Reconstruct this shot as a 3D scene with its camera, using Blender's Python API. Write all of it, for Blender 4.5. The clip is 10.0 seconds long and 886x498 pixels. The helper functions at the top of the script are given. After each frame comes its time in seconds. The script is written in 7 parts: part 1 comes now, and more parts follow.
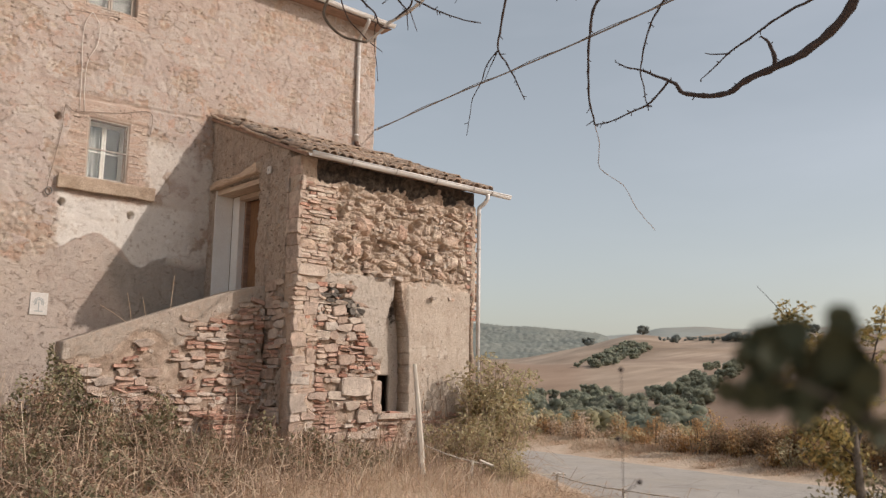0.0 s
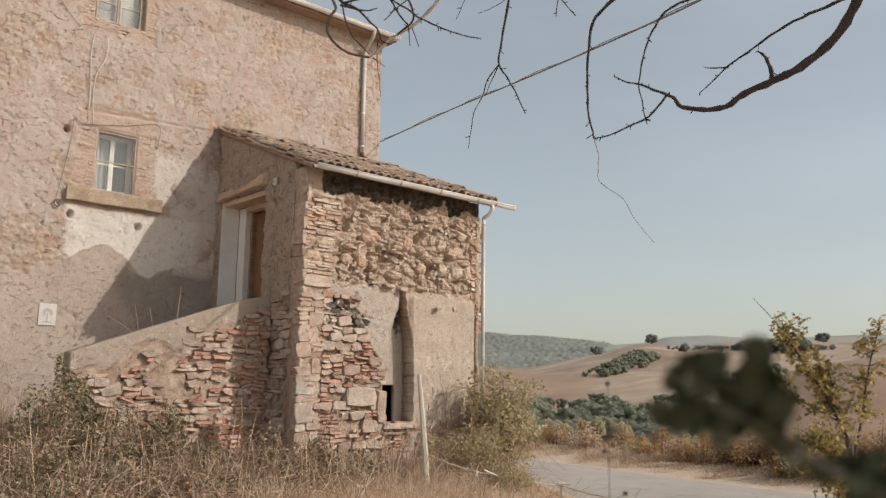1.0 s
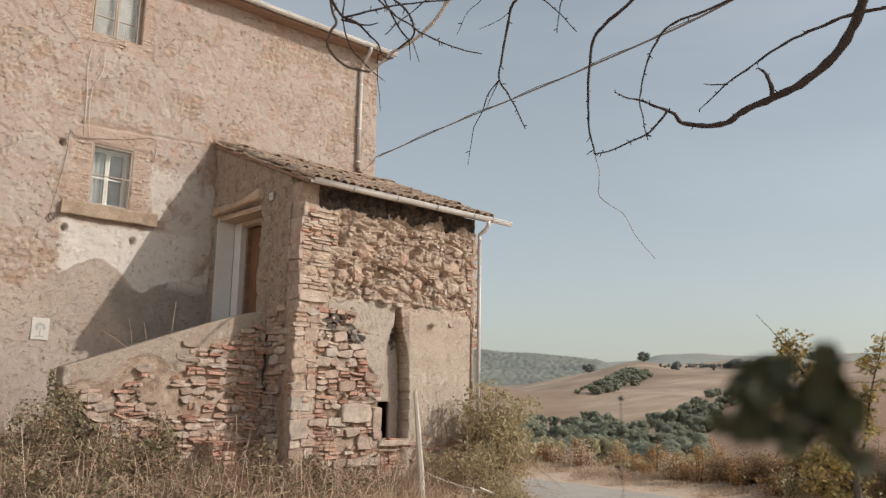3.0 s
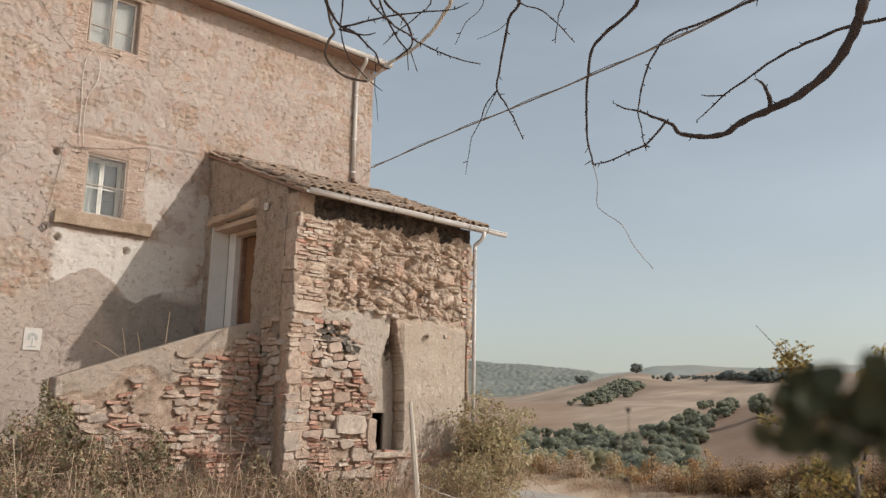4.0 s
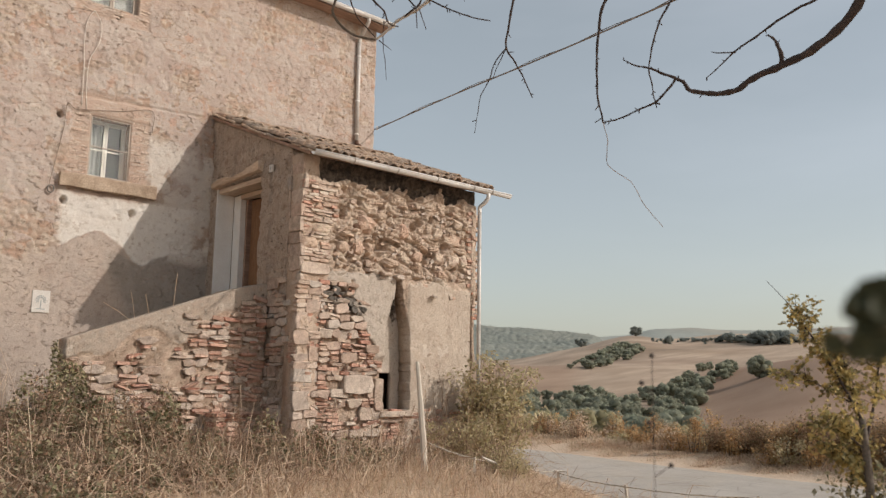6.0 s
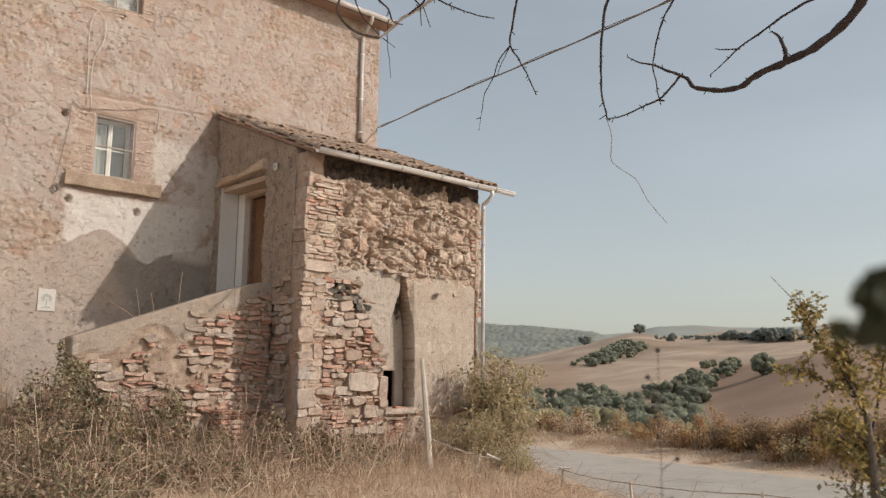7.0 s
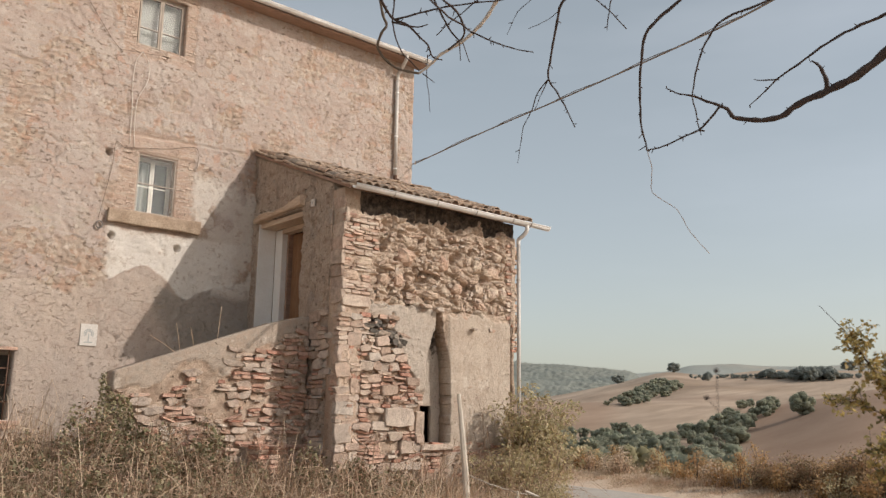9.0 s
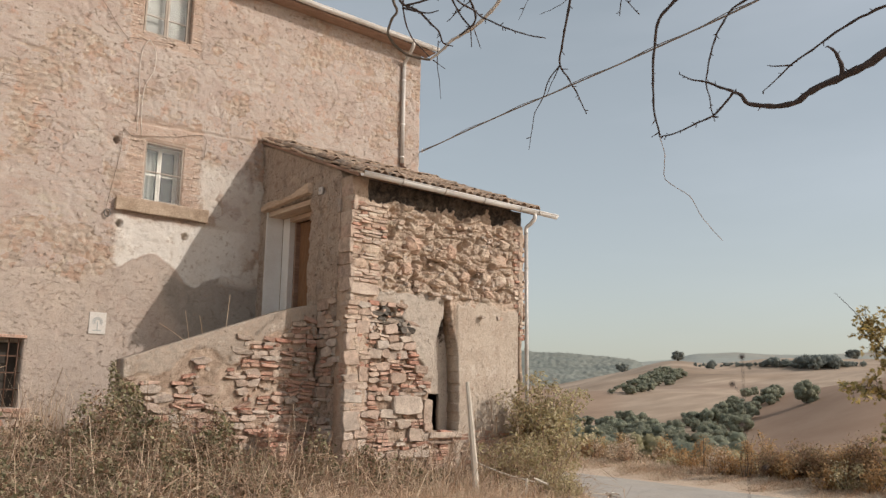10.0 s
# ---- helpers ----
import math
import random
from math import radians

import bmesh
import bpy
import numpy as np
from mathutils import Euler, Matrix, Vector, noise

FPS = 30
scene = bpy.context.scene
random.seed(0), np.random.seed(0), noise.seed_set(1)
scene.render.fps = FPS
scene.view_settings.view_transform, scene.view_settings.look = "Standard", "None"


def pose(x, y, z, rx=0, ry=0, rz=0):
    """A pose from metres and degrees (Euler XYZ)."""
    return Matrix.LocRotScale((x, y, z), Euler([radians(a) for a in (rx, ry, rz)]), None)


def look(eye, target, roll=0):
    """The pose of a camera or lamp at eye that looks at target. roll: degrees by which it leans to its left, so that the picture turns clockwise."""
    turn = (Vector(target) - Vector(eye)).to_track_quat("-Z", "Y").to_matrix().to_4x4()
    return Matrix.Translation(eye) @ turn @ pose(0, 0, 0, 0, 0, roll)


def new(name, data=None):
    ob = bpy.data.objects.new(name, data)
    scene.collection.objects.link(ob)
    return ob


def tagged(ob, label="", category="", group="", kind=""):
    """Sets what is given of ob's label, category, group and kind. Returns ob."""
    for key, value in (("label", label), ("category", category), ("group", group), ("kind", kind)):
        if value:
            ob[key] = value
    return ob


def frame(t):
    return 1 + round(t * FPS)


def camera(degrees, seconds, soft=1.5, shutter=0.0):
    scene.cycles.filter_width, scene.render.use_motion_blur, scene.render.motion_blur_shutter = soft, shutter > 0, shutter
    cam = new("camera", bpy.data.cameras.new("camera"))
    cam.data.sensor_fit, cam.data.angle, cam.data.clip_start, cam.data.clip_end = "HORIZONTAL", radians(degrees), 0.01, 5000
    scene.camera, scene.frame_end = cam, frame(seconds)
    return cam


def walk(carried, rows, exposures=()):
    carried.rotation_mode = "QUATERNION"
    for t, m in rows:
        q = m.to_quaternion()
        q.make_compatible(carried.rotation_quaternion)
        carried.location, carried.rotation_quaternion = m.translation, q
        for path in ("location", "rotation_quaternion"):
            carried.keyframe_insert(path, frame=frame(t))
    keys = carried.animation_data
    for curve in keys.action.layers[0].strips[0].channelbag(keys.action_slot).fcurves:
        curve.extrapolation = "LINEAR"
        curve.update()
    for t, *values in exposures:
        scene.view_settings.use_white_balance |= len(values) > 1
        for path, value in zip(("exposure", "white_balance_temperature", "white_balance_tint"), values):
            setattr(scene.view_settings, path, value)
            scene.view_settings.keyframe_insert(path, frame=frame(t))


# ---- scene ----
LENS_MOOD = [(0.0, 0.41, 6660, 13), (0.5, 0.43, 6790, 11), (1.0, 0.41, 6640, 10), (1.5, 0.41, 6640, 10), (2.0, 0.47, 6990, 12), (2.5, 0.45, 6690, 14),
             (3.0, 0.41, 6540, 9), (4.5, 0.41, 6490, 9), (5.0, 0.41, 6640, 11), (5.5, 0.41, 6640, 10), (7.5, 0.41, 6640, 10), (8.5, 0.45, 6640, 10), (9.5, 0.48, 6640, 10), (10.0, 0.44, 6640, 10)]      # the camera's drifting exposure and white balance
cam = camera(56.2, 10.0, soft=1.3)
PATH = [
    (0, (-8.391, -13.037, 1.656), (-7.047, -11.586, 1.951), 0.9),
    (0.5, (-8.41, -13.146, 1.677), (-7.085, -11.678, 1.975), 0.9),
    (1, (-8.416, -13.164, 1.677), (-7.088, -11.702, 1.993), 0.9),
    (1.5, (-8.402, -13.177, 1.661), (-7.067, -11.721, 1.973), 0.9),
    (2, (-8.413, -13.147, 1.661), (-7.073, -11.694, 1.965), 1.0),
    (2.5, (-8.434, -13.124, 1.666), (-7.096, -11.673, 1.991), 1.0),
    (3, (-8.443, -13.078, 1.663), (-7.107, -11.633, 2.019), 1.1),
    (4.5, (-8.464, -12.994, 1.66), (-7.116, -11.567, 2.044), 1.1),
    (5, (-8.485, -12.974, 1.626), (-7.133, -11.549, 2.003), 1.0),
    (5.5, (-8.516, -12.963, 1.596), (-7.161, -11.532, 1.938), 0.9),
    (6, (-8.549, -12.961, 1.592), (-7.193, -11.521, 1.89), 0.9),
    (7.5, (-8.597, -12.97, 1.572), (-7.247, -11.523, 1.866), 0.8),
    (8, (-8.628, -12.967, 1.561), (-7.293, -11.513, 1.885), 0.9),
    (8.5, (-8.654, -12.947, 1.524), (-7.351, -11.475, 1.895), 1.0),
    (9, (-8.674, -12.914, 1.5), (-7.389, -11.43, 1.883), 0.9),
    (9.5, (-8.697, -12.879, 1.494), (-7.417, -11.386, 1.861), 0.9),
    (10, (-8.713, -12.84, 1.491), (-7.432, -11.346, 1.847), 0.9),
]
walk(cam, [(t, look(eye, target, roll)) for t, eye, target, roll in PATH], LENS_MOOD)
cam.data.dof.use_dof = True
cam.data.dof.focus_distance = 15.5
cam.data.dof.aperture_fstop = 1.7

# ---------------------------------------------------------------- light
SUN_WAY = Vector((0.67, -1.0, 0.795)).normalized()          # towards the sun
world = bpy.data.worlds.new("sky")
scene.world = world
world.use_nodes = True
wn = world.node_tree
sky = wn.nodes.new("ShaderNodeTexSky")
sky.sky_type = "NISHITA"
sky.sun_disc = False
sky.sun_elevation = math.asin(SUN_WAY.z)
sky.sun_rotation = math.atan2(SUN_WAY.x, SUN_WAY.y)
sky.altitude = 250
sky.air_density = 1.0
sky.dust_density = 3.0
sky.ozone_density = 1.0
haze = wn.nodes.new("ShaderNodeMix")                        # a thin veil over the whole sky
haze.data_type = "RGBA"
haze.inputs[0].default_value = 0.62
where = wn.nodes.new("ShaderNodeTexCoord")
apart = wn.nodes.new("ShaderNodeSeparateXYZ")
wn.links.new(where.outputs["Generated"], apart.inputs[0])
veil = wn.nodes.new("ShaderNodeValToRGB")                   # paler towards the horizon, as haze is
veil.color_ramp.elements[0].color = (2.52, 2.53, 2.27, 1)
veil.color_ramp.elements[1].position = 0.6
veil.color_ramp.elements[1].color = (1.56, 1.68, 1.52, 1)
wn.links.new(apart.outputs[2], veil.inputs[0])
wisp = wn.nodes.new("ShaderNodeTexNoise")                   # thin high cloud
wisp.inputs["Scale"].default_value = 2.2
wisp.inputs["Detail"].default_value = 4.0
wmap = wn.nodes.new("ShaderNodeMapping")
wmap.inputs["Scale"].default_value = (1.0, 1.0, 4.0)
wn.links.new(where.outputs["Generated"], wmap.inputs[0])
wn.links.new(wmap.outputs[0], wisp.inputs["Vector"])
cloud = wn.nodes.new("ShaderNodeMapRange")
cloud.inputs[1].default_value, cloud.inputs[2].default_value = 0.42, 0.68
cloud.inputs[3].default_value, cloud.inputs[4].default_value = 0.0, 0.55
wn.links.new(wisp.outputs["Fac"], cloud.inputs[0])
thin = wn.nodes.new("ShaderNodeMix")
thin.data_type = "RGBA"
thin.inputs[7].default_value = (2.7, 2.75, 2.6, 1)
wn.links.new(cloud.outputs[0], thin.inputs[0])
wn.links.new(veil.outputs[0], thin.inputs[6])
wn.links.new(thin.outputs[2], haze.inputs[7])
wn.links.new(sky.outputs[0], haze.inputs[6])
wn.links.new(haze.outputs[2], wn.nodes["Background"].inputs[0])
wn.nodes["Background"].inputs[1].default_value = 0.153
sun = new("sun", bpy.data.lights.new("sun", "SUN"))
sun.data.energy = 1.95
sun.data.angle = radians(0.6)
sun.data.color = (1.0, 0.94, 0.88)
sun.matrix_world = look(SUN_WAY * 40, (0, 0, 0))

# ---------------------------------------------------------------- tools
RNG = np.random.default_rng(7)
W = 3.64                # plane of the house's long wall
HOUSE_R = 4.51          # the house's right-hand corner
SHED_R = 4.70           # the outbuilding's right-hand corner


def lattice(ix, iy, seed):
    n = (ix.astype(np.int64) * 374761393 + iy.astype(np.int64) * 668265263 + seed * 2147483647) & 0xFFFFFFFF
    n = ((n ^ (n >> 13)) * 1274126177) & 0xFFFFFFFF
    return ((n ^ (n >> 16)) & 0xFFFF) / 65535.0


def vnoise(x, y, seed=0):
    """Smooth value noise, 0 to 1."""
    x, y = np.asarray(x, float), np.asarray(y, float)
    ix, iy = np.floor(x), np.floor(y)
    fx, fy = x - ix, y - iy
    fx, fy = fx * fx * (3 - 2 * fx), fy * fy * (3 - 2 * fy)
    a, b = lattice(ix, iy, seed), lattice(ix + 1, iy, seed)
    c, d = lattice(ix, iy + 1, seed), lattice(ix + 1, iy + 1, seed)
    return (a * (1 - fx) + b * fx) * (1 - fy) + (c * (1 - fx) + d * fx) * fy


def fbm(x, y, seed=0, octaves=4):
    total, amp, norm = 0, 1.0, 0
    for k in range(octaves):
        total = total + amp * vnoise(np.asarray(x) * 2 ** k, np.asarray(y) * 2 ** k, seed + 17 * k)
        norm += amp
        amp *= 0.5
    return total / norm


def smooth(a, b, x):
    t = np.clip((np.asarray(x, float) - a) / (b - a), 0, 1)
    return t * t * (3 - 2 * t)


def cells(x, y, seed=0):
    """Distance to the nearest and second nearest scattered point."""
    x, y = np.asarray(x, float), np.asarray(y, float)
    ix, iy = np.floor(x), np.floor(y)
    d1, d2 = np.full(x.shape, 9.0), np.full(x.shape, 9.0)
    for ox in (-1, 0, 1):
        for oy in (-1, 0, 1):
            cx, cy = ix + ox, iy + oy
            d = np.hypot(cx + 0.15 + 0.7 * lattice(cx, cy, seed) - x, cy + 0.15 + 0.7 * lattice(cx, cy, seed + 5) - y)
            d2 = np.minimum(d2, np.maximum(d, d1))
            d1 = np.minimum(d1, d)
    return d1, d2


def mesh_of(name, verts, faces, mats, smoothed=False, attrs=None):
    me = bpy.data.meshes.new(name)
    me.from_pydata([tuple(v) for v in verts] if not isinstance(verts, list) else verts, [], faces)
    for m in (mats if isinstance(mats, (list, tuple)) else [mats]):
        me.materials.append(m)
    if smoothed:
        me.polygons.foreach_set("use_smooth", [True] * len(me.polygons))
    for key, values in (attrs or {}).items():
        at = me.attributes.new(key, "FLOAT", "POINT")
        at.data.foreach_set("value", np.asarray(values, np.float32))
    me.update()
    return me


def fast_mesh(name, V, F, mats, smoothed=False, attrs=None):
    """A mesh from arrays: V (n, 3), F (m, 3 or 4)."""
    V, F = np.asarray(V, np.float32), np.asarray(F, np.int32)
    me = bpy.data.meshes.new(name)
    me.vertices.add(len(V))
    me.vertices.foreach_set("co", V.ravel())
    k = F.shape[1]
    me.loops.add(F.size)
    me.loops.foreach_set("vertex_index", F.ravel())
    me.polygons.add(len(F))
    me.polygons.foreach_set("loop_start", np.arange(0, F.size, k, dtype=np.int32))
    me.polygons.foreach_set("loop_total", np.full(len(F), k, np.int32))
    if smoothed:
        me.polygons.foreach_set("use_smooth", np.ones(len(F), bool))
    for m in (mats if isinstance(mats, (list, tuple)) else [mats]):
        me.materials.append(m)
    for key, values in (attrs or {}).items():
        at = me.attributes.new(key, "FLOAT", "POINT")
        at.data.foreach_set("value", np.asarray(values, np.float32))
    me.update(calc_edges=True)
    return me


def under(ob, parent):
    if parent:
        ob.parent = parent
    return ob


def part(name, bm, material, parent=None, label="", smoothed=False):
    me = bpy.data.meshes.new(name)
    bmesh.ops.recalc_face_normals(bm, faces=bm.faces)
    bm.to_mesh(me)
    bm.free()
    for m in (material if isinstance(material, (list, tuple)) else [material]):
        me.materials.append(m)
    if smoothed:
        me.polygons.foreach_set("use_smooth", [True] * len(me.polygons))
    return tagged(under(new(name, me), parent), label)


def box_bm(x0, x1, y0, y1, z0, z1, bevel=0.0, bm=None, wobble=0.0):
    bm = bm or bmesh.new()
    made = bmesh.ops.create_cube(bm, size=1.0, matrix=Matrix.LocRotScale(
        ((x0 + x1) / 2, (y0 + y1) / 2, (z0 + z1) / 2), None, (x1 - x0, y1 - y0, z1 - z0)))
    if bevel:
        edges = list({e for v in made["verts"] for e in v.link_edges})
        bmesh.ops.bevel(bm, geom=edges, offset=bevel, segments=2, affect="EDGES", profile=0.6)
    if wobble:
        for v in bm.verts:
            v.co += noise.noise_vector(v.co * 3.1) * wobble
    return bm


def tube_arrays(points, radii, sides=6):
    """A tapered tube along points, closed at the ends."""
    P = [Vector(p) for p in points]
    V, F = [], []
    up = Vector((0.31, 0.17, 0.93))
    for i, p in enumerate(P):
        d = (P[min(i + 1, len(P) - 1)] - P[max(i - 1, 0)]).normalized()
        a = d.cross(up)
        a = a.normalized() if a.length > 1e-4 else d.orthogonal().normalized()
        b = d.cross(a).normalized()
        r = radii[i] if not isinstance(radii, float) else radii
        for k in range(sides):
            t = 2 * math.pi * k / sides
            V.append(p + (a * math.cos(t) + b * math.sin(t)) * r)
    n = len(P)
    for i in range(n - 1):
        for k in range(sides):
            F.append((i * sides + k, i * sides + (k + 1) % sides, (i + 1) * sides + (k + 1) % sides, (i + 1) * sides + k))
    return V, F, [tuple(range(sides))[::-1], tuple(range((n - 1) * sides, n * sides))]


def tubes(name, runs, material, parent=None, sides=6, label="", smoothed=True):
    """One mesh of several tubes: runs of (points, radii)."""
    V, F = [], []
    for points, radii in runs:
        v, f, caps = tube_arrays(points, radii, sides)
        o = len(V)
        V += v
        F += [tuple(i + o for i in q) for q in f + caps]
    return tagged(under(new(name, mesh_of(name, V, F, material, smoothed)), parent), label)


def smooth_line(points, steps=5):
    """A rounder line through points (Catmull-Rom)."""
    P = [Vector(p) for p in points]
    P = [P[0] * 2 - P[1]] + P + [P[-1] * 2 - P[-2]]
    out = []
    for i in range(1, len(P) - 2):
        for s in range(steps):
            t = s / steps
            a, b, c, d = P[i - 1:i + 3]
            out.append(0.5 * (2 * b + (c - a) * t + (2 * a - 5 * b + 4 * c - d) * t * t + (3 * b - a - 3 * c + d) * t ** 3))
    return out + [P[-2]]


def sheet(name, U, V, place, height, hole, depth, material, masks=None, parent=None):
    """A wall as a solid with an uneven face. U, V: grid lines. place(u, v, h): the point h metres proud of the face.
    height(u, v): how proud; hole(u, v): where openings go through."""
    uu, vv = np.meshgrid(U, V, indexing="ij")
    h = height(uu, vv)
    front = place(uu, vv, h).reshape(-1, 3)
    back = place(uu, vv, np.full(uu.shape, -depth)).reshape(-1, 3)
    nu, nv = uu.shape
    cu, cv = (uu[:-1, :-1] + uu[1:, 1:]) / 2, (vv[:-1, :-1] + vv[1:, 1:]) / 2
    solid = ~hole(cu, cv)
    idx = np.arange(nu * nv).reshape(nu, nv)
    quad = np.stack([idx[:-1, :-1], idx[1:, :-1], idx[1:, 1:], idx[:-1, 1:]], -1)
    n = nu * nv
    faces = [quad[solid], quad[solid][:, ::-1] + n]
    pad = np.pad(solid, 1)
    mid = pad[1:-1, 1:-1]
    for (du, dv, a, b) in ((-1, 0, 3, 0), (1, 0, 1, 2), (0, -1, 0, 1), (0, 1, 2, 3)):
        out = pad[1 + du:pad.shape[0] - 1 + du, 1 + dv:pad.shape[1] - 1 + dv]
        q = quad[mid & ~out]
        if len(q):
            faces.append(np.stack([q[:, b], q[:, a], q[:, a] + n, q[:, b] + n], -1))
    F = np.concatenate(faces)
    attrs = {k: np.tile(f(uu, vv).ravel(), 2) for k, f in (masks or {}).items()}
    me = fast_mesh(name, np.concatenate([front, back]), F, material, False, attrs)
    return under(new(name, me), parent)


def lines(*runs):
    """Grid lines: runs of (start, end, step), joined."""
    return np.unique(np.round(np.concatenate([np.linspace(a, b, max(2, int(round((b - a) / s)) + 1)) for a, b, s in runs]), 4))

# ---------------------------------------------------------------- materials
class Nodes:
    """A small helper round a node material."""

    def __init__(self, name):
        self.mat = bpy.data.materials.new(name)
        self.mat.use_nodes = True
        self.tree = self.mat.node_tree
        self.bsdf = self.tree.nodes["Principled BSDF"]
        self.bsdf.inputs["Specular IOR Level"].default_value = 0.25
        self.pos = self.tree.nodes.new("ShaderNodeNewGeometry").outputs["Position"]

    def add(self, kind, **values):
        node = self.tree.nodes.new(kind)
        for key, value in values.items():
            node.inputs[key.replace("_", " ")].default_value = value
        return node

    def link(self, a, b):
        self.tree.links.new(a, b)

    def noise(self, scale, detail=4.0, rough=0.6, vector=None, stretch=None):
        node = self.add("ShaderNodeTexNoise", Scale=scale, Detail=detail, Roughness=rough)
        src = vector or self.pos
        if stretch:
            m = self.add("ShaderNodeMapping")
            m.inputs["Scale"].default_value = stretch
            self.link(src, m.inputs["Vector"])
            src = m.outputs[0]
        self.link(src, node.inputs["Vector"])
        return node.outputs["Fac"]

    def voronoi(self, scale, feature="F1", out="Distance"):
        node = self.add("ShaderNodeTexVoronoi", Scale=scale)
        node.feature = feature
        self.link(self.pos, node.inputs["Vector"])
        return node.outputs[out]

    def ramp(self, fac, stops):
        node = self.add("ShaderNodeValToRGB")
        els = node.color_ramp.elements
        while len(els) < len(stops):
            els.new(0.5)
        for e, (p, c) in zip(els, stops):
            e.position = p
            e.color = (*c, 1) if not isinstance(c, (int, float)) else (c, c, c, 1)
        self.link(fac, node.inputs[0])
        return node.outputs[0]

    def mix(self, fac, a, b, blend="MIX"):
        node = self.tree.nodes.new("ShaderNodeMix")
        node.data_type = "RGBA"
        node.blend_type = blend
        for key, v in ((0, fac), (6, a), (7, b)):
            if isinstance(v, bpy.types.NodeSocket):
                self.link(v, node.inputs[key])
            else:
                node.inputs[key].default_value = v if key == 0 else (*v, 1)
        return node.outputs[2]

    def math(self, op, a, b=0.0):
        node = self.add("ShaderNodeMath")
        node.operation = op
        for key, v in ((0, a), (1, b)):
            if isinstance(v, bpy.types.NodeSocket):
                self.link(v, node.inputs[key])
            else:
                node.inputs[key].default_value = v
        return node.outputs[0]

    def attr(self, name):
        node = self.add("ShaderNodeAttribute")
        node.attribute_name = name
        return node.outputs["Fac"]

    def each(self):
        return self.add("ShaderNodeObjectInfo").outputs["Random"]

    def island(self):
        return self.tree.nodes.new("ShaderNodeNewGeometry").outputs["Random Per Island"]

    def finish(self, colour, rough=0.9, bump=None, strength=0.5, distance=0.02, metal=0.0):
        if isinstance(colour, bpy.types.NodeSocket):
            self.link(colour, self.bsdf.inputs["Base Color"])
        else:
            self.bsdf.inputs["Base Color"].default_value = (*colour, 1)
        if isinstance(rough, bpy.types.NodeSocket):
            self.link(rough, self.bsdf.inputs["Roughness"])
        else:
            self.bsdf.inputs["Roughness"].default_value = rough
        self.bsdf.inputs["Metallic"].default_value = metal
        if bump is not None:
            node = self.add("ShaderNodeBump", Strength=strength, Distance=distance)
            self.link(bump, node.inputs["Height"])
            self.link(node.outputs[0], self.bsdf.inputs["Normal"])
        return self.mat


def plain(name, a, b, scale=6.0, rough=0.85, strength=0.4, distance=0.01, metal=0.0, fine=60.0, stretch=None):
    """Two colours in large patches, a fine grain on both."""
    n = Nodes(name)
    big = n.ramp(n.noise(scale, 5, 0.65, stretch=stretch), [(0.32, a), (0.68, b)])
    grain = n.noise(fine, 4, 0.7, stretch=stretch)
    col = n.mix(0.35, big, n.ramp(grain, [(0.3, 0.25), (0.7, 0.95)]), "OVERLAY")
    return n.finish(col, rough, grain, strength, distance, metal)


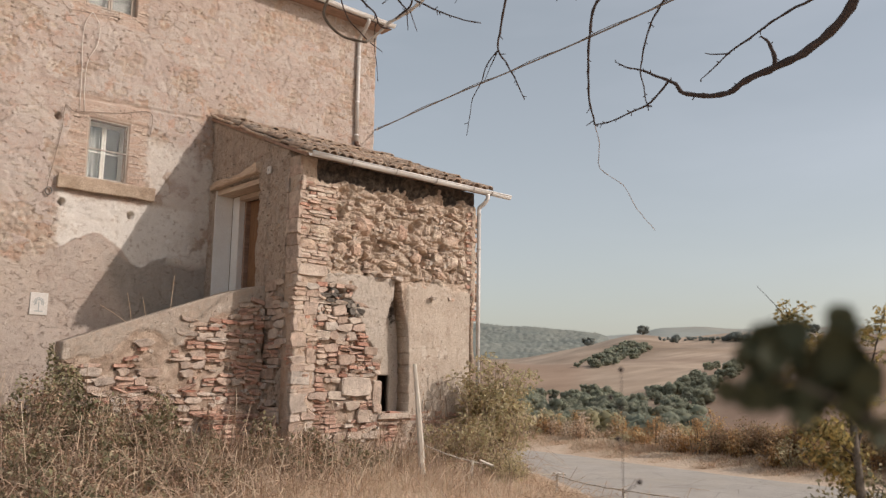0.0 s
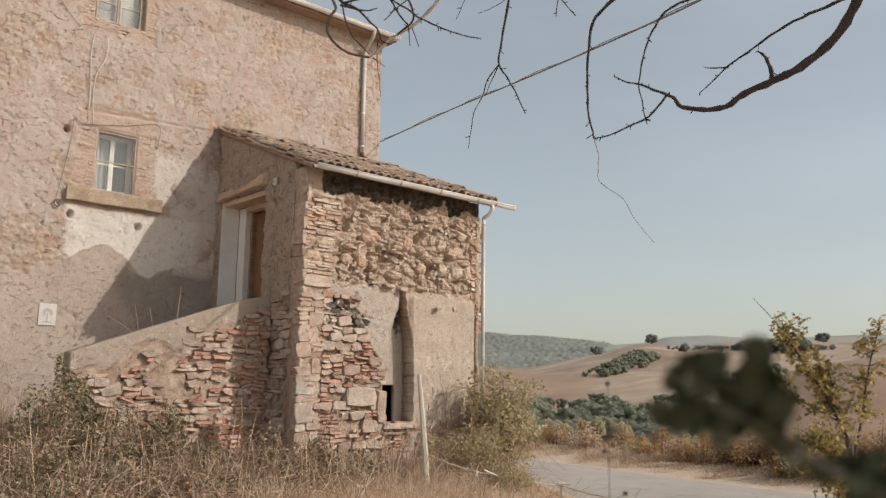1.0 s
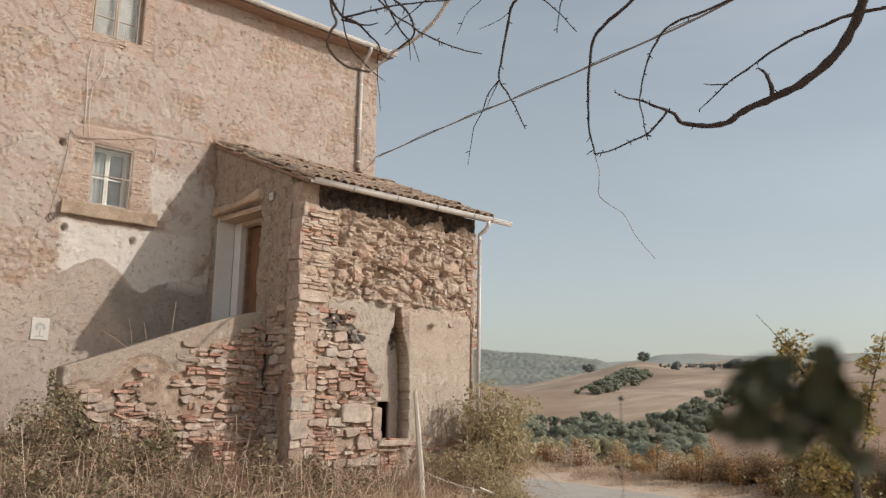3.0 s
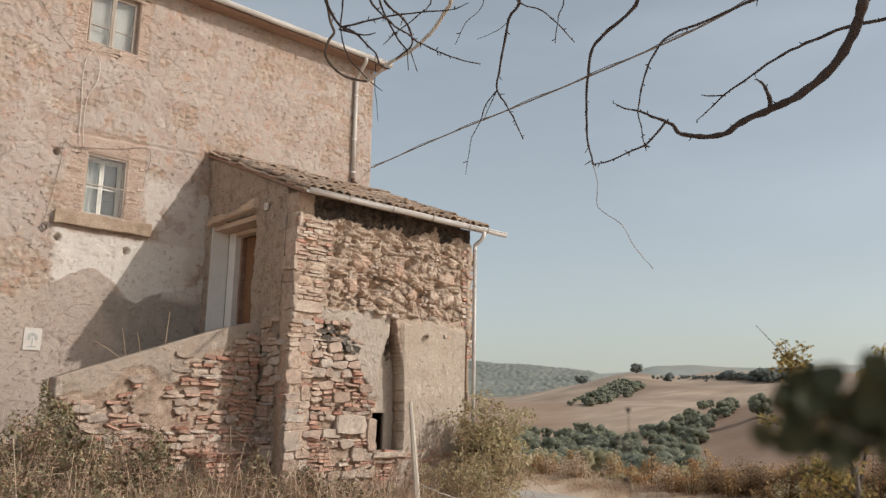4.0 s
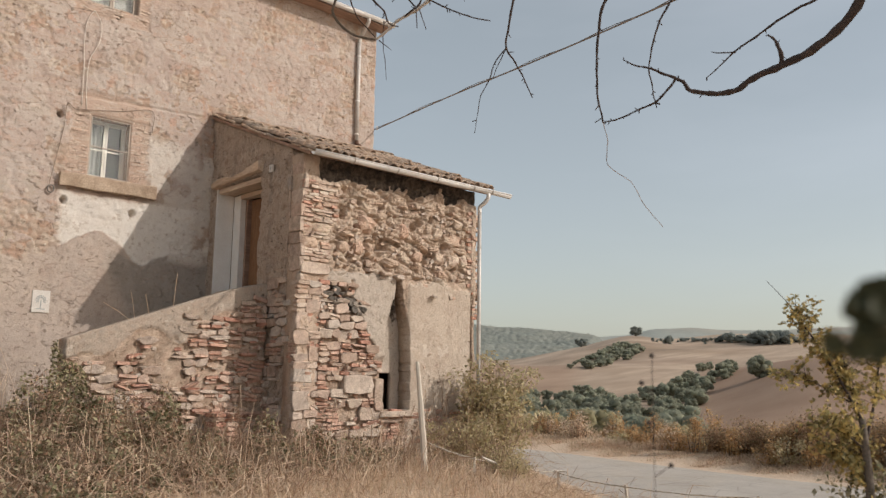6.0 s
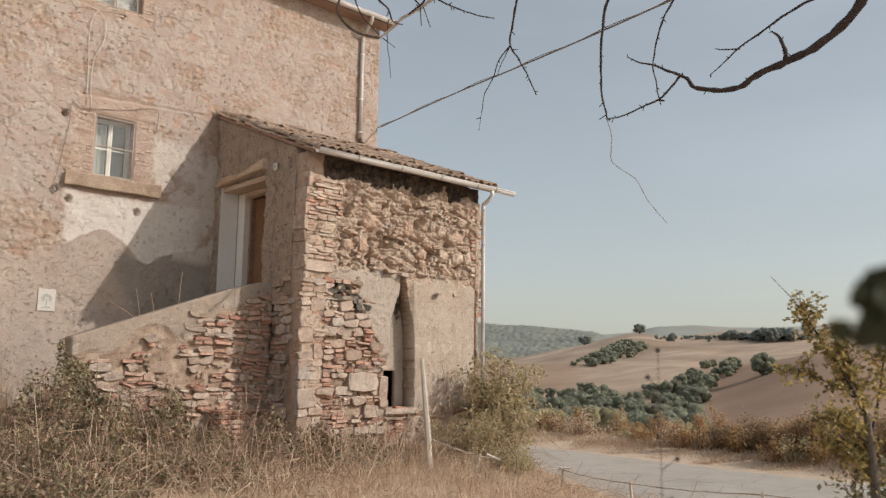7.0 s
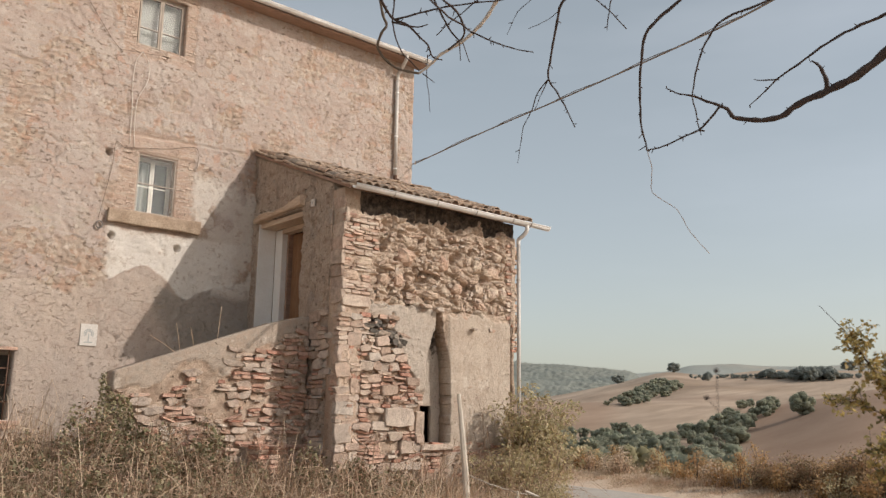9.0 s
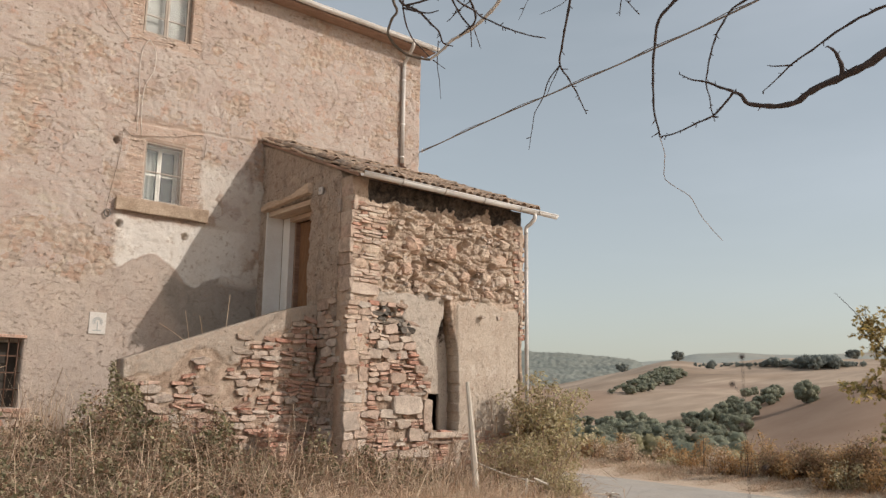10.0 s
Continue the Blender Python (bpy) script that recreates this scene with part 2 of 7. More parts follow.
def house_plaster():
    n = Nodes("old_house_render")
    big = n.noise(0.45, 5, 0.62)
    # three coats, flaked off one after another
    outer = n.ramp(big, [(0.30, (0.405, 0.335, 0.285)), (0.50, (0.485, 0.408, 0.352)), (0.70, (0.425, 0.346, 0.295))])
    middle = n.ramp(n.noise(1.3, 5, 0.65), [(0.30, (0.39, 0.305, 0.255)), (0.50, (0.455, 0.364, 0.31)), (0.70, (0.415, 0.32, 0.27))])
    inner = n.ramp(n.voronoi(8.0, out="Color"), [(0.1, (0.37, 0.275, 0.21)), (0.35, (0.45, 0.355, 0.28)), (0.5, (0.40, 0.265, 0.19)), (0.65, (0.50, 0.41, 0.33)), (0.85, (0.36, 0.28, 0.22))])
    relief = n.noise(2.3, 5, 0.6, stretch=(0.8, 1.0, 1.3))
    held = n.math("ADD", n.math("MULTIPLY", n.attr("flake"), 0.7), n.math("MULTIPLY", n.math("SUBTRACT", n.noise(11, 5, 0.75), 0.35), 0.6))
    one = n.ramp(held, [(0.30, 0.0), (0.42, 1.0)])
    two = n.ramp(relief, [(0.47, 0.0), (0.55, 1.0)])
    col = n.mix(one, inner, n.mix(two, middle, outer))
    course = n.noise(7.0, 4, 0.65, stretch=(0.3, 1.0, 2.2))
    col = n.mix(n.ramp(course, [(0.53, 0.0), (0.64, 0.4)]), col, (0.45, 0.325, 0.245))
    rust = n.math("MULTIPLY", n.ramp(n.noise(3.0, 5, 0.75), [(0.54, 0.0), (0.61, 0.75)]), n.ramp(n.noise(0.8, 3, 0.6), [(0.4, 0.25), (0.6, 1.0)]))
    col = n.mix(rust, col, (0.47, 0.285, 0.20))
    moss = n.math("MULTIPLY", n.ramp(n.noise(1.1, 5, 0.7), [(0.56, 0.0), (0.68, 0.5)]), n.attr("lower"))
    col = n.mix(moss, col, (0.42, 0.385, 0.28))
    pale = n.ramp(n.noise(1.9, 6, 0.75), [(0.56, 0.0), (0.68, 0.6)])
    col = n.mix(pale, col, (0.60, 0.53, 0.465))
    # scattered pale stones and shards of brick
    shards = n.voronoi(3.4)
    tint = n.ramp(n.voronoi(3.4, out="Color"), [(0.15, (0.62, 0.55, 0.47)), (0.45, (0.55, 0.46, 0.38)), (0.60, (0.48, 0.31, 0.22)), (0.75, (0.67, 0.61, 0.53))])
    spot = n.math("ADD", shards, n.math("MULTIPLY", n.noise(13, 3, 0.6), 0.4))
    chips = n.ramp(spot, [(0.30, 0.85), (0.325, 0.0)])
    col = n.mix(chips, col, tint)
    # the cement skim low on the wall, the whitewashed patch under the sill, brick round the windows
    cem = n.ramp(n.noise(2.4, 6, 0.7), [(0.3, (0.36, 0.29, 0.24)), (0.5, (0.455, 0.375, 0.315)), (0.7, (0.41, 0.315, 0.255))])
    cem = n.mix(n.ramp(n.noise(0.9, 5, 0.7), [(0.48, 0.0), (0.62, 0.6)]), cem, (0.50, 0.41, 0.335))
    col = n.mix(n.attr("cement"), col, cem)
    col = n.mix(n.attr("damp"), col, n.ramp(n.noise(3.0, 5, 0.7), [(0.3, (0.26, 0.225, 0.19)), (0.7, (0.35, 0.305, 0.26))]))
    lime = n.ramp(n.noise(4.0, 6, 0.75), [(0.28, (0.52, 0.44, 0.365)), (0.40, (0.67, 0.605, 0.53)), (0.75, (0.73, 0.68, 0.61))])
    lime = n.mix(n.ramp(n.noise(7.0, 5, 0.75), [(0.58, 0.0), (0.64, 0.8)]), lime, (0.44, 0.355, 0.285))
    col = n.mix(n.attr("lime"), col, lime)
    rows = n.noise(9.0, 3, 0.5, stretch=(0.35, 1.0, 1.6))
    br = n.ramp(rows, [(0.35, (0.46, 0.35, 0.28)), (0.5, (0.45, 0.31, 0.23)), (0.65, (0.53, 0.43, 0.35))])
    col = n.mix(n.math("MULTIPLY", n.attr("brick"), 0.8), col, br)
    # gouges and pits, in loose drifts; few in the skim and the whitewash
    drift = n.ramp(n.noise(0.9, 4, 0.6), [(0.40, 0.1), (0.55, 1.0)])
    gouge = n.ramp(n.noise(8.5, 4, 0.66, stretch=(1.0, 1.0, 1.6)), [(0.365, 1.0), (0.40, 0.0)])
    fine = n.ramp(n.noise(19, 4, 0.7, stretch=(1.0, 1.0, 1.4)), [(0.34, 1.0), (0.375, 0.0)])
    pits = n.math("MAXIMUM", n.math("MULTIPLY", gouge, drift), n.math("MULTIPLY", fine, 0.8))
    skin = n.math("MAXIMUM", n.math("MULTIPLY", n.attr("lime"), 0.7), n.math("MULTIPLY", n.attr("cement"), 0.25))
    bare = n.math("SUBTRACT", 1.0, skin)
    pits = n.math("MULTIPLY", pits, bare)
    col = n.mix(n.math("MULTIPLY", pits, 0.75), col, (0.235, 0.165, 0.12))
    # the stones behind show through where the coats are thin
    warp = n.add("ShaderNodeTexNoise", Scale=4.0, Detail=4.0, Roughness=0.7)
    n.link(n.pos, warp.inputs["Vector"])
    bent = n.mix(0.12, n.pos, warp.outputs["Color"], "ADD")
    fit = n.add("ShaderNodeMapping")
    fit.inputs["Scale"].default_value = (3.0, 1.0, 5.2)
    n.link(bent, fit.inputs["Vector"])
    stones = n.add("ShaderNodeTexVoronoi", Scale=1.0)
    stones.feature = "DISTANCE_TO_EDGE"
    n.link(fit.outputs[0], stones.inputs["Vector"])
    thin = n.math("MULTIPLY", n.ramp(n.noise(0.75, 5, 0.7), [(0.47, 0.0), (0.56, 1.0)]), bare)
    joint = n.math("MULTIPLY", n.ramp(stones.outputs["Distance"], [(0.0, 1.0), (0.10, 0.0)]), n.math("MULTIPLY", thin, n.ramp(n.noise(5, 4, 0.7), [(0.42, 0.0), (0.56, 1.0)])))
    col = n.mix(n.math("MULTIPLY", joint, 0.6), col, (0.30, 0.22, 0.17))
    wash = n.ramp(n.noise(0.8, 6, 0.72, stretch=(1.0, 1.0, 0.6)), [(0.40, 0.0), (0.66, 0.55)])
    col = n.mix(wash, col, n.mix(0.5, col, (0.47, 0.41, 0.375)))
    grain = n.noise(60, 4, 0.8)
    col = n.mix(0.3, col, n.ramp(grain, [(0.3, 0.3), (0.7, 0.85)]), "OVERLAY")
    steps = n.math("MULTIPLY", n.math("ADD", relief, n.math("MULTIPLY", held, 0.5)), n.math("MULTIPLY", bare, 1.0))
    h = n.math("ADD", steps, n.math("SUBTRACT", n.math("MULTIPLY", grain, 0.22), n.math("MULTIPLY", pits, 0.8)))
    h = n.math("SUBTRACT", n.math("ADD", h, n.math("MULTIPLY", chips, 0.5)), n.math("MULTIPLY", joint, 0.5))
    h = n.math("ADD", h, n.math("MULTIPLY", n.noise(6.0, 8, 0.8), 0.7))
    return n.finish(col, 0.95, h, 1.0, 0.021)


def rubble_mortar(name, skims, greys):
    n = Nodes(name)
    base = n.ramp(n.noise(1.6, 6, 0.7), [(0.3, (0.45, 0.34, 0.26)), (0.55, (0.57, 0.445, 0.35)), (0.75, (0.42, 0.305, 0.23))])
    base = n.mix(0.45, base, n.ramp(n.voronoi(9.0, out="Color"), [(0.15, (0.40, 0.30, 0.225)), (0.4, (0.56, 0.445, 0.35)), (0.6, (0.50, 0.345, 0.255)), (0.85, (0.62, 0.51, 0.405))]))
    skim = n.ramp(n.noise(0.9, 5, 0.65), list(zip((0.3, 0.5, 0.72), skims)))
    skim = n.mix(n.ramp(n.noise(3.2, 6, 0.75), [(0.5, 0.0), (0.62, 0.7)]), skim, (0.41, 0.315, 0.245))
    skim = n.mix(n.ramp(n.noise(2.6, 5, 0.7), [(0.57, 0.0), (0.63, 0.6)]), skim, (0.63, 0.55, 0.47))
    streak = n.noise(5.0, 4, 0.65, stretch=(1.0, 1.0, 0.18))
    skim = n.mix(n.ramp(streak, [(0.55, 0.0), (0.68, 0.5)]), skim, (0.36, 0.285, 0.225))
    frayed = n.math("ADD", n.attr("skim"), n.math("MULTIPLY", n.math("SUBTRACT", n.noise(13, 5, 0.75), 0.5), 0.9))
    held = n.ramp(frayed, [(0.42, 0.0), (0.58, 1.0)])
    col = n.mix(held, base, skim)
    grey = n.ramp(n.noise(2.6, 6, 0.75), list(zip((0.3, 0.5, 0.7), greys)))
    frayed = n.math("ADD", n.attr("grey"), n.math("MULTIPLY", n.math("SUBTRACT", n.noise(13, 5, 0.75), 0.5), 0.9))
    held2 = n.ramp(frayed, [(0.42, 0.0), (0.58, 1.0)])
    col = n.mix(held2, col, grey)
    col = n.mix(n.math("MULTIPLY", n.attr("earth"), n.ramp(n.noise(3.5, 5, 0.7), [(0.40, 0.85), (0.58, 0.2)])), col, (0.285, 0.205, 0.15))     # earth washed into open joints
    pits = n.ramp(n.noise(15, 5, 0.78), [(0.355, 1.0), (0.38, 0.0)])
    col = n.mix(n.math("MULTIPLY", pits, 0.75), col, (0.15, 0.11, 0.08))
    # soot blotches mixed with painted shade, under the eaves and in the niche
    sooted_shade = n.math("ADD", n.attr("soot"), n.math("MULTIPLY", n.math("SUBTRACT", n.noise(8, 6, 0.75), 0.5), 1.3))
    sooted_shade = n.math("MULTIPLY", n.ramp(sooted_shade, [(0.45, 0.0), (0.62, 1.0)]), n.ramp(n.attr("soot"), [(0.02, 0.0), (0.2, 1.0)]))
    col = n.mix(sooted_shade, col, n.ramp(n.noise(7, 5, 0.7), [(0.4, (0.045, 0.036, 0.03)), (0.75, (0.20, 0.155, 0.12))]))
    grain = n.noise(40, 6, 0.85)
    col = n.mix(0.35, col, n.ramp(grain, [(0.3, 0.2), (0.7, 0.95)]), "OVERLAY")
    h = n.math("SUBTRACT", n.math("ADD", n.math("MULTIPLY", n.noise(11, 6, 0.8), 0.9), n.math("MULTIPLY", grain, 0.6)), n.math("MULTIPLY", pits, 0.9))
    calm = n.math("SUBTRACT", 1.0, n.math("MULTIPLY", n.math("MAXIMUM", held, held2), 0.3))
    return n.finish(col, 0.95, n.math("MULTIPLY", h, calm), 1.0, 0.028)


def field_stone(name, colours, grain_scale=26, pocked=0.35):
    n = Nodes(name)
    steps = [((i + 0.5) / len(colours), c) for i, c in enumerate(colours)]
    base = n.ramp(n.each(), steps)
    blotch = n.noise(7, 5, 0.7)
    col = n.mix(0.55, base, n.ramp(blotch, [(0.3, 0.22), (0.7, 0.85)]), "OVERLAY")
    dust = n.noise(4.2, 6, 0.78)
    col = n.mix(n.ramp(dust, [(0.52, 0.0), (0.64, 0.45)]), col, (0.50, 0.42, 0.345))          # smears of old mortar
    pits = n.ramp(n.noise(grain_scale, 5, 0.75), [(0.28, 1.0), (0.40, 0.0)])
    col = n.mix(n.math("MULTIPLY", pits, pocked * 1.6), col, (0.13, 0.095, 0.07))
    grain = n.noise(50, 5, 0.8)
    col = n.mix(0.4, col, n.ramp(grain, [(0.3, 0.2), (0.7, 0.9)]), "OVERLAY")
    h = n.math("SUBTRACT", n.math("ADD", blotch, n.math("MULTIPLY", grain, 0.6)), n.math("MULTIPLY", pits, pocked * 2))
    return n.finish(col, 0.93, h, 0.9, 0.03)


M_HOUSE = house_plaster()
M_MORTAR = rubble_mortar("rubble_mortar", [(0.40, 0.32, 0.255), (0.51, 0.425, 0.345), (0.43, 0.34, 0.27)], [(0.36, 0.305, 0.25), (0.48, 0.41, 0.345), (0.41, 0.335, 0.27)])
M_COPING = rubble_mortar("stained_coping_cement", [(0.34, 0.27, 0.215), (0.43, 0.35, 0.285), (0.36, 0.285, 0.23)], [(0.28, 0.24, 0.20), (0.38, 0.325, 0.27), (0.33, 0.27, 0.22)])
M_STONE = field_stone("weathered_stone", [(0.48, 0.37, 0.295), (0.56, 0.455, 0.375), (0.41, 0.335, 0.28), (0.52, 0.375, 0.295), (0.50, 0.43, 0.37), (0.56, 0.42, 0.33), (0.38, 0.28, 0.22)])
M_DARKSTONE = field_stone("blackened_stone", [(0.13, 0.115, 0.10), (0.20, 0.175, 0.15), (0.09, 0.08, 0.07), (0.28, 0.24, 0.20)], 20, 0.4)
M_TUFF = field_stone("crumbling_tuff", [(0.57, 0.435, 0.335), (0.64, 0.505, 0.40), (0.50, 0.37, 0.28), (0.58, 0.42, 0.32), (0.53, 0.36, 0.27)], 17, 0.6)
M_BRICK = field_stone("old_brick", [(0.50, 0.27, 0.195), (0.56, 0.37, 0.285), (0.43, 0.225, 0.165), (0.55, 0.40, 0.315), (0.52, 0.315, 0.235), (0.36, 0.22, 0.17), (0.57, 0.375, 0.29)], 34, 0.35)
M_WASHBRICK = field_stone("washed_over_brick", [(0.50, 0.385, 0.31), (0.54, 0.43, 0.35), (0.47, 0.34, 0.265), (0.52, 0.40, 0.325)], 34, 0.3)
M_PALEBRICK = field_stone("bleached_brick", [(0.54, 0.41, 0.33), (0.62, 0.50, 0.41), (0.48, 0.33, 0.25), (0.57, 0.44, 0.35)], 34, 0.3)


def side_render():
    n = Nodes("side_wall_render")
    col = n.ramp(n.noise(1.4, 6, 0.72), [(0.30, (0.37, 0.28, 0.215)), (0.48, (0.53, 0.425, 0.34)), (0.60, (0.46, 0.355, 0.28)), (0.75, (0.58, 0.48, 0.395))])
    col = n.mix(n.ramp(n.noise(4.5, 6, 0.75), [(0.52, 0.0), (0.62, 0.8)]), col, (0.36, 0.255, 0.19))
    col = n.mix(n.ramp(n.noise(2.2, 6, 0.8), [(0.56, 0.0), (0.62, 0.7)]), col, (0.62, 0.50, 0.40))
    col = n.mix(n.ramp(n.noise(4.0, 4, 0.65, stretch=(1.0, 1.0, 0.2)), [(0.54, 0.0), (0.66, 0.6)]), col, (0.30, 0.24, 0.195))
    pits = n.ramp(n.noise(11, 5, 0.75, stretch=(1.0, 1.0, 1.7)), [(0.37, 1.0), (0.405, 0.0)])
    col = n.mix(n.math("MULTIPLY", pits, 0.85), col, (0.15, 0.11, 0.085))
    grain = n.noise(40, 5, 0.8)
    col = n.mix(0.4, col, n.ramp(grain, [(0.3, 0.2), (0.7, 0.95)]), "OVERLAY")
    h = n.math("SUBTRACT", n.math("ADD", n.math("MULTIPLY", n.noise(7, 7, 0.8), 1.5), n.math("MULTIPLY", grain, 0.4)), pits)
    return n.finish(col, 0.95, h, 1.0, 0.045)


M_SHADEPLASTER = side_render()
M_WHITEWASH = plain("old_whitewash", (0.74, 0.70, 0.65), (0.83, 0.80, 0.76), 2.0, 0.9, 0.3, 0.01, fine=30)
M_TILE = field_stone("roof_tile_clay", [(0.43, 0.30, 0.22), (0.53, 0.41, 0.31), (0.36, 0.265, 0.20), (0.48, 0.34, 0.24), (0.33, 0.265, 0.21)], 24, 0.45)
M_GUTTER = plain("painted_gutter_metal", (0.70, 0.67, 0.635), (0.79, 0.76, 0.73), 3.0, 0.5, 0.1, 0.003, 0.2, 30)
M_GUTTER_DARK = plain("aged_gutter_metal", (0.44, 0.40, 0.365), (0.54, 0.50, 0.46), 3.0, 0.5, 0.1, 0.003, 0.2, 30)
M_SOFFIT = plain("brown_soffit_wood", (0.27, 0.17, 0.125), (0.36, 0.24, 0.18), 5.0, 0.8, 0.3, 0.006, fine=24, stretch=(0.2, 1, 1))
M_OLDWOOD = plain("weathered_beam_wood", (0.50, 0.36, 0.26), (0.64, 0.50, 0.385), 5.0, 0.9, 0.8, 0.012, fine=26, stretch=(1, 0.15, 1))
M_DOOR = plain("brown_door_wood", (0.22, 0.115, 0.06), (0.28, 0.155, 0.085), 3.0, 0.65, 0.25, 0.004, fine=30, stretch=(1, 1, 0.12))
M_FRAME = plain("grey_window_wood", (0.30, 0.245, 0.20), (0.46, 0.395, 0.335), 6.0, 0.8, 0.3, 0.004, fine=40, stretch=(1, 1, 0.2))
M_PALEFRAME = plain("flaking_white_window_wood", (0.52, 0.47, 0.41), (0.70, 0.66, 0.60), 9.0, 0.8, 0.3, 0.004, fine=40, stretch=(1, 1, 0.3))
M_SILL = plain("brown_stone_sill", (0.31, 0.225, 0.16), (0.46, 0.355, 0.265), 3.5, 0.9, 0.8, 0.016, fine=30)
# near-black colour standing in for the darkness of unlit rooms
M_DARK = plain("dark_interior", (0.05, 0.042, 0.036), (0.075, 0.065, 0.055), 2.0, 0.95, 0.3, 0.01)
M_CABLE = plain("grey_cable", (0.20, 0.18, 0.165), (0.28, 0.255, 0.235), 8.0, 0.7, 0.1, 0.002)
M_WALLCABLE = plain("dusty_brown_cable", (0.17, 0.125, 0.10), (0.25, 0.19, 0.15), 8.0, 0.8, 0.1, 0.002)
M_PALECABLE = plain("pale_cable", (0.62, 0.55, 0.48), (0.70, 0.63, 0.55), 8.0, 0.7, 0.1, 0.002)
M_IRON = plain("rusty_iron", (0.10, 0.06, 0.045), (0.16, 0.09, 0.06), 12.0, 0.8, 0.3, 0.003)
M_POST = plain("bleached_fence_wood", (0.46, 0.39, 0.32), (0.62, 0.56, 0.48), 7.0, 0.9, 0.6, 0.008, fine=30, stretch=(1, 1, 0.12))
M_CERAMIC = plain("glazed_white_tile", (0.58, 0.53, 0.475), (0.66, 0.61, 0.55), 6.0, 0.35, 0.05, 0.001)
M_MOTIF = plain("grey_tile_paint", (0.36, 0.37, 0.35), (0.43, 0.43, 0.41), 20.0, 0.5, 0.05, 0.001)


def glass_mat():
    n = Nodes("old_window_glass")
    n.bsdf.inputs["Base Color"].default_value = (0.90, 0.92, 0.91, 1)
    n.bsdf.inputs["Roughness"].default_value = 0.04
    n.bsdf.inputs["Transmission Weight"].default_value = 1.0
    n.bsdf.inputs["IOR"].default_value = 1.5
    n.bsdf.inputs["Specular IOR Level"].default_value = 0.8
    b = n.add("ShaderNodeBump", Strength=0.06, Distance=0.02)
    n.link(n.noise(5, 2), b.inputs["Height"])
    n.link(b.outputs[0], n.bsdf.inputs["Normal"])
    return n.mat


M_GLASS = glass_mat()
# grey of the sheets behind glass that stand in for reflected sky
M_REFLECTION_GREY = plain("grey_curtain_cloth", (0.24, 0.235, 0.22), (0.33, 0.325, 0.305), 6.0, 0.9, 0.2, 0.01)


def foliage(name, colours, gloss=0.55, glow=0.25, patch=1.7):
    """Leaf colours that change from leaf to leaf; thin leaves let some light through."""
    n = Nodes(name)
    steps = [((i + 0.5) / len(colours), c) for i, c in enumerate(colours)]
    col = n.ramp(n.island(), steps)
    col = n.mix(0.5, col, n.ramp(n.noise(patch, 3), [(0.3, 0.25), (0.7, 0.75)]), "OVERLAY")
    n.finish(col, gloss)
    if glow:
        t = n.add("ShaderNodeBsdfTranslucent")
        n.link(col, t.inputs["Color"])
        m = n.add("ShaderNodeMixShader", Fac=glow)
        n.link(n.bsdf.outputs[0], m.inputs[1])
        n.link(t.outputs[0], m.inputs[2])
        n.link(m.outputs[0], n.tree.nodes["Material Output"].inputs[0])
    return n.mat


M_STRAW = foliage("dry_grass", [(0.74, 0.59, 0.45), (0.82, 0.68, 0.53), (0.62, 0.47, 0.345), (0.76, 0.60, 0.44), (0.56, 0.41, 0.30), (0.52, 0.42, 0.29)], 0.8, 0.4)
M_DRYSTEM = foliage("dry_brown_stem", [(0.56, 0.41, 0.29), (0.46, 0.32, 0.225), (0.65, 0.51, 0.37), (0.37, 0.25, 0.185)], 0.8, 0.2)
M_DRYLEAF = foliage("dry_weed_leaf", [(0.40, 0.25, 0.165), (0.58, 0.42, 0.29), (0.30, 0.20, 0.13), (0.24, 0.135, 0.095), (0.47, 0.31, 0.21), (0.66, 0.52, 0.375), (0.20, 0.14, 0.09)], 0.8, 0.25)
M_GREENLEAF = foliage("bramble_leaf", [(0.22, 0.205, 0.11), (0.38, 0.335, 0.20), (0.14, 0.135, 0.075), (0.50, 0.43, 0.28), (0.31, 0.25, 0.15), (0.17, 0.155, 0.085)], 0.55, 0.25)
M_SHRUBLEAF = foliage("olive_shrub_leaf", [(0.48, 0.41, 0.23), (0.58, 0.49, 0.30), (0.36, 0.32, 0.165), (0.66, 0.55, 0.37), (0.54, 0.42, 0.27)], 0.55, 0.42)
M_SCRUBLEAF = foliage("olive_scrub_leaf", [(0.33, 0.295, 0.175), (0.38, 0.33, 0.20), (0.28, 0.255, 0.15)], 0.75, 0.35, 0.35)
M_YELLOWLEAF = foliage("yellowing_leaf", [(0.58, 0.43, 0.16), (0.46, 0.37, 0.16), (0.33, 0.29, 0.13), (0.66, 0.48, 0.18), (0.40, 0.31, 0.14), (0.25, 0.225, 0.11)], 0.55, 0.45)
M_DARKLEAF = foliage("dark_green_leaf", [(0.065, 0.075, 0.036), (0.09, 0.09, 0.045), (0.05, 0.06, 0.03), (0.11, 0.085, 0.04)], 0.6, 0.15)
# far foliage paled and greyed: the distance haze sits in these base colours
M_HAZEDTREE = foliage("far_tree_leaf", [(0.345, 0.36, 0.27), (0.385, 0.39, 0.285), (0.32, 0.34, 0.265), (0.43, 0.415, 0.31)], 0.9, 0.55, 0.09)
M_HAZEDFOREST = plain("distant_forest_canopy", (0.165, 0.18, 0.16), (0.245, 0.245, 0.205), 0.012, 0.95, 0.6, 1.5, fine=0.12)
M_HAZEDRIDGE = foliage("ridge_tree_leaf", [(0.325, 0.345, 0.31), (0.345, 0.36, 0.32), (0.305, 0.325, 0.295)], 0.9, 0.5, 0.05)
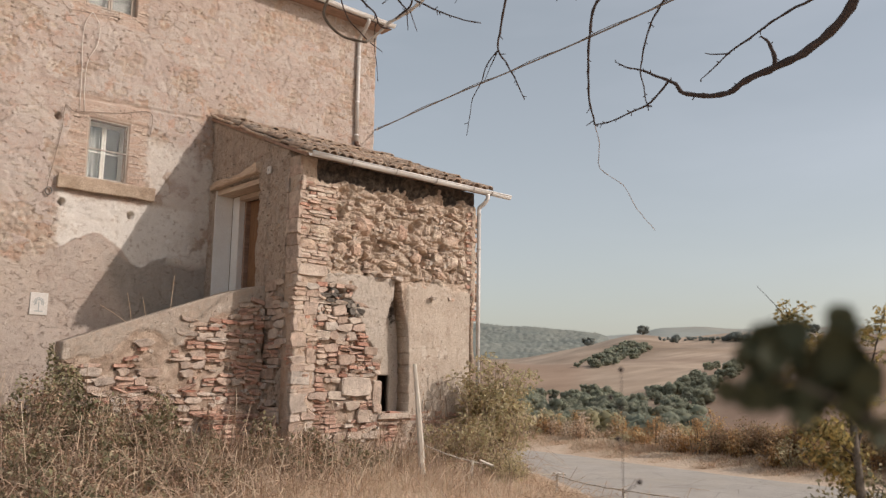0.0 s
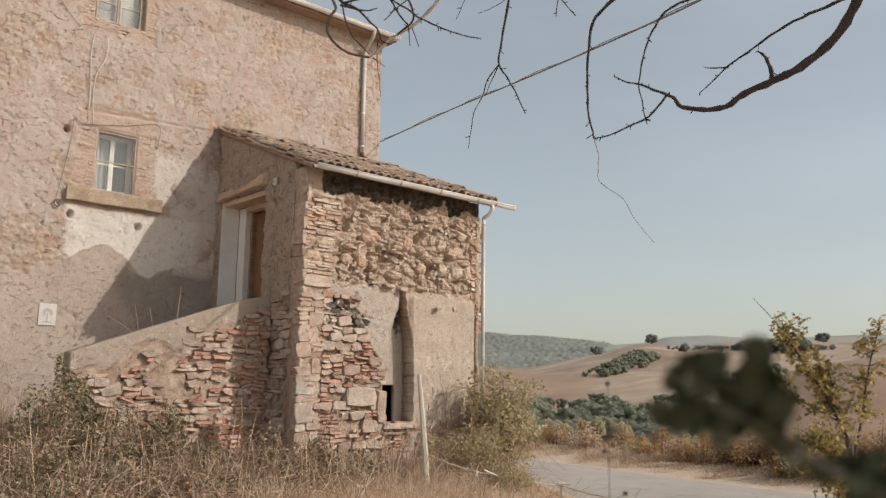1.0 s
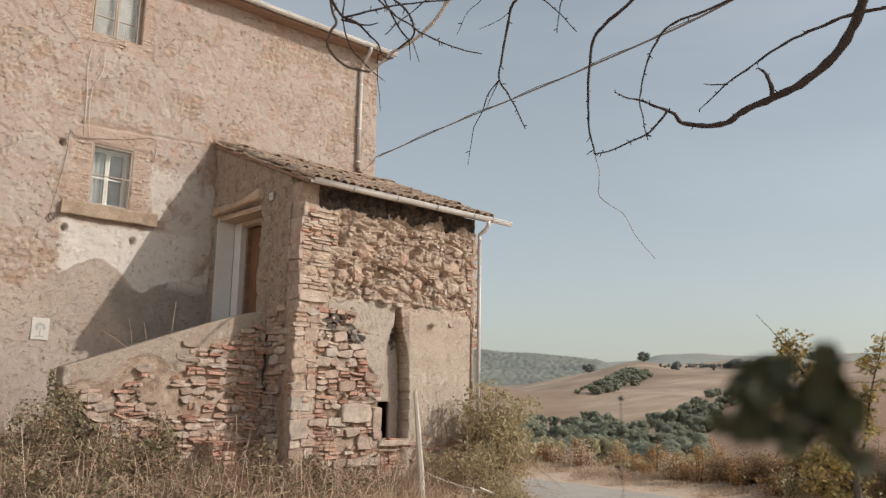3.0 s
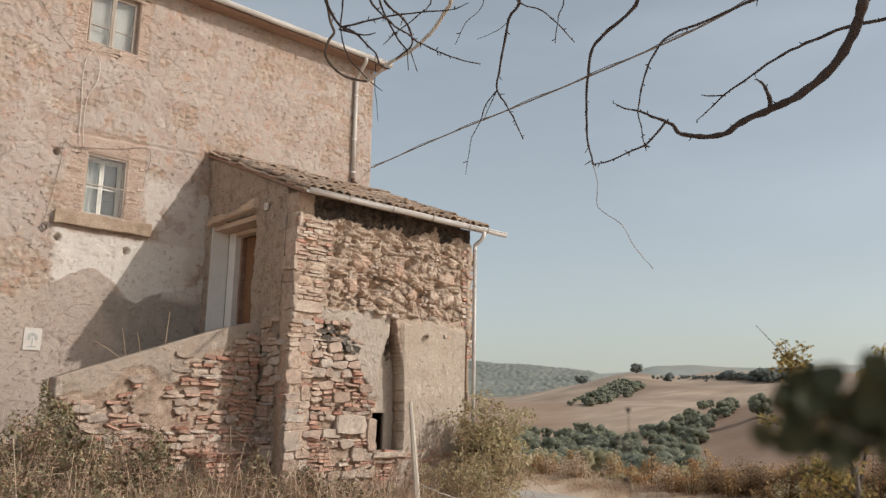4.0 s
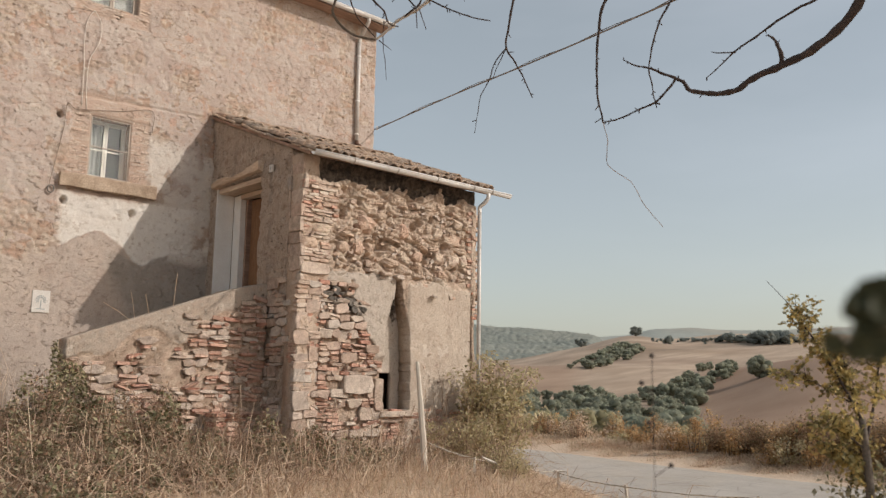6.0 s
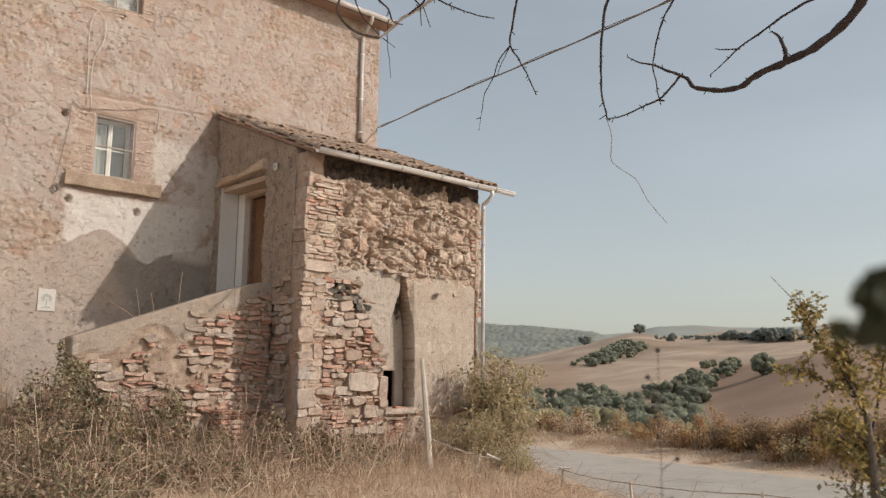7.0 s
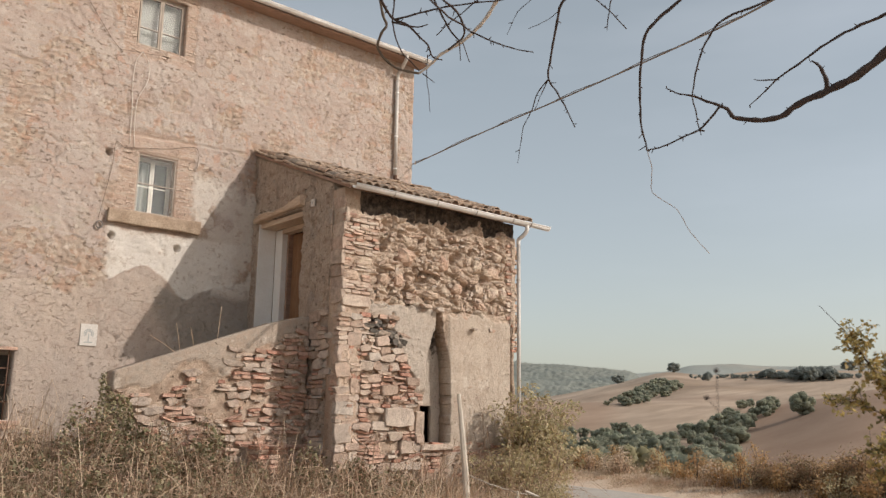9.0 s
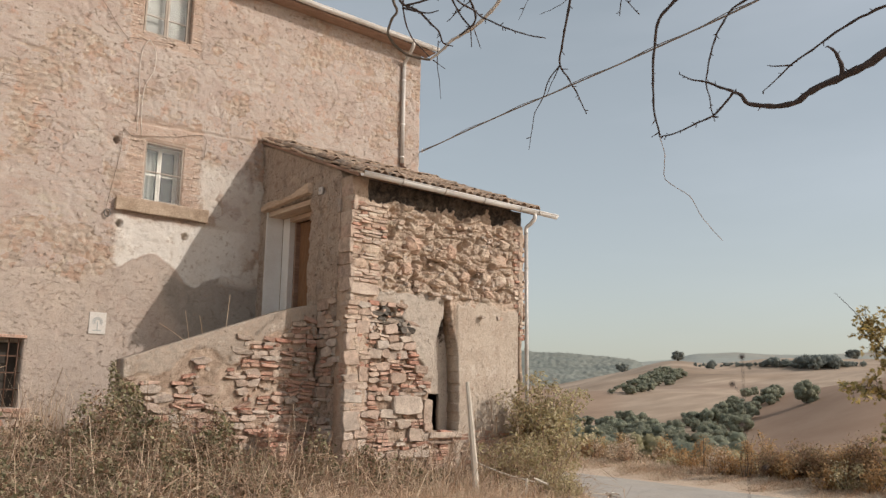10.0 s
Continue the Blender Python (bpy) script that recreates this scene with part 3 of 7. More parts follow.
M_RUSTLEAF = foliage("rusty_shrub_leaf", [(0.56, 0.33, 0.15), (0.48, 0.30, 0.155), (0.64, 0.42, 0.21), (0.40, 0.27, 0.14), (0.68, 0.49, 0.29)], 0.7, 0.45)
M_THICKET = foliage("brown_thicket_leaf", [(0.29, 0.205, 0.12), (0.42, 0.28, 0.175), (0.52, 0.345, 0.22), (0.22, 0.165, 0.095), (0.36, 0.205, 0.14), (0.40, 0.315, 0.18)], 0.65, 0.45)
M_BARK = plain("grey_brown_bark", (0.10, 0.082, 0.066), (0.17, 0.14, 0.115), 9.0, 0.9, 0.8, 0.012, fine=40)
M_TWIG = plain("dark_twig_bark", (0.045, 0.033, 0.03), (0.075, 0.056, 0.05), 9.0, 0.85, 0.5, 0.006, fine=40)
M_BARELIMB = plain("bleached_limb", (0.42, 0.36, 0.31), (0.60, 0.54, 0.48), 9.0, 0.85, 0.5, 0.006, fine=40)
M_PALETWIG = plain("pale_twig_bark", (0.25, 0.18, 0.135), (0.34, 0.25, 0.19), 9.0, 0.85, 0.5, 0.006, fine=40)


def ground_mat():
    n = Nodes("ground_earth_and_fields")
    near = n.ramp(n.noise(0.9, 6, 0.7), [(0.3, (0.50, 0.375, 0.275)), (0.55, (0.60, 0.46, 0.345)), (0.75, (0.45, 0.335, 0.24))])
    litter = n.noise(30, 5, 0.8, stretch=(1.0, 0.35, 1.0))
    near = n.mix(0.5, near, n.ramp(litter, [(0.3, 0.2), (0.7, 0.9)]), "OVERLAY")
    field = n.ramp(n.noise(0.006, 5, 0.6), [(0.36, (0.30, 0.215, 0.15)), (0.5, (0.40, 0.30, 0.22)), (0.64, (0.275, 0.195, 0.14))])
    streak = n.noise(0.02, 4, 0.6, stretch=(0.35, 1.6, 1.0))
    field = n.mix(0.3, field, n.ramp(streak, [(0.38, 0.25), (0.62, 0.8)]), "OVERLAY")
    drills = n.noise(0.16, 4, 0.7, stretch=(0.12, 1.0, 1.0))
    field = n.mix(0.3, field, n.ramp(drills, [(0.35, 0.3), (0.65, 0.75)]), "OVERLAY")
    col = n.mix(n.attr("far"), near, field)
    # wooded hills share the forest's haze-greyed colour
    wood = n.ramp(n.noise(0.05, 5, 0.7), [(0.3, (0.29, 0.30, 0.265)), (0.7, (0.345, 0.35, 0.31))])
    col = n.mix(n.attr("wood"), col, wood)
    col = n.mix(n.attr("tilled"), col, n.ramp(n.noise(0.03, 5, 0.7), [(0.35, (0.285, 0.178, 0.118)), (0.65, (0.35, 0.23, 0.158))]))
    return n.finish(col, 0.95, litter, 0.6, 0.03)


def asphalt_mat():
    n = Nodes("worn_pale_asphalt")
    base = n.ramp(n.noise(0.8, 6, 0.7), [(0.3, (0.36, 0.32, 0.28)), (0.7, (0.46, 0.415, 0.365))])
    grit = n.noise(90, 3, 0.8)
    col = n.mix(0.4, base, n.ramp(grit, [(0.3, 0.2), (0.7, 0.9)]), "OVERLAY")
    dust = n.ramp(n.noise(0.5, 5, 0.7), [(0.5, 0.0), (0.75, 0.5)])
    col = n.mix(dust, col, (0.40, 0.33, 0.25))
    cracks = n.voronoi(0.9, "DISTANCE_TO_EDGE")
    col = n.mix(n.ramp(cracks, [(0.0, 0.5), (0.012, 0.0)]), col, (0.08, 0.07, 0.06))
    return n.finish(col, 0.9, grit, 0.4, 0.006)


M_GROUND = ground_mat()
M_ASPHALT = asphalt_mat()

# ---------------------------------------------------------------- ground and road
VIEW = (-8.5, -13.0)                 # the middle of the polar net of the ground
RIDGE_R = [15, 60, 130, 230, 300, 480, 700, 950, 1500, 5200]
RIDGE_Z = [-0.7, -4.5, -10.0, -11.0, -6.0, 14.0, 34.0, 22.0, 72.0, 110.0]
ROAD_R, ROAD_Z = 11.3, -0.72


def road_mid(y):
    return 0.06 * (np.asarray(y) + 3) + 0.0025 * (np.asarray(y) + 3) ** 2


def road_near(y):
    """The near edge of the road, which widens before the house."""
    return np.clip(6.9 + 0.6 * (np.asarray(y, float) - 0.4), 3.6, 8.0)


def terrain(x, y):
    x, y = np.asarray(x, float), np.asarray(y, float)
    dx, dy = x - VIEW[0], y - VIEW[1]
    r, az = np.hypot(dx, dy), np.degrees(np.arctan2(dx, dy))
    # the yard: level by the house, a little higher to its left, down to the road and its verge
    across = x - road_mid(y)
    yard = -0.2 + 0.45 * smooth(-1.5, -6.0, x) * smooth(-4.0, 2.0, y)
    yard = yard + (ROAD_Z - yard) * smooth(-3.6, 0.0, across - road_near(y)) * smooth(60, 25, np.abs(y))
    yard = yard + 0.07 * (fbm(x * 0.7, y * 0.7, 3) - 0.5) * smooth(0.2, -1.5, across - road_near(y))
    yard = yard + 0.22 * smooth(ROAD_R, ROAD_R + 1.2, across) * smooth(ROAD_R + 4, ROAD_R + 2, across)
    # hills beyond
    z = np.interp(np.log(np.maximum(r, 15)), np.log(RIDGE_R), RIDGE_Z)
    z = z + (fbm(x * 0.004, y * 0.004, 11, 3) - 0.5) * 18 * smooth(300, 700, r)
    z = z + (fbm(x * 0.011, y * 0.011, 13, 2) - 0.5) * 9 * smooth(260, 420, r)
    z = z - 14 * smooth(54.5, 47.5, az) * smooth(350, 700, r) * smooth(1000, 800, r) * smooth(20, 40, az)
    z = z + 6.5 * np.exp(-((az - 55.9) / 2.0) ** 2) * smooth(480, 690, r) * smooth(1000, 800, r)
    z = z + 11 * np.exp(-((r - 1500) / 300.0) ** 2) * smooth(55.5, 58, az) * smooth(90, 70, az)
    spur = smooth(58.5, 70.0, az) * smooth(120, 80, az)
    z = z + spur * 15.0 * np.exp(-((r - 300) / 95.0) ** 2)
    z = z + 15 * np.exp(-((r - 1500) / 300.0) ** 2) * smooth(54, 47, az) * smooth(20, 40, az)
    w = np.where(across > ROAD_R + 1.0, smooth(ROAD_R + 1.5, ROAD_R + 16, across), smooth(45, 200, r))
    w = np.maximum(w, smooth(60, 220, r))
    return yard + (z - yard) * w


def build_ground():
    az = np.radians(np.concatenate([np.arange(-180, 34, 3.0), np.arange(34, 82, 0.35), np.arange(82, 180, 3.0)]))
    r = np.concatenate([[0.0], np.geomspace(0.8, 60, 110), np.geomspace(62, 5000, 130)])
    rr, aa = np.meshgrid(r, az, indexing="ij")
    x, y = VIEW[0] + rr * np.sin(aa), VIEW[1] + rr * np.cos(aa)
    z = terrain(x, y)
    nr, na = rr.shape
    idx = np.arange(nr * na).reshape(nr, na)
    nxt = np.roll(idx, -1, axis=1)
    F = np.stack([idx[:-1], idx[1:], nxt[1:], nxt[:-1]], -1).reshape(-1, 4)
    deg = np.degrees(aa)
    far = smooth(60, 130, rr)
    wood = smooth(780, 900, rr) * smooth(0.35, 0.55, fbm(x * 0.003, y * 0.003, 23, 3) + 0.12)
    wood = np.maximum(wood, smooth(56, 51, deg) * smooth(760, 860, rr))
    wood = np.maximum(wood, smooth(900, 1100, rr) * (0.45 + 0.55 * smooth(0.4, 0.6, fbm(x * 0.006, y * 0.006, 24, 3))))
    brown = smooth(53.5, 51.0, deg + 1.5 * (fbm(x * 0.01, y * 0.01, 25) - 0.5)) * smooth(280, 320, rr) * smooth(520, 480, rr + 0.5 * (x - y))
    tilled = smooth(59, 62, deg) * smooth(150, 190, rr) * smooth(440, 390, rr)
    me = fast_mesh("ground", np.stack([x, y, z], -1).reshape(-1, 3), F[:, ::-1], M_GROUND, True,
                   {"far": far.ravel(), "wood": wood.ravel(), "tilled": np.maximum(0.95 * tilled, 0.6 * brown).ravel()})
    return tagged(new("ground", me), "dry yard earth and stubble fields rolling to the horizon", "ground", kind="structure")


GROUND = build_ground()


def build_road():
    s = np.arange(-40, 60, 0.8)
    t = np.linspace(0, 1, 9)
    ss, tt = np.meshgrid(s, t, indexing="ij")
    edge = 0.16 * (vnoise(ss * 0.8, tt * 0, 41) - 0.5) * (np.abs(tt - 0.5) > 0.4)
    near = road_near(ss)
    x = near + (ROAD_R - near) * tt + road_mid(ss) + edge
    z = terrain(x, ss) + 0.03 + 0.05 * (1 - (2 * tt - 1) ** 2)
    z = np.where(np.abs(tt - 0.5) > 0.49, z - 0.06, z)
    idx = np.arange(ss.size).reshape(ss.shape)
    F = np.stack([idx[:-1, :-1], idx[:-1, 1:], idx[1:, 1:], idx[1:, :-1]], -1).reshape(-1, 4)
    me = fast_mesh("road", np.stack([x, ss, z], -1).reshape(-1, 3), F[:, ::-1], M_ASPHALT, True)
    return tagged(new("road", me), "narrow worn grey asphalt country road", "road", kind="structure")


build_road()

# ---------------------------------------------------------------- farmhouse
WINDOWS = {"middle": (-2.68, -1.855, 5.38, 6.63), "upper": (-2.94, -1.88, 8.95, 10.2), "lower": (-5.75, -4.6, 1.22, 2.46)}


def in_window(u, v, grow=0.0):
    inside = np.zeros(np.shape(u), bool)
    for x0, x1, z0, z1 in WINDOWS.values():
        inside |= (u > x0 - grow) & (u < x1 + grow) & (v > z0 - grow) & (v < z1 + grow)
    return inside


def skim_edge(u):
    """How high the grey cement skim reaches along the long wall."""
    return 3.98 + 0.22 * np.sin(u * 2.1 + 0.6) + 0.55 * (fbm(u * 1.3, 0 * u, 51) - 0.5) - 0.55 * smooth(-4.0, -5.5, u)


def cement_mask(u, v):
    return smooth(0.05, -0.05, v - skim_edge(u) - 0.25 * (fbm(u * 5, v * 5, 52) - 0.5)) * 0.9


def lime_mask(u, v):
    low = skim_edge(u)
    m = smooth(0.0, 0.06, v - low - 0.16 * (fbm(u * 5, v * 5, 53) - 0.5)) * smooth(0.03, -0.08, v - 5.06)
    m = m * smooth(-3.24, -3.02, u + 0.35 * (fbm(u * 3, v * 3, 54) - 0.5)) * smooth(-0.3, -0.6, u - 0.3 * fbm(u * 3, v * 3, 55))
    coat = smooth(-1.75, -1.35, u + 0.3 * (fbm(u * 2, v * 2, 58) - 0.5)) * smooth(0.1, -0.3, u - 0.2) * smooth(6.7, 6.2, v + 0.5 * (fbm(u * 2, v * 2, 59) - 0.5)) * smooth(3.75, 3.95, v)
    worn = smooth(0.34, 0.46, fbm(u * 3.5, v * 3.5, 50, 4))
    return np.maximum(m, 0.62 * coat * worn)


def damp_mask(u, v):
    edge = 3.86 + 0.10 * np.sin(u * 5) + 0.1 * (fbm(u * 3, v * 3, 56) - 0.5)
    return smooth(0.05, -0.05, v - edge) * smooth(-2.1, -1.7, u - 0.2 * np.sin(v * 3)) * 0.85


def brick_mask(u, v):
    m = np.zeros(np.shape(u))
    for key, out in (("middle", 0.42), ("upper", 0.26)):
        x0, x1, z0, z1 = WINDOWS[key]
        d = np.maximum(np.maximum(x0 - u, u - x1), np.maximum(z0 - v, v - z1 - 0.1))
        m = np.maximum(m, smooth(out, out * 0.8, d + 0.16 * (fbm(u * 6, v * 9, 57) - 0.5)))
    return m


def flake_mask(u, v):
    """Where the outer coat of render still holds."""
    a = fbm(u * 1.6, v * 2.0, 66, 5)
    b = fbm(u * 5.5, v * 6.5, 69, 3)
    return smooth(0.455, 0.485, 0.72 * a + 0.28 * b + 0.05 * smooth(4.5, 0.0, v) + 0.038)


def house_height(u, v):
    rough = 0.03 * (fbm(u * 1.2, v * 1.2, 61) - 0.5) + 0.012 * (fbm(u * 10, v * 12, 62) - 0.5)
    d1, d2 = cells(u * 5.0 + 0.6 * fbm(u * 4, v * 4, 67), v * 7.5, 63)
    held = flake_mask(u, v)
    stones = 0.026 * smooth(0.04, 0.3, d2 - d1) * (1 - held) + 0.022 * held
    chips = 0.016 * smooth(0.60, 0.66, fbm(u * 7 + v * 3, v * 6 - u * 2, 68, 3)) * held     # shallow spalls in the coat that holds
    bare = (1 - cement_mask(u, v)) * (1 - lime_mask(u, v)) * (1 - brick_mask(u, v))
    h = rough * (0.45 + 0.55 * bare) + (stones - chips) * bare + 0.028 * cement_mask(u, v) + 0.018 * lime_mask(u, v)
    h = h + 0.022 * (fbm(u * 9, v * 9, 70, 3) - 0.5) * cement_mask(u, v)
    h = h - 0.014 * smooth(0.62, 0.70, fbm(u * 4.5, v * 5.5, 60, 3)) * np.maximum(lime_mask(u, v), cement_mask(u, v))
    for hx, hz in ((-3.08, 4.83), (-1.72, 4.74), (-3.28, 6.52), (-2.3, 8.86)):        # put-log holes
        h = h - 0.22 * smooth(0.07, 0.05, np.hypot(u - hx, v - hz) + 0.02 * (vnoise(u * 20, v * 20, 65) - 0.5))
    arch = smooth(-3.08, -3.04, u) * smooth(-1.44, -1.48, u) * smooth(6.66, 6.70, v) * smooth(7.02, 6.98, v - 0.05 * (u + 2.2))
    h = h * (1 - 0.75 * arch) + 0.03 * arch
    seam = np.exp(-((v - 7.03 - 0.05 * (u + 2.2)) / 0.014) ** 2) * smooth(-3.1, -3.0, u) * smooth(0.2, -0.2, u)
    for cu, cv, length, tilt in ((-5.05, 8.02, 0.9, -0.12), (-4.62, 8.32, 0.35, 4.0), (-4.35, 6.55, 0.5, -0.2), (-4.2, 6.25, 0.4, 3.0), (-4.75, 6.75, 0.5, 2.5)):     # settlement cracks
        along = ((u - cu) + tilt * (v - cv)) / math.hypot(1, tilt)
        across = ((v - cv) - tilt * (u - cu)) / math.hypot(1, tilt) + 0.03 * np.sin(along * 17) + 0.05 * (vnoise(u * 6, v * 6, 48) - 0.5)
        seam = np.maximum(seam, np.exp(-(across / 0.016) ** 2) * smooth(0.55, 0.45, np.abs(along) / length))
    h = h - 0.045 * seam
    return np.where(in_window(u, v, 0.03), 0.004, h)


def build_house():
    xs = lines((-12, -5.75, 0.25), (-5.75, -4.6, 0.0575), (-4.6, -2.94, 0.025), (-2.94, -2.68, 0.026), (-2.68, -1.88, 0.03), (-1.88, -1.855, 0.025), (-1.855, HOUSE_R, 0.03))
    zs = lines((-0.5, 1.22, 0.1), (1.22, 2.46, 0.0413), (2.46, 5.38, 0.03), (5.38, 6.63, 0.03), (6.63, 8.95, 0.03), (8.95, 10.2, 0.033), (10.2, 10.75, 0.055))
    wall = sheet("wall_south", xs, zs, lambda u, v, h: np.stack([u, W - h, v], -1), house_height,
                 lambda u, v: in_window(u, v), 0.42, M_HOUSE,
                 {"cement": cement_mask, "lime": lime_mask, "damp": damp_mask, "brick": brick_mask, "flake": flake_mask,
                  "lower": lambda u, v: smooth(8.0, 5.5, v) * smooth(-2.5, -4.0, u)})
    tagged(wall, "tall stone farmhouse wall with worn pinkish tan render", "wall", kind="structure")
    for name, b in (("wall_east", (HOUSE_R - 0.45, HOUSE_R - 0.004, W + 0.424, 11.5, -0.5, 10.75)),
                    ("wall_west", (-12.0, -11.55, W + 0.424, 11.5, -0.5, 10.75)),
                    ("wall_north", (-12.0, HOUSE_R, 11.504, 11.95, -0.5, 10.75))):
        tagged(part(name, box_bm(*b), M_HOUSE), "rendered stone wall of the farmhouse", "wall", kind="structure")
    # unseen floors and ceiling, near-black so the rooms stay dark
    tagged(part("floor", box_bm(-11.5, HOUSE_R - 0.46, W + 0.43, 11.49, 3.0, 3.2), M_DARK), "dark inner floor", "floor", kind="structure")
    tagged(part("floor", box_bm(-11.5, HOUSE_R - 0.46, W + 0.43, 11.49, 7.0, 7.2), M_DARK), "dark inner floor", "floor", kind="structure")
    tagged(part("ceiling", box_bm(-11.5, HOUSE_R - 0.46, W + 0.43, 11.49, 10.5, 10.6), M_DARK), "dark inner ceiling", "ceiling", kind="structure")
    return wall


HOUSE_WALL = build_house()


def build_main_roof():
    roof = new("main_roof")
    tagged(roof, "farmhouse roof with brown boarded eaves", "roof", kind="structure")
    rise = 0.36
    y0, y1, z0 = W - 0.42, 7.8, 10.66
    bm = bmesh.new()
    for side in (0, 1):
        ys = (y0, y1) if not side else (2 * y1 - y0, y1)
        for low, high in ((0.0, 0.05),):
            vs = [bm.verts.new((x, y, z0 + (abs(y - ys[0])) * rise + dz)) for dz in (low, high) for x in (-12.3, HOUSE_R + 0.24) for y in ys]
            for q in ((0, 1, 3, 2), (4, 6, 7, 5), (0, 2, 6, 4), (1, 5, 7, 3), (0, 4, 5, 1), (2, 3, 7, 6)):
                bm.faces.new([vs[i] for i in q])
    part("soffit_boards", bm, M_SOFFIT, roof, "brown timber boarding")
    part("eaves_lining", box_bm(-12.2, HOUSE_R + 0.2, W - 0.40, W + 0.02, 10.60, 10.625), M_SOFFIT, roof, "flat brown lining under the eaves")
    # clay tiles along the eaves, as ribs up the slope
    V, F = [], []
    for i in range(84):
        x = -12.2 + i * 0.2 + RNG.normal(0, 0.008)
        o = len(V)
        for j in range(2):
            y = y0 - 0.06 + j * (y1 - y0 + 0.06)
            for k in range(6):
                a = math.pi * k / 5
                V.append((x + 0.1 * math.cos(a), y, z0 + 0.05 + (y - y0) * rise + 0.075 * math.sin(a)))
        F += [(o + k, o + k + 1, o + 7 + k, o + 6 + k) for k in range(5)] + [tuple(o + k for k in range(6))]
    ob = under(new("tile_rows", mesh_of("tile_rows", V, F, M_TILE)), roof)
    tagged(ob, "rows of weathered clay tiles", kind="stuff")


build_main_roof()


def half_round(name, x0, x1, y, z, r, material, parent, droop=0.0):
    """A half-round gutter with a rolled front lip, along x."""
    bm = bmesh.new()
    prof = [(math.cos(a), math.sin(a)) for a in np.linspace(math.pi, 2 * math.pi, 11)]
    outer = [(y + r * c, z + r * s) for c, s in prof]
    inner = [(y + (r - 0.008) * c, z + (r - 0.008) * s) for c, s in prof]
    ring = outer + inner[::-1]
    n = max(2, int((x1 - x0) / 0.6))
    cols = []
    for i in range(n + 1):
        x = x0 + (x1 - x0) * i / n
        dz = -droop * i / n + 0.006 * math.sin(i * 1.9)
        cols.append([bm.verts.new((x, a, b + dz)) for a, b in ring])
    for a, b in zip(cols, cols[1:]):
        for k in range(len(ring)):
            m = (k + 1) % len(ring)
            bm.faces.new((a[k], a[m], b[m], b[k]))
    for end in (cols[0], cols[-1]):
        for k in range(10):
            bm.faces.new((end[k], end[k + 1], end[20 - k], end[21 - k]))
    ob = part(name, bm, material, parent, smoothed=True)
    v, f, caps = tube_arrays([(x0, y - r, z + 0.004), (x1, y - r, z + 0.004 - droop)], [0.014, 0.014], 6)
    lip = under(new("lip", mesh_of("lip", v, f + caps, material, True)), ob)
    return ob


def build_main_gutter():
    g = tagged(new("rain_gutter"), "pale metal rain gutter along the farmhouse eaves", "gutter")
    g.location = (0, W - 0.46, 10.70)
    y = 0.0
    half_round("trough", -12.2, HOUSE_R + 0.24, y, 0.0, 0.075, M_GUTTER, g)
    for i in range(16):
        x = -7.2 + i * 0.78
        v, f, caps = tube_arrays([(x, y - 0.085, 0.03)] + [(x, y + 0.085 * math.cos(a), 0.085 * math.sin(a)) for a in np.linspace(math.pi, 2 * math.pi, 7)] + [(x, y + 0.09, 0.05)], 0.009, 5)
        under(new("bracket", mesh_of("bracket", v, f + caps, M_GUTTER)), g)
    p = tagged(new("downpipe"), "grey metal downpipe on the farmhouse wall ending over the tiles", "downpipe")
    x = 3.90
    bend = smooth_line([(x, W - 0.46, 10.63), (x, W - 0.44, 10.52), (x, W - 0.26, 10.34), (x, W - 0.11, 10.2), (x, W - 0.085, 10.05)], 4)
    tubes("elbow", [(bend, [0.05] * len(bend))], M_GUTTER_DARK, p, 12)
    straight = [(x, W - 0.085, 10.06), (x, W - 0.085, 8.6), (x + 0.01, W - 0.085, 7.42)]
    tubes("pipe", [(straight, [0.052] * 3)], M_GUTTER_DARK, p, 14)
    shoe = smooth_line([(x + 0.01, W - 0.085, 7.45), (x + 0.012, W - 0.10, 7.36), (x + 0.03, W - 0.2, 7.28)], 3)
    tubes("shoe", [(shoe, [0.055] * len(shoe))], M_IRON, p, 12)
    for z in (9.7, 8.5, 7.62):
        bm = bmesh.new()
        bmesh.ops.create_cone(bm, cap_ends=True, segments=14, radius1=0.06, radius2=0.06, depth=0.035, matrix=Matrix.Translation((x, W - 0.085, z)))
        part("clamp", bm, M_GUTTER, p)


build_main_gutter()


def pane(name, x0, x1, y, z0, z1, parent):
    ob = part(name, box_bm(x0, x1, y - 0.002, y + 0.002, z0, z1), M_GLASS, parent)
    ob.visible_shadow = False
    return ob


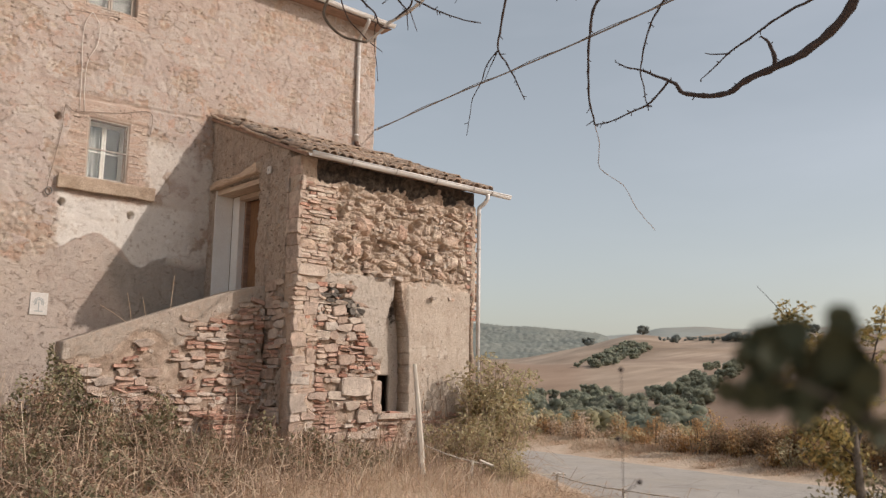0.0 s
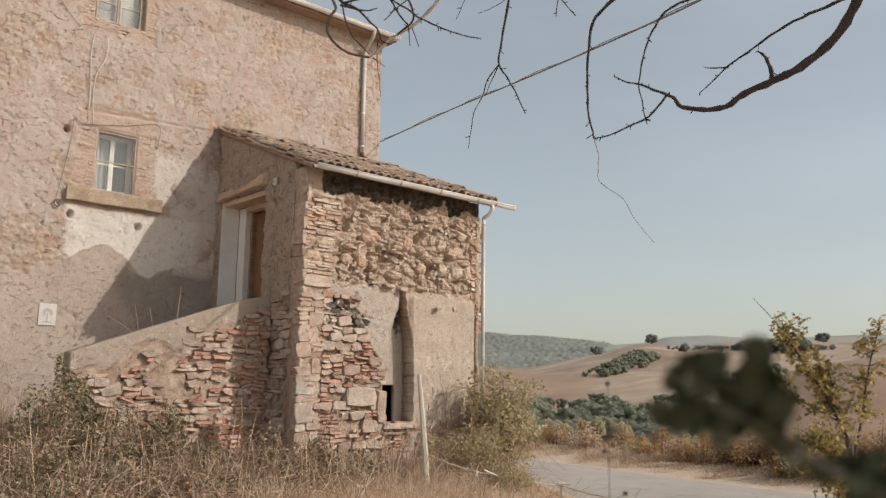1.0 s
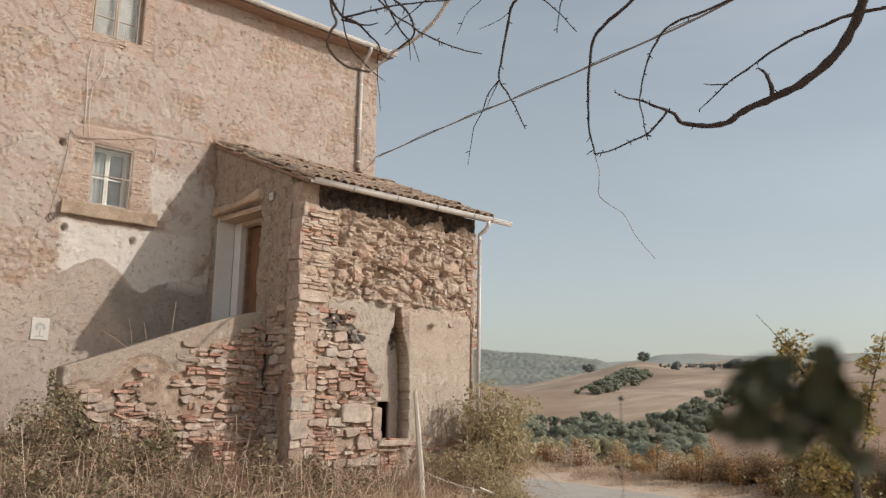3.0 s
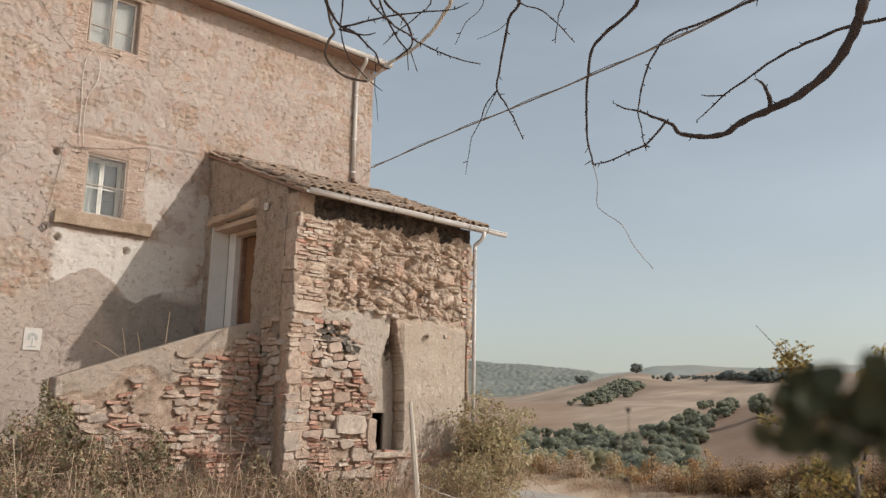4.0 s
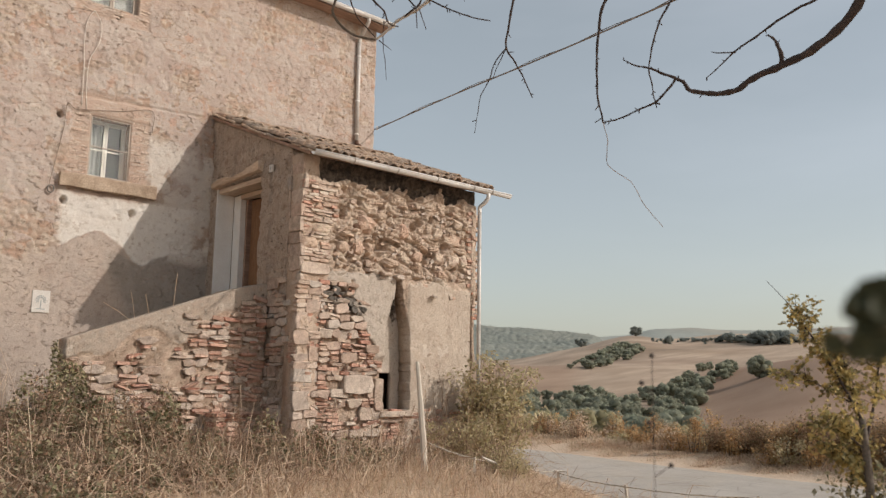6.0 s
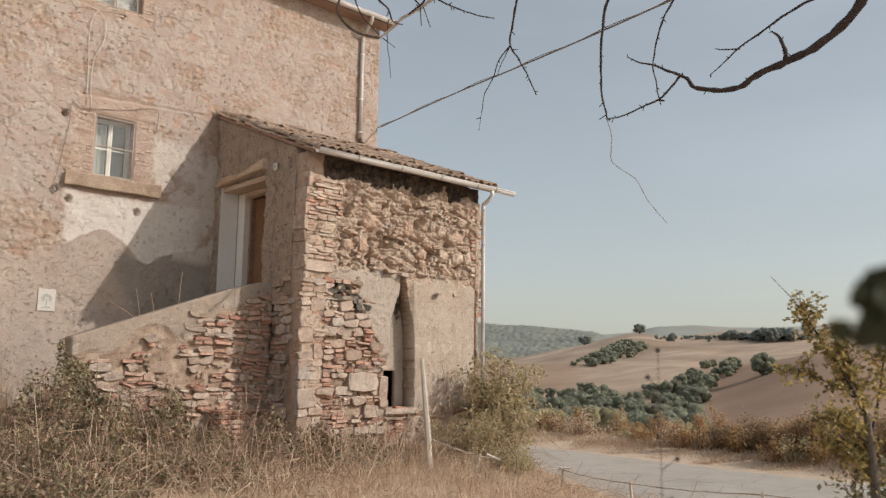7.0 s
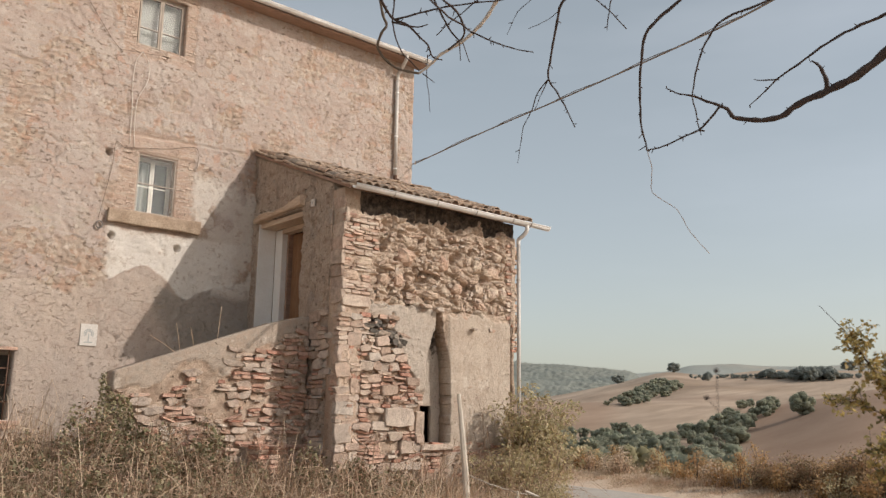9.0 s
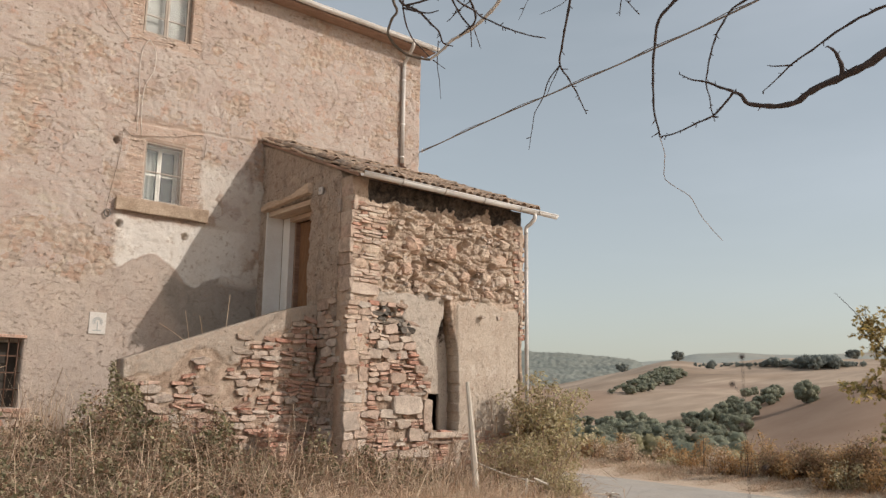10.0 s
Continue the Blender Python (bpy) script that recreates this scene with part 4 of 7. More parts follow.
def build_window(number, box, kind):
    x0, x1, z0, z1 = box
    win = tagged(new(f"window_{number}"), kind, "window", kind="structure")
    y = W + (0.30 if number == 1 else 0.14)
    frame_m = M_PALEFRAME if number == 1 else M_FRAME
    t = 0.05
    for b in ((x0 + 0.004, x0 + t, z0 + 0.004, z1 - 0.004), (x1 - t, x1 - 0.004, z0 + 0.004, z1 - 0.004), (x0 + t, x1 - t, z1 - t, z1 - 0.004), (x0 + t, x1 - t, z0 + 0.004, z0 + t)):
        part("window_frame", box_bm(b[0], b[1], y - 0.03, y + 0.04, b[2], b[3], 0.006), frame_m, win)
    if number == 1:                                          # the outer storm light, flush with the wall
        o, q, half = 0.035, W + 0.03, (z0 + z1) / 2
        outer = under(new("storm_frame"), win)
        for b in ((x0 + 0.004, x0 + o, z0 + 0.004, z1 - 0.004), (x1 - o, x1 - 0.004, z0 + 0.004, z1 - 0.004), (x0 + o, x1 - o, z1 - o, z1 - 0.004), (x0 + o, x1 - o, z0 + 0.004, z0 + o), (x0 + o, x1 - o, half - 0.014, half + 0.014)):
            part("rail", box_bm(b[0], b[1], q - 0.02, q + 0.02, b[2], b[3], 0.005), M_FRAME, outer)
        for c0, c1 in ((z0 + o, half - 0.014), (half + 0.014, z1 - o)):
            pane("pane", x0 + o - 0.004, x1 - o + 0.004, q, c0, c1, outer)
    mid = (x0 + x1) / 2
    for a, b in ((x0 + t + 0.003, mid - 0.003), (mid + 0.003, x1 - t - 0.003)):
        leaf = new("casement")
        under(leaf, win)
        s = 0.042
        zl, zh = z0 + t + 0.003, z1 - t - 0.003
        for c in ((a, a + s, zl, zh), (b - s, b, zl, zh), (a + s, b - s, zh - s, zh), (a + s, b - s, zl, zl + s)):
            part("stile", box_bm(c[0], c[1], y - 0.045, y - 0.005, c[2], c[3], 0.005), frame_m, leaf)
        bars = [0.5] if number == 1 else [0.36]
        cuts = [zl + s] + [zl + (zh - zl) * q for q in bars] + [zh - s]
        for q in cuts[1:-1]:
            part("glazing_bar", box_bm(a + s, b - s, y - 0.04, y - 0.01, q - 0.013, q + 0.013, 0.003), frame_m, leaf)
        for c0, c1 in zip(cuts, cuts[1:]):
            pane("pane", a + s - 0.005, b - s + 0.005, y - 0.022, c0, c1, leaf)
    return win


build_window(1, WINDOWS["middle"], "old wooden casement window with flaking pale paint")
build_window(2, WINDOWS["upper"], "weathered brown wooden casement window with closed leaves")


def build_reflection_drape(a, b):
    """An added draped sheet behind one leaf; its grey stands for reflected sky."""
    xs, zs = np.linspace(a, b, 19), np.linspace(5.45, 6.56, 9)
    V = [(x, W + 0.39 + 0.018 * math.sin(x * 55) * (0.5 + z / 12), z) for x in xs for z in zs]
    F = [(i * 9 + j, i * 9 + 9 + j, i * 9 + 10 + j, i * 9 + j + 1) for i in range(18) for j in range(8)]
    ob = new("curtain", mesh_of("curtain", V, F, M_REFLECTION_GREY, True))
    tagged(ob, "thin white curtain hanging behind the window glass", "curtain")
    ob.modifiers.new("thick", "SOLIDIFY").thickness = 0.004


build_reflection_drape(-2.62, -2.30)
# added flat sheet in place of the sky's reflection in the upper panes
blind = part("blind", box_bm(-2.90, -1.92, W + 0.24, W + 0.25, 9.0, 10.15), M_REFLECTION_GREY)
tagged(blind, "pale blind drawn behind the upper window", "blind")


def build_lower_window():
    x0, x1, z0, z1 = WINDOWS["lower"]
    win = tagged(new("window_3"), "dark barred ground floor window with a brick sill", "window", kind="structure")
    part("window_frame", box_bm(x0 + 0.004, x1 - 0.004, W + 0.2, W + 0.26, z1 - 0.07, z1 - 0.004, 0.006), M_FRAME, win)
    part("lintel", box_bm(x0 - 0.05, x1 + 0.04, W - 0.035, W + 0.1, z1 + 0.002, z1 + 0.06, 0.008, wobble=0.006), M_BRICK, win)
    for i in range(7):
        x = x0 + 0.12 + i * 0.16
        tubes("bar", [([(x, W + 0.08, z0 + 0.002), (x, W + 0.08, z1 - 0.002)], [0.011, 0.011])], M_IRON, win, 6)
    for z in (z0 + 0.32, z0 + 0.62, z0 + 0.92):
        part("cross_bar", box_bm(x0 + 0.004, x1 - 0.004, W + 0.086, W + 0.098, z - 0.012, z + 0.012), M_IRON, win)
    # near-black sheet close behind the bars, in place of the room's darkness
    part("backing", box_bm(x0 + 0.004, x1 - 0.004, W + 0.28, W + 0.32, z0 + 0.004, z1 - 0.08), M_DARK, win)
    for i in range(6):
        for j in range(2):
            x = x0 - 0.06 + i * 0.225 + j * 0.06
            part("sill_brick", box_bm(x, x + 0.215, W - 0.075 - 0.015 * j, W + 0.19, z0 - 0.16 + j * 0.08, z0 - 0.088 + j * 0.08, 0.008, wobble=0.008), M_BRICK, win)


build_lower_window()


def build_sill():
    bm = box_bm(-3.22, -1.27, W - 0.13, W - 0.012, 5.09, 5.365, 0.025)
    bmesh.ops.subdivide_edges(bm, edges=[e for e in bm.edges if e.calc_length() > 0.5], cuts=14, use_grid_fill=True)
    for v in bm.verts:
        v.co += noise.noise_vector(v.co * 4.3) * 0.02 + noise.noise_vector(v.co * 14) * 0.006
        v.co.y = min(v.co.y, W - 0.004)
    tagged(part("window_sill", bm, M_SILL), "thick worn brown stone window sill", "window sill", kind="structure")


build_sill()

# ---------------------------------------------------------------- outbuilding with the tiled lean-to roof
ROOF_Y0, ROOF_Z0, ROOF_RISE = -0.30, 5.69, 0.392


def roof_z(y):
    return ROOF_Z0 + (np.asarray(y, float) - ROOF_Y0) * ROOF_RISE


def slot_left(v):
    return np.where(v > 2.5, 2.09 + 0.27 * np.clip((v - 2.5) / 0.75, 0, 1) ** 1.2, np.where(v < 1.6, 2.035, 2.09))


def slot_right(v):
    return 2.78 - 0.06 * np.clip((v - 1.8) / 0.9, 0, 1) - 0.2 * np.clip((v - 2.6) / 0.95, 0, 1)


def in_slot(u, v):
    j = 0.05 * (fbm(u * 6, v * 6, 71) - 0.5)
    return (u > slot_left(v) + j) & (u < slot_right(v) + j * 0.6) & (v > 0.86) & (v < 3.5)


def skim_right(u, v):
    edge = 3.50 + 0.09 * np.sin(u * 4) + 0.30 * (fbm(u * 4, v * 4, 72) - 0.5)
    return smooth(0.05, -0.03, v - edge) * smooth(2.62, 2.76, u) * smooth(4.62, 4.55, u)


def skim_grey(u, v):
    """The patch of grey render left between the stones and the slot."""
    low = 2.88 - 0.7 * smooth(1.15, 1.9, u) + 0.8 * (fbm(u * 2.3, v * 2.3, 73, 5) - 0.5)
    high = 3.60 + 0.30 * (fbm(u * 3, v * 3, 74) - 0.5)
    m = smooth(0, 0.06, v - low) * smooth(0.0, -0.08, v - high) * smooth(0.56, 0.72, u + 0.2 * (fbm(u * 4, v * 4, 75) - 0.5)) * smooth(2.4, 2.3, u)
    hole = smooth(0.32, 0.2, np.hypot((u - 0.85) / 1.3, v - 2.95) + 0.9 * (fbm(u * 4, v * 4, 76) - 0.5))
    jamb = smooth(1.78, 1.88, u + 0.2 * (fbm(u * 5, v * 5, 78) - 0.5)) * smooth(2.3, 2.2, u) * smooth(1.75, 1.95, v) * smooth(3.4, 3.3, v)
    return np.maximum(m * (1 - hole), jamb)


# black under the eaves: partly soot, mostly the overhang's shadow put into colour
def soot_shade_mask(u, v):
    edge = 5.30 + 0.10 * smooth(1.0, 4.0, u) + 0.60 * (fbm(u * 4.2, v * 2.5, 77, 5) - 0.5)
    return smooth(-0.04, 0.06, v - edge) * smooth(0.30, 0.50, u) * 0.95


HOLES = ((2.78, 4.62, 0.12), (1.02, 5.14, 0.10), (1.28, 4.45, 0.07), (4.15, 4.95, 0.09), (1.9, 4.9, 0.08), (1.75, 4.3, 0.08), (3.3, 4.85, 0.08), (3.75, 4.35, 0.10), (2.35, 4.2, 0.07),
         (3.1, 4.05, 0.07), (4.2, 4.5, 0.08), (1.35, 4.95, 0.08), (3.95, 3.85, 0.11), (0.98, 4.62, 0.08), (2.95, 4.75, 0.10), (2.1, 4.62, 0.06))


def shed_height(u, v):
    h = -0.026 - 0.032 * smooth(3.4, 3.2, v) * smooth(0.4, 0.55, u) + 0.035 * smooth(0.55, 0.4, u) * smooth(3.55, 3.4, v) + 0.06 * (fbm(u * 4, v * 4, 81) - 0.5) + 0.045 * (fbm(u * 13, v * 13, 82) - 0.5)
    h = h + 0.07 * (fbm(u * 7, v * 7, 98, 5) - 0.5) * smooth(0.6, 0.4, u) * smooth(3.6, 3.4, v)
    s = np.maximum(skim_right(u, v), skim_grey(u, v))
    flat = 0.012 + 0.02 * (fbm(u * 2, v * 2, 83) - 0.5) + 0.010 * (fbm(u * 14, v * 14, 84) - 0.5) + 0.03 * skim_grey(u, v) * (fbm(u * 6, v * 6, 99, 5) - 0.5)
    h = h * (1 - s) + flat * s
    d1, d2 = cells(u * 4.2, v * 5.2, 85)
    crumble = smooth(3.42, 3.6, v + 0.2 * (fbm(u * 4, v * 4, 89) - 0.5)) * (1 - 0.6 * soot_shade_mask(u, v)) * smooth(0.5, 0.7, u) * smooth(4.45, 4.3, u)
    e1, e2 = cells(u * 3.1 + 0.8 * fbm(u * 3, v * 3, 90), v * 4.1 + 0.8 * fbm(u * 3, v * 3, 91), 92)
    f1, f2 = cells(u * 9.5 + 0.5 * fbm(u * 9, v * 9, 93), v * 11.0, 94)
    lump = 0.075 * smooth(0.0, 0.30, e2 - e1) * smooth(0.25, 0.5, fbm(u * 1.7, v * 1.7, 95) + 0.12)
    h = h + crumble * (lump - 0.05 + 0.035 * (smooth(0.0, 0.3, f2 - f1) - 0.5) + 0.05 * (fbm(u * 7, v * 7, 96) - 0.5))
    pit = smooth(0.62, 0.74, fbm(u * 3.1, v * 3.4, 86, 3)) * crumble
    h = h - 0.12 * pit
    hollow = smooth(1.0, 0.55, np.hypot((u - 1.0) / 0.42, (v - 3.06 + 0.45 * (u - 1.0)) / 0.17) + 0.5 * (fbm(u * 6, v * 6, 97) - 0.5))
    h = h - 0.13 * hollow
    for hx, hz, r in HOLES:
        h = h - 0.2 * smooth(r, r * 0.5, np.hypot(u - hx, v - hz) + 0.05 * (vnoise(u * 12, v * 12, 87) - 0.5))
    h = h - 0.05 * soot_shade_mask(u, v)
    groove = smooth(4.50, 4.54, u) * smooth(4.64, 4.60, u) * smooth(3.5, 3.3, v)
    return h - 0.10 * groove


def build_shed_walls():
    xs = lines((-0.0, SHED_R, 0.018))
    zs = lines((-0.5, 0.4, 0.06), (0.4, 3.4, 0.022), (3.4, 5.71, 0.017))
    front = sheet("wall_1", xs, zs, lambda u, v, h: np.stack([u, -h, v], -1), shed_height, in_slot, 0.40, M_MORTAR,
                  {"skim": skim_right, "grey": skim_grey, "soot": soot_shade_mask,
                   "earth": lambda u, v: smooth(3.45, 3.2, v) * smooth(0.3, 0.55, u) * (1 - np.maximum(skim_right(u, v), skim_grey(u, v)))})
    tagged(front, "crumbling stone and brick wall with patches of old render", "wall", kind="structure")
    # the side with the door
    ys = lines((0.404, 1.52, 0.028), (1.52, 3.36, 0.046), (3.36, W - 0.004, 0.04))
    ts = np.linspace(0, 1, 150)

    def place(u, v, h):
        top = roof_z(u) - 0.10
        return np.stack([-h - 0.0 * u, u, -0.5 + (top + 0.5) * v], -1)

    def zed(u, v):
        return -0.5 + (roof_z(u) - 0.10 + 0.5) * v

    def rough(u, v):
        z = zed(u, v)
        h = 0.05 * (fbm(u * 2, z * 2, 91) - 0.5) + 0.05 * (fbm(u * 8, z * 8, 92) - 0.5)
        h = h - 0.03 * smooth(0.60, 0.66, fbm(u * 5, z * 7, 93, 3))
        low = smooth(3.3, 3.1, z) * smooth(1.3, 1.1, u)
        return h - low * 0.05

    side = sheet("wall_2", ys, ts, place, rough,
                 lambda u, v: (u > 1.52) & (u < 3.36) & (zed(u, v) > 3.12) & (zed(u, v) < 5.52 - 0.0 * u), 0.50, M_SHADEPLASTER)
    tagged(side, "shaded side wall with rough tan render and a doorway", "wall", kind="structure")
    bm = box_bm(SHED_R - 0.4, SHED_R - 0.004, 0.404, W - 0.004, -0.5, 5.9)
    for v in bm.verts:
        if v.co.z > 5:
            v.co.z = float(roof_z(v.co.y)) - 0.10
    tagged(part("wall_3", bm, M_MORTAR), "end wall of the outbuilding", "wall", kind="structure")
    # slot filling: render above, darkened upwards for recess shade; a dark hatch below
    back = sheet("niche_wall", lines((1.95, 2.95, 0.03)), lines((0.6, 3.6, 0.03)), lambda u, v, h: np.stack([u, 0.36 - h, v], -1),
                 lambda u, v: 0.03 * (fbm(u * 6, v * 6, 94) - 0.5), lambda u, v: (u > 1.99) & (u < 2.55) & (v > 0.84) & (v < 1.58), 0.10, M_MORTAR,
                 {"grey": lambda u, v: 0.8 + 0 * u, "skim": lambda u, v: 0 * u, "soot": lambda u, v: 0.62 * smooth(2.1, 2.9, v)})
    tagged(back, "grey rendered back of the walled-up slot", "wall", kind="structure")
    tagged(part("floor", box_bm(0.45, SHED_R - 0.45, 0.47, W - 0.06, 3.0, 3.12), M_DARK), "dark upper floor of the outbuilding", "floor", kind="structure")
    return front, side


SHED_FRONT, SHED_SIDE = build_shed_walls()


def build_doorway():
    door = tagged(new("door_1"), "brown wooden door deep in a whitewashed doorway", "door", kind="structure")
    # whitewashed lining of the far jamb, in two planes
    bm = box_bm(0.012, 0.42, 3.33, 3.356, 3.13, 5.50, 0.006)
    part("jamb_lining", bm, M_WHITEWASH, door, "whitewashed jamb")
    part("jamb_nib", box_bm(0.43, 0.60, 3.05, 3.335, 3.13, 5.40, 0.012, wobble=0.008), M_WHITEWASH, door, "whitewashed inner jamb")
    # far post in darker brown, adding to the shadow beside the recessed door
    part("door_frame", box_bm(0.56, 0.70, 2.985, 3.045, 3.13, 5.30, 0.006), M_SOFFIT, door)
    part("door_frame", box_bm(0.52, 0.70, 1.56, 1.64, 3.13, 5.30, 0.006), M_FRAME, door)
    part("door_frame", box_bm(0.42, 0.60, 1.56, 3.04, 5.30, 5.40, 0.006), M_OLDWOOD, door)
    for i in range(7):
        y = 1.64 + i * 0.19
        part("board", box_bm(0.66, 0.695, y + 0.002, y + 0.188, 3.14, 5.30, 0.006), M_DOOR, door)
    part("threshold", box_bm(-0.02, 0.7, 1.53, 3.33, 3.06, 3.135, 0.01), M_SILL, door)
    beam = tagged(new("lintel"), "rough bleached timber lintel over the doorway", "lintel", kind="structure")
    bm = bmesh.new()
    n = 18
    ringed = []
    for i in range(n + 1):
        t = i / n
        y = 3.42 - t * 1.96
        top = 5.62 + 0.16 * t + 0.04 * math.sin(t * 8) - (0.03 if 0.35 < t < 0.5 else 0)
        low = 5.50 + 0.10 * t * t + 0.03 * math.sin(t * 3.2)
        ringed.append([bm.verts.new((x + 0.012 * math.sin(i * 1.7), y, z)) for x, z in ((-0.10, low + 0.02), (-0.075, low), (0.30, low), (0.30, top), (-0.06, top), (-0.115, top - 0.03))])
    for a, b in zip(ringed, ringed[1:]):
        for k in range(6):
            bm.faces.new((a[k], a[(k + 1) % 6], b[(k + 1) % 6], b[k]))
    bm.faces.new(ringed[0])
    bm.faces.new(ringed[-1][::-1])
    part("beam", bm, M_OLDWOOD, beam)
    bm = box_bm(0.05, 0.42, 1.53, 3.35, 5.40, 5.515, 0.012, wobble=0.012)
    part("inner_beam", bm, M_OLDWOOD, beam)
    box = tagged(new("junction_box"), "small white plastic box on the side wall", "junction box")
    part("case", box_bm(-0.05, -0.012, 1.03, 1.15, 5.50, 5.65, 0.008), M_CERAMIC, box)
    part("mark", box_bm(-0.053, -0.05, 1.07, 1.11, 5.55, 5.60), M_MOTIF, box)


build_doorway()


def coppo():
    """A half-round clay tile, 0.46 long, along y, its wide end at y = 0."""
    V, F = [], []
    for y, r in ((0.0, 0.098), (0.46, 0.078)):
        for rr in (r, r - 0.016):
            for k in range(9):
                a = math.pi * k / 8
                V.append((rr * math.cos(a), y, rr * math.sin(a) * 0.95))
    for k in range(8):
        F += [(k, k + 1, 19 + k, 18 + k), (9 + k, 27 + k, 28 + k, 10 + k), (k, 9 + k, 10 + k, k + 1), (18 + k, 19 + k, 28 + k, 27 + k)]
    F += [(0, 18, 27, 9), (8, 17, 35, 26)]
    return mesh_of("tile", V, F, M_TILE, False)


def build_lean_to_roof():
    roof = tagged(new("roof_1"), "lean-to roof of weathered half-round clay tiles", "roof", kind="structure")
    bm = bmesh.new()
    x0, x1, y0, y1 = -0.05, SHED_R + 0.16, ROOF_Y0 + 0.05, W - 0.006
    vs = [bm.verts.new((x, y, float(roof_z(y)) - dz)) for dz in (0.09, 0.03) for x in (x0, x1) for y in (y0, y1)]
    for q in ((0, 1, 3, 2), (4, 6, 7, 5), (0, 2, 6, 4), (1, 5, 7, 3), (0, 4, 5, 1), (2, 3, 7, 6)):
        bm.faces.new([vs[i] for i in q])
    part("deck", bm, M_SOFFIT, roof, "dark timber roof boards")
    tilt = math.degrees(math.atan(ROOF_RISE))
    me = coppo()
    rows, cols = 11, 24
    for j in range(rows):
        for i in range(cols):
            y = ROOF_Y0 - 0.05 + j * 0.352 + RNG.normal(0, 0.012)
            if y + 0.43 > W:
                y = W - 0.435
            x = 0.085 + i * 0.2035 + RNG.normal(0, 0.008)
            ob = under(new("tile", me), roof)
            s = 1 + RNG.normal(0, 0.03)
            ob.matrix_basis = pose(x, y, float(roof_z(y)) + 0.035 + 0.012 * (j > 0) + RNG.normal(0, 0.004) + (0.035 if RNG.random() < 0.10 else 0),
                                   tilt - 1.5 + RNG.normal(0, 1.0), RNG.normal(0, 4), RNG.normal(0, 4.0)) @ Matrix.Diagonal((s, 1, s, 1))
    # channel tiles between the covers
    V, F = [], []
    for i in range(cols - 1):
        for j in range(rows):
            y, x = ROOF_Y0 - 0.08 + j * 0.352, 0.085 + (i + 0.5) * 0.2035 + RNG.normal(0, 0.004)
            o = len(V)
            for yy, r in ((y, 0.085), (min(y + 0.44, W - 0.01), 0.1)):
                for k in range(7):
                    a = math.pi + math.pi * k / 6
                    V.append((x + r * math.cos(a), yy, float(roof_z(yy)) + 0.045 + 0.07 * math.sin(a)))
            F += [(o + k, o + k + 1, o + 8 + k, o + 7 + k) for k in range(6)]
    ob = under(new("channel_tiles", mesh_of("channel_tiles", V, F, M_TILE)), roof)
    tagged(ob, "upturned clay channel tiles", kind="stuff")
    # the verge: flat brick edging under the last row, above the door side
    for j in range(12):
        y = ROOF_Y0 + 0.02 + j * 0.325
        if y + 0.31 > W:
            break
        bm = box_bm(-0.085, 0.16, 0, 0.315, -0.022, 0.018, 0.008, wobble=0.012)
        bmesh.ops.rotate(bm, cent=(0, 0, 0), matrix=Matrix.Rotation(math.atan(ROOF_RISE) + RNG.normal(0, 0.05), 3, "X"), verts=bm.verts)
        bmesh.ops.translate(bm, vec=(RNG.normal(0, 0.02), y, float(roof_z(y)) + RNG.normal(0.005, 0.012)), verts=bm.verts)
        part("verge_tile", bm, M_TILE, roof)


build_lean_to_roof()


def build_shed_gutter():
    g = tagged(new("rain_gutter"), "pale metal half-round rain gutter under the tiles", "gutter")
    y, z = ROOF_Y0 - 0.045, 5.685
    half_round("trough", -0.02, 5.42, y, z, 0.075, M_GUTTER, g, 0.0)
    for x in (0.9, 2.0, 3.1, 4.2, 4.78):
        v, f, caps = tube_arrays([(x, y - 0.09, z + 0.03)] + [(x, y + 0.085 * math.cos(a), z + 0.085 * math.sin(a)) for a in np.linspace(math.pi, 2 * math.pi, 7)] + [(x, y + 0.16, z + 0.06)], 0.010, 5)
        under(new("bracket", mesh_of("bracket", v, f + caps, M_GUTTER_DARK)), g)
    p = tagged(new("downpipe"), "pale metal downpipe at the corner of the stone wall", "downpipe")
    x = 4.635
    bend = smooth_line([(x + 0.07, y, z - 0.06), (x + 0.07, y, z - 0.16), (x + 0.04, y + 0.08, z - 0.27), (x, y + 0.19, z - 0.36), (x, y + 0.2, z - 0.5)], 4)
    tubes("elbow", [(bend, [0.046] * len(bend))], M_GUTTER, p, 12)
    tubes("pipe", [([(x, y + 0.2, z - 0.48), (x + 0.005, y + 0.2, 2.6), (x - 0.005, y + 0.2, -0.3)], [0.045] * 3)], M_GUTTER_DARK, p, 14)
    for zz in (4.4, 2.6, 0.9):
        bm = bmesh.new()
        bmesh.ops.create_cone(bm, cap_ends=True, segments=14, radius1=0.053, radius2=0.053, depth=0.03, matrix=Matrix.Translation((x, y + 0.2, zz)))
        part("clamp", bm, M_GUTTER_DARK, p)


build_shed_gutter()

# ---------------------------------------------------------------- outside stair and its parapet
PAR_Y = 1.05


def parapet_top(x):
    return np.interp(x, [-3.72, -0.78, -0.25, 0.0], [2.06, 3.10, 3.24, 3.27])


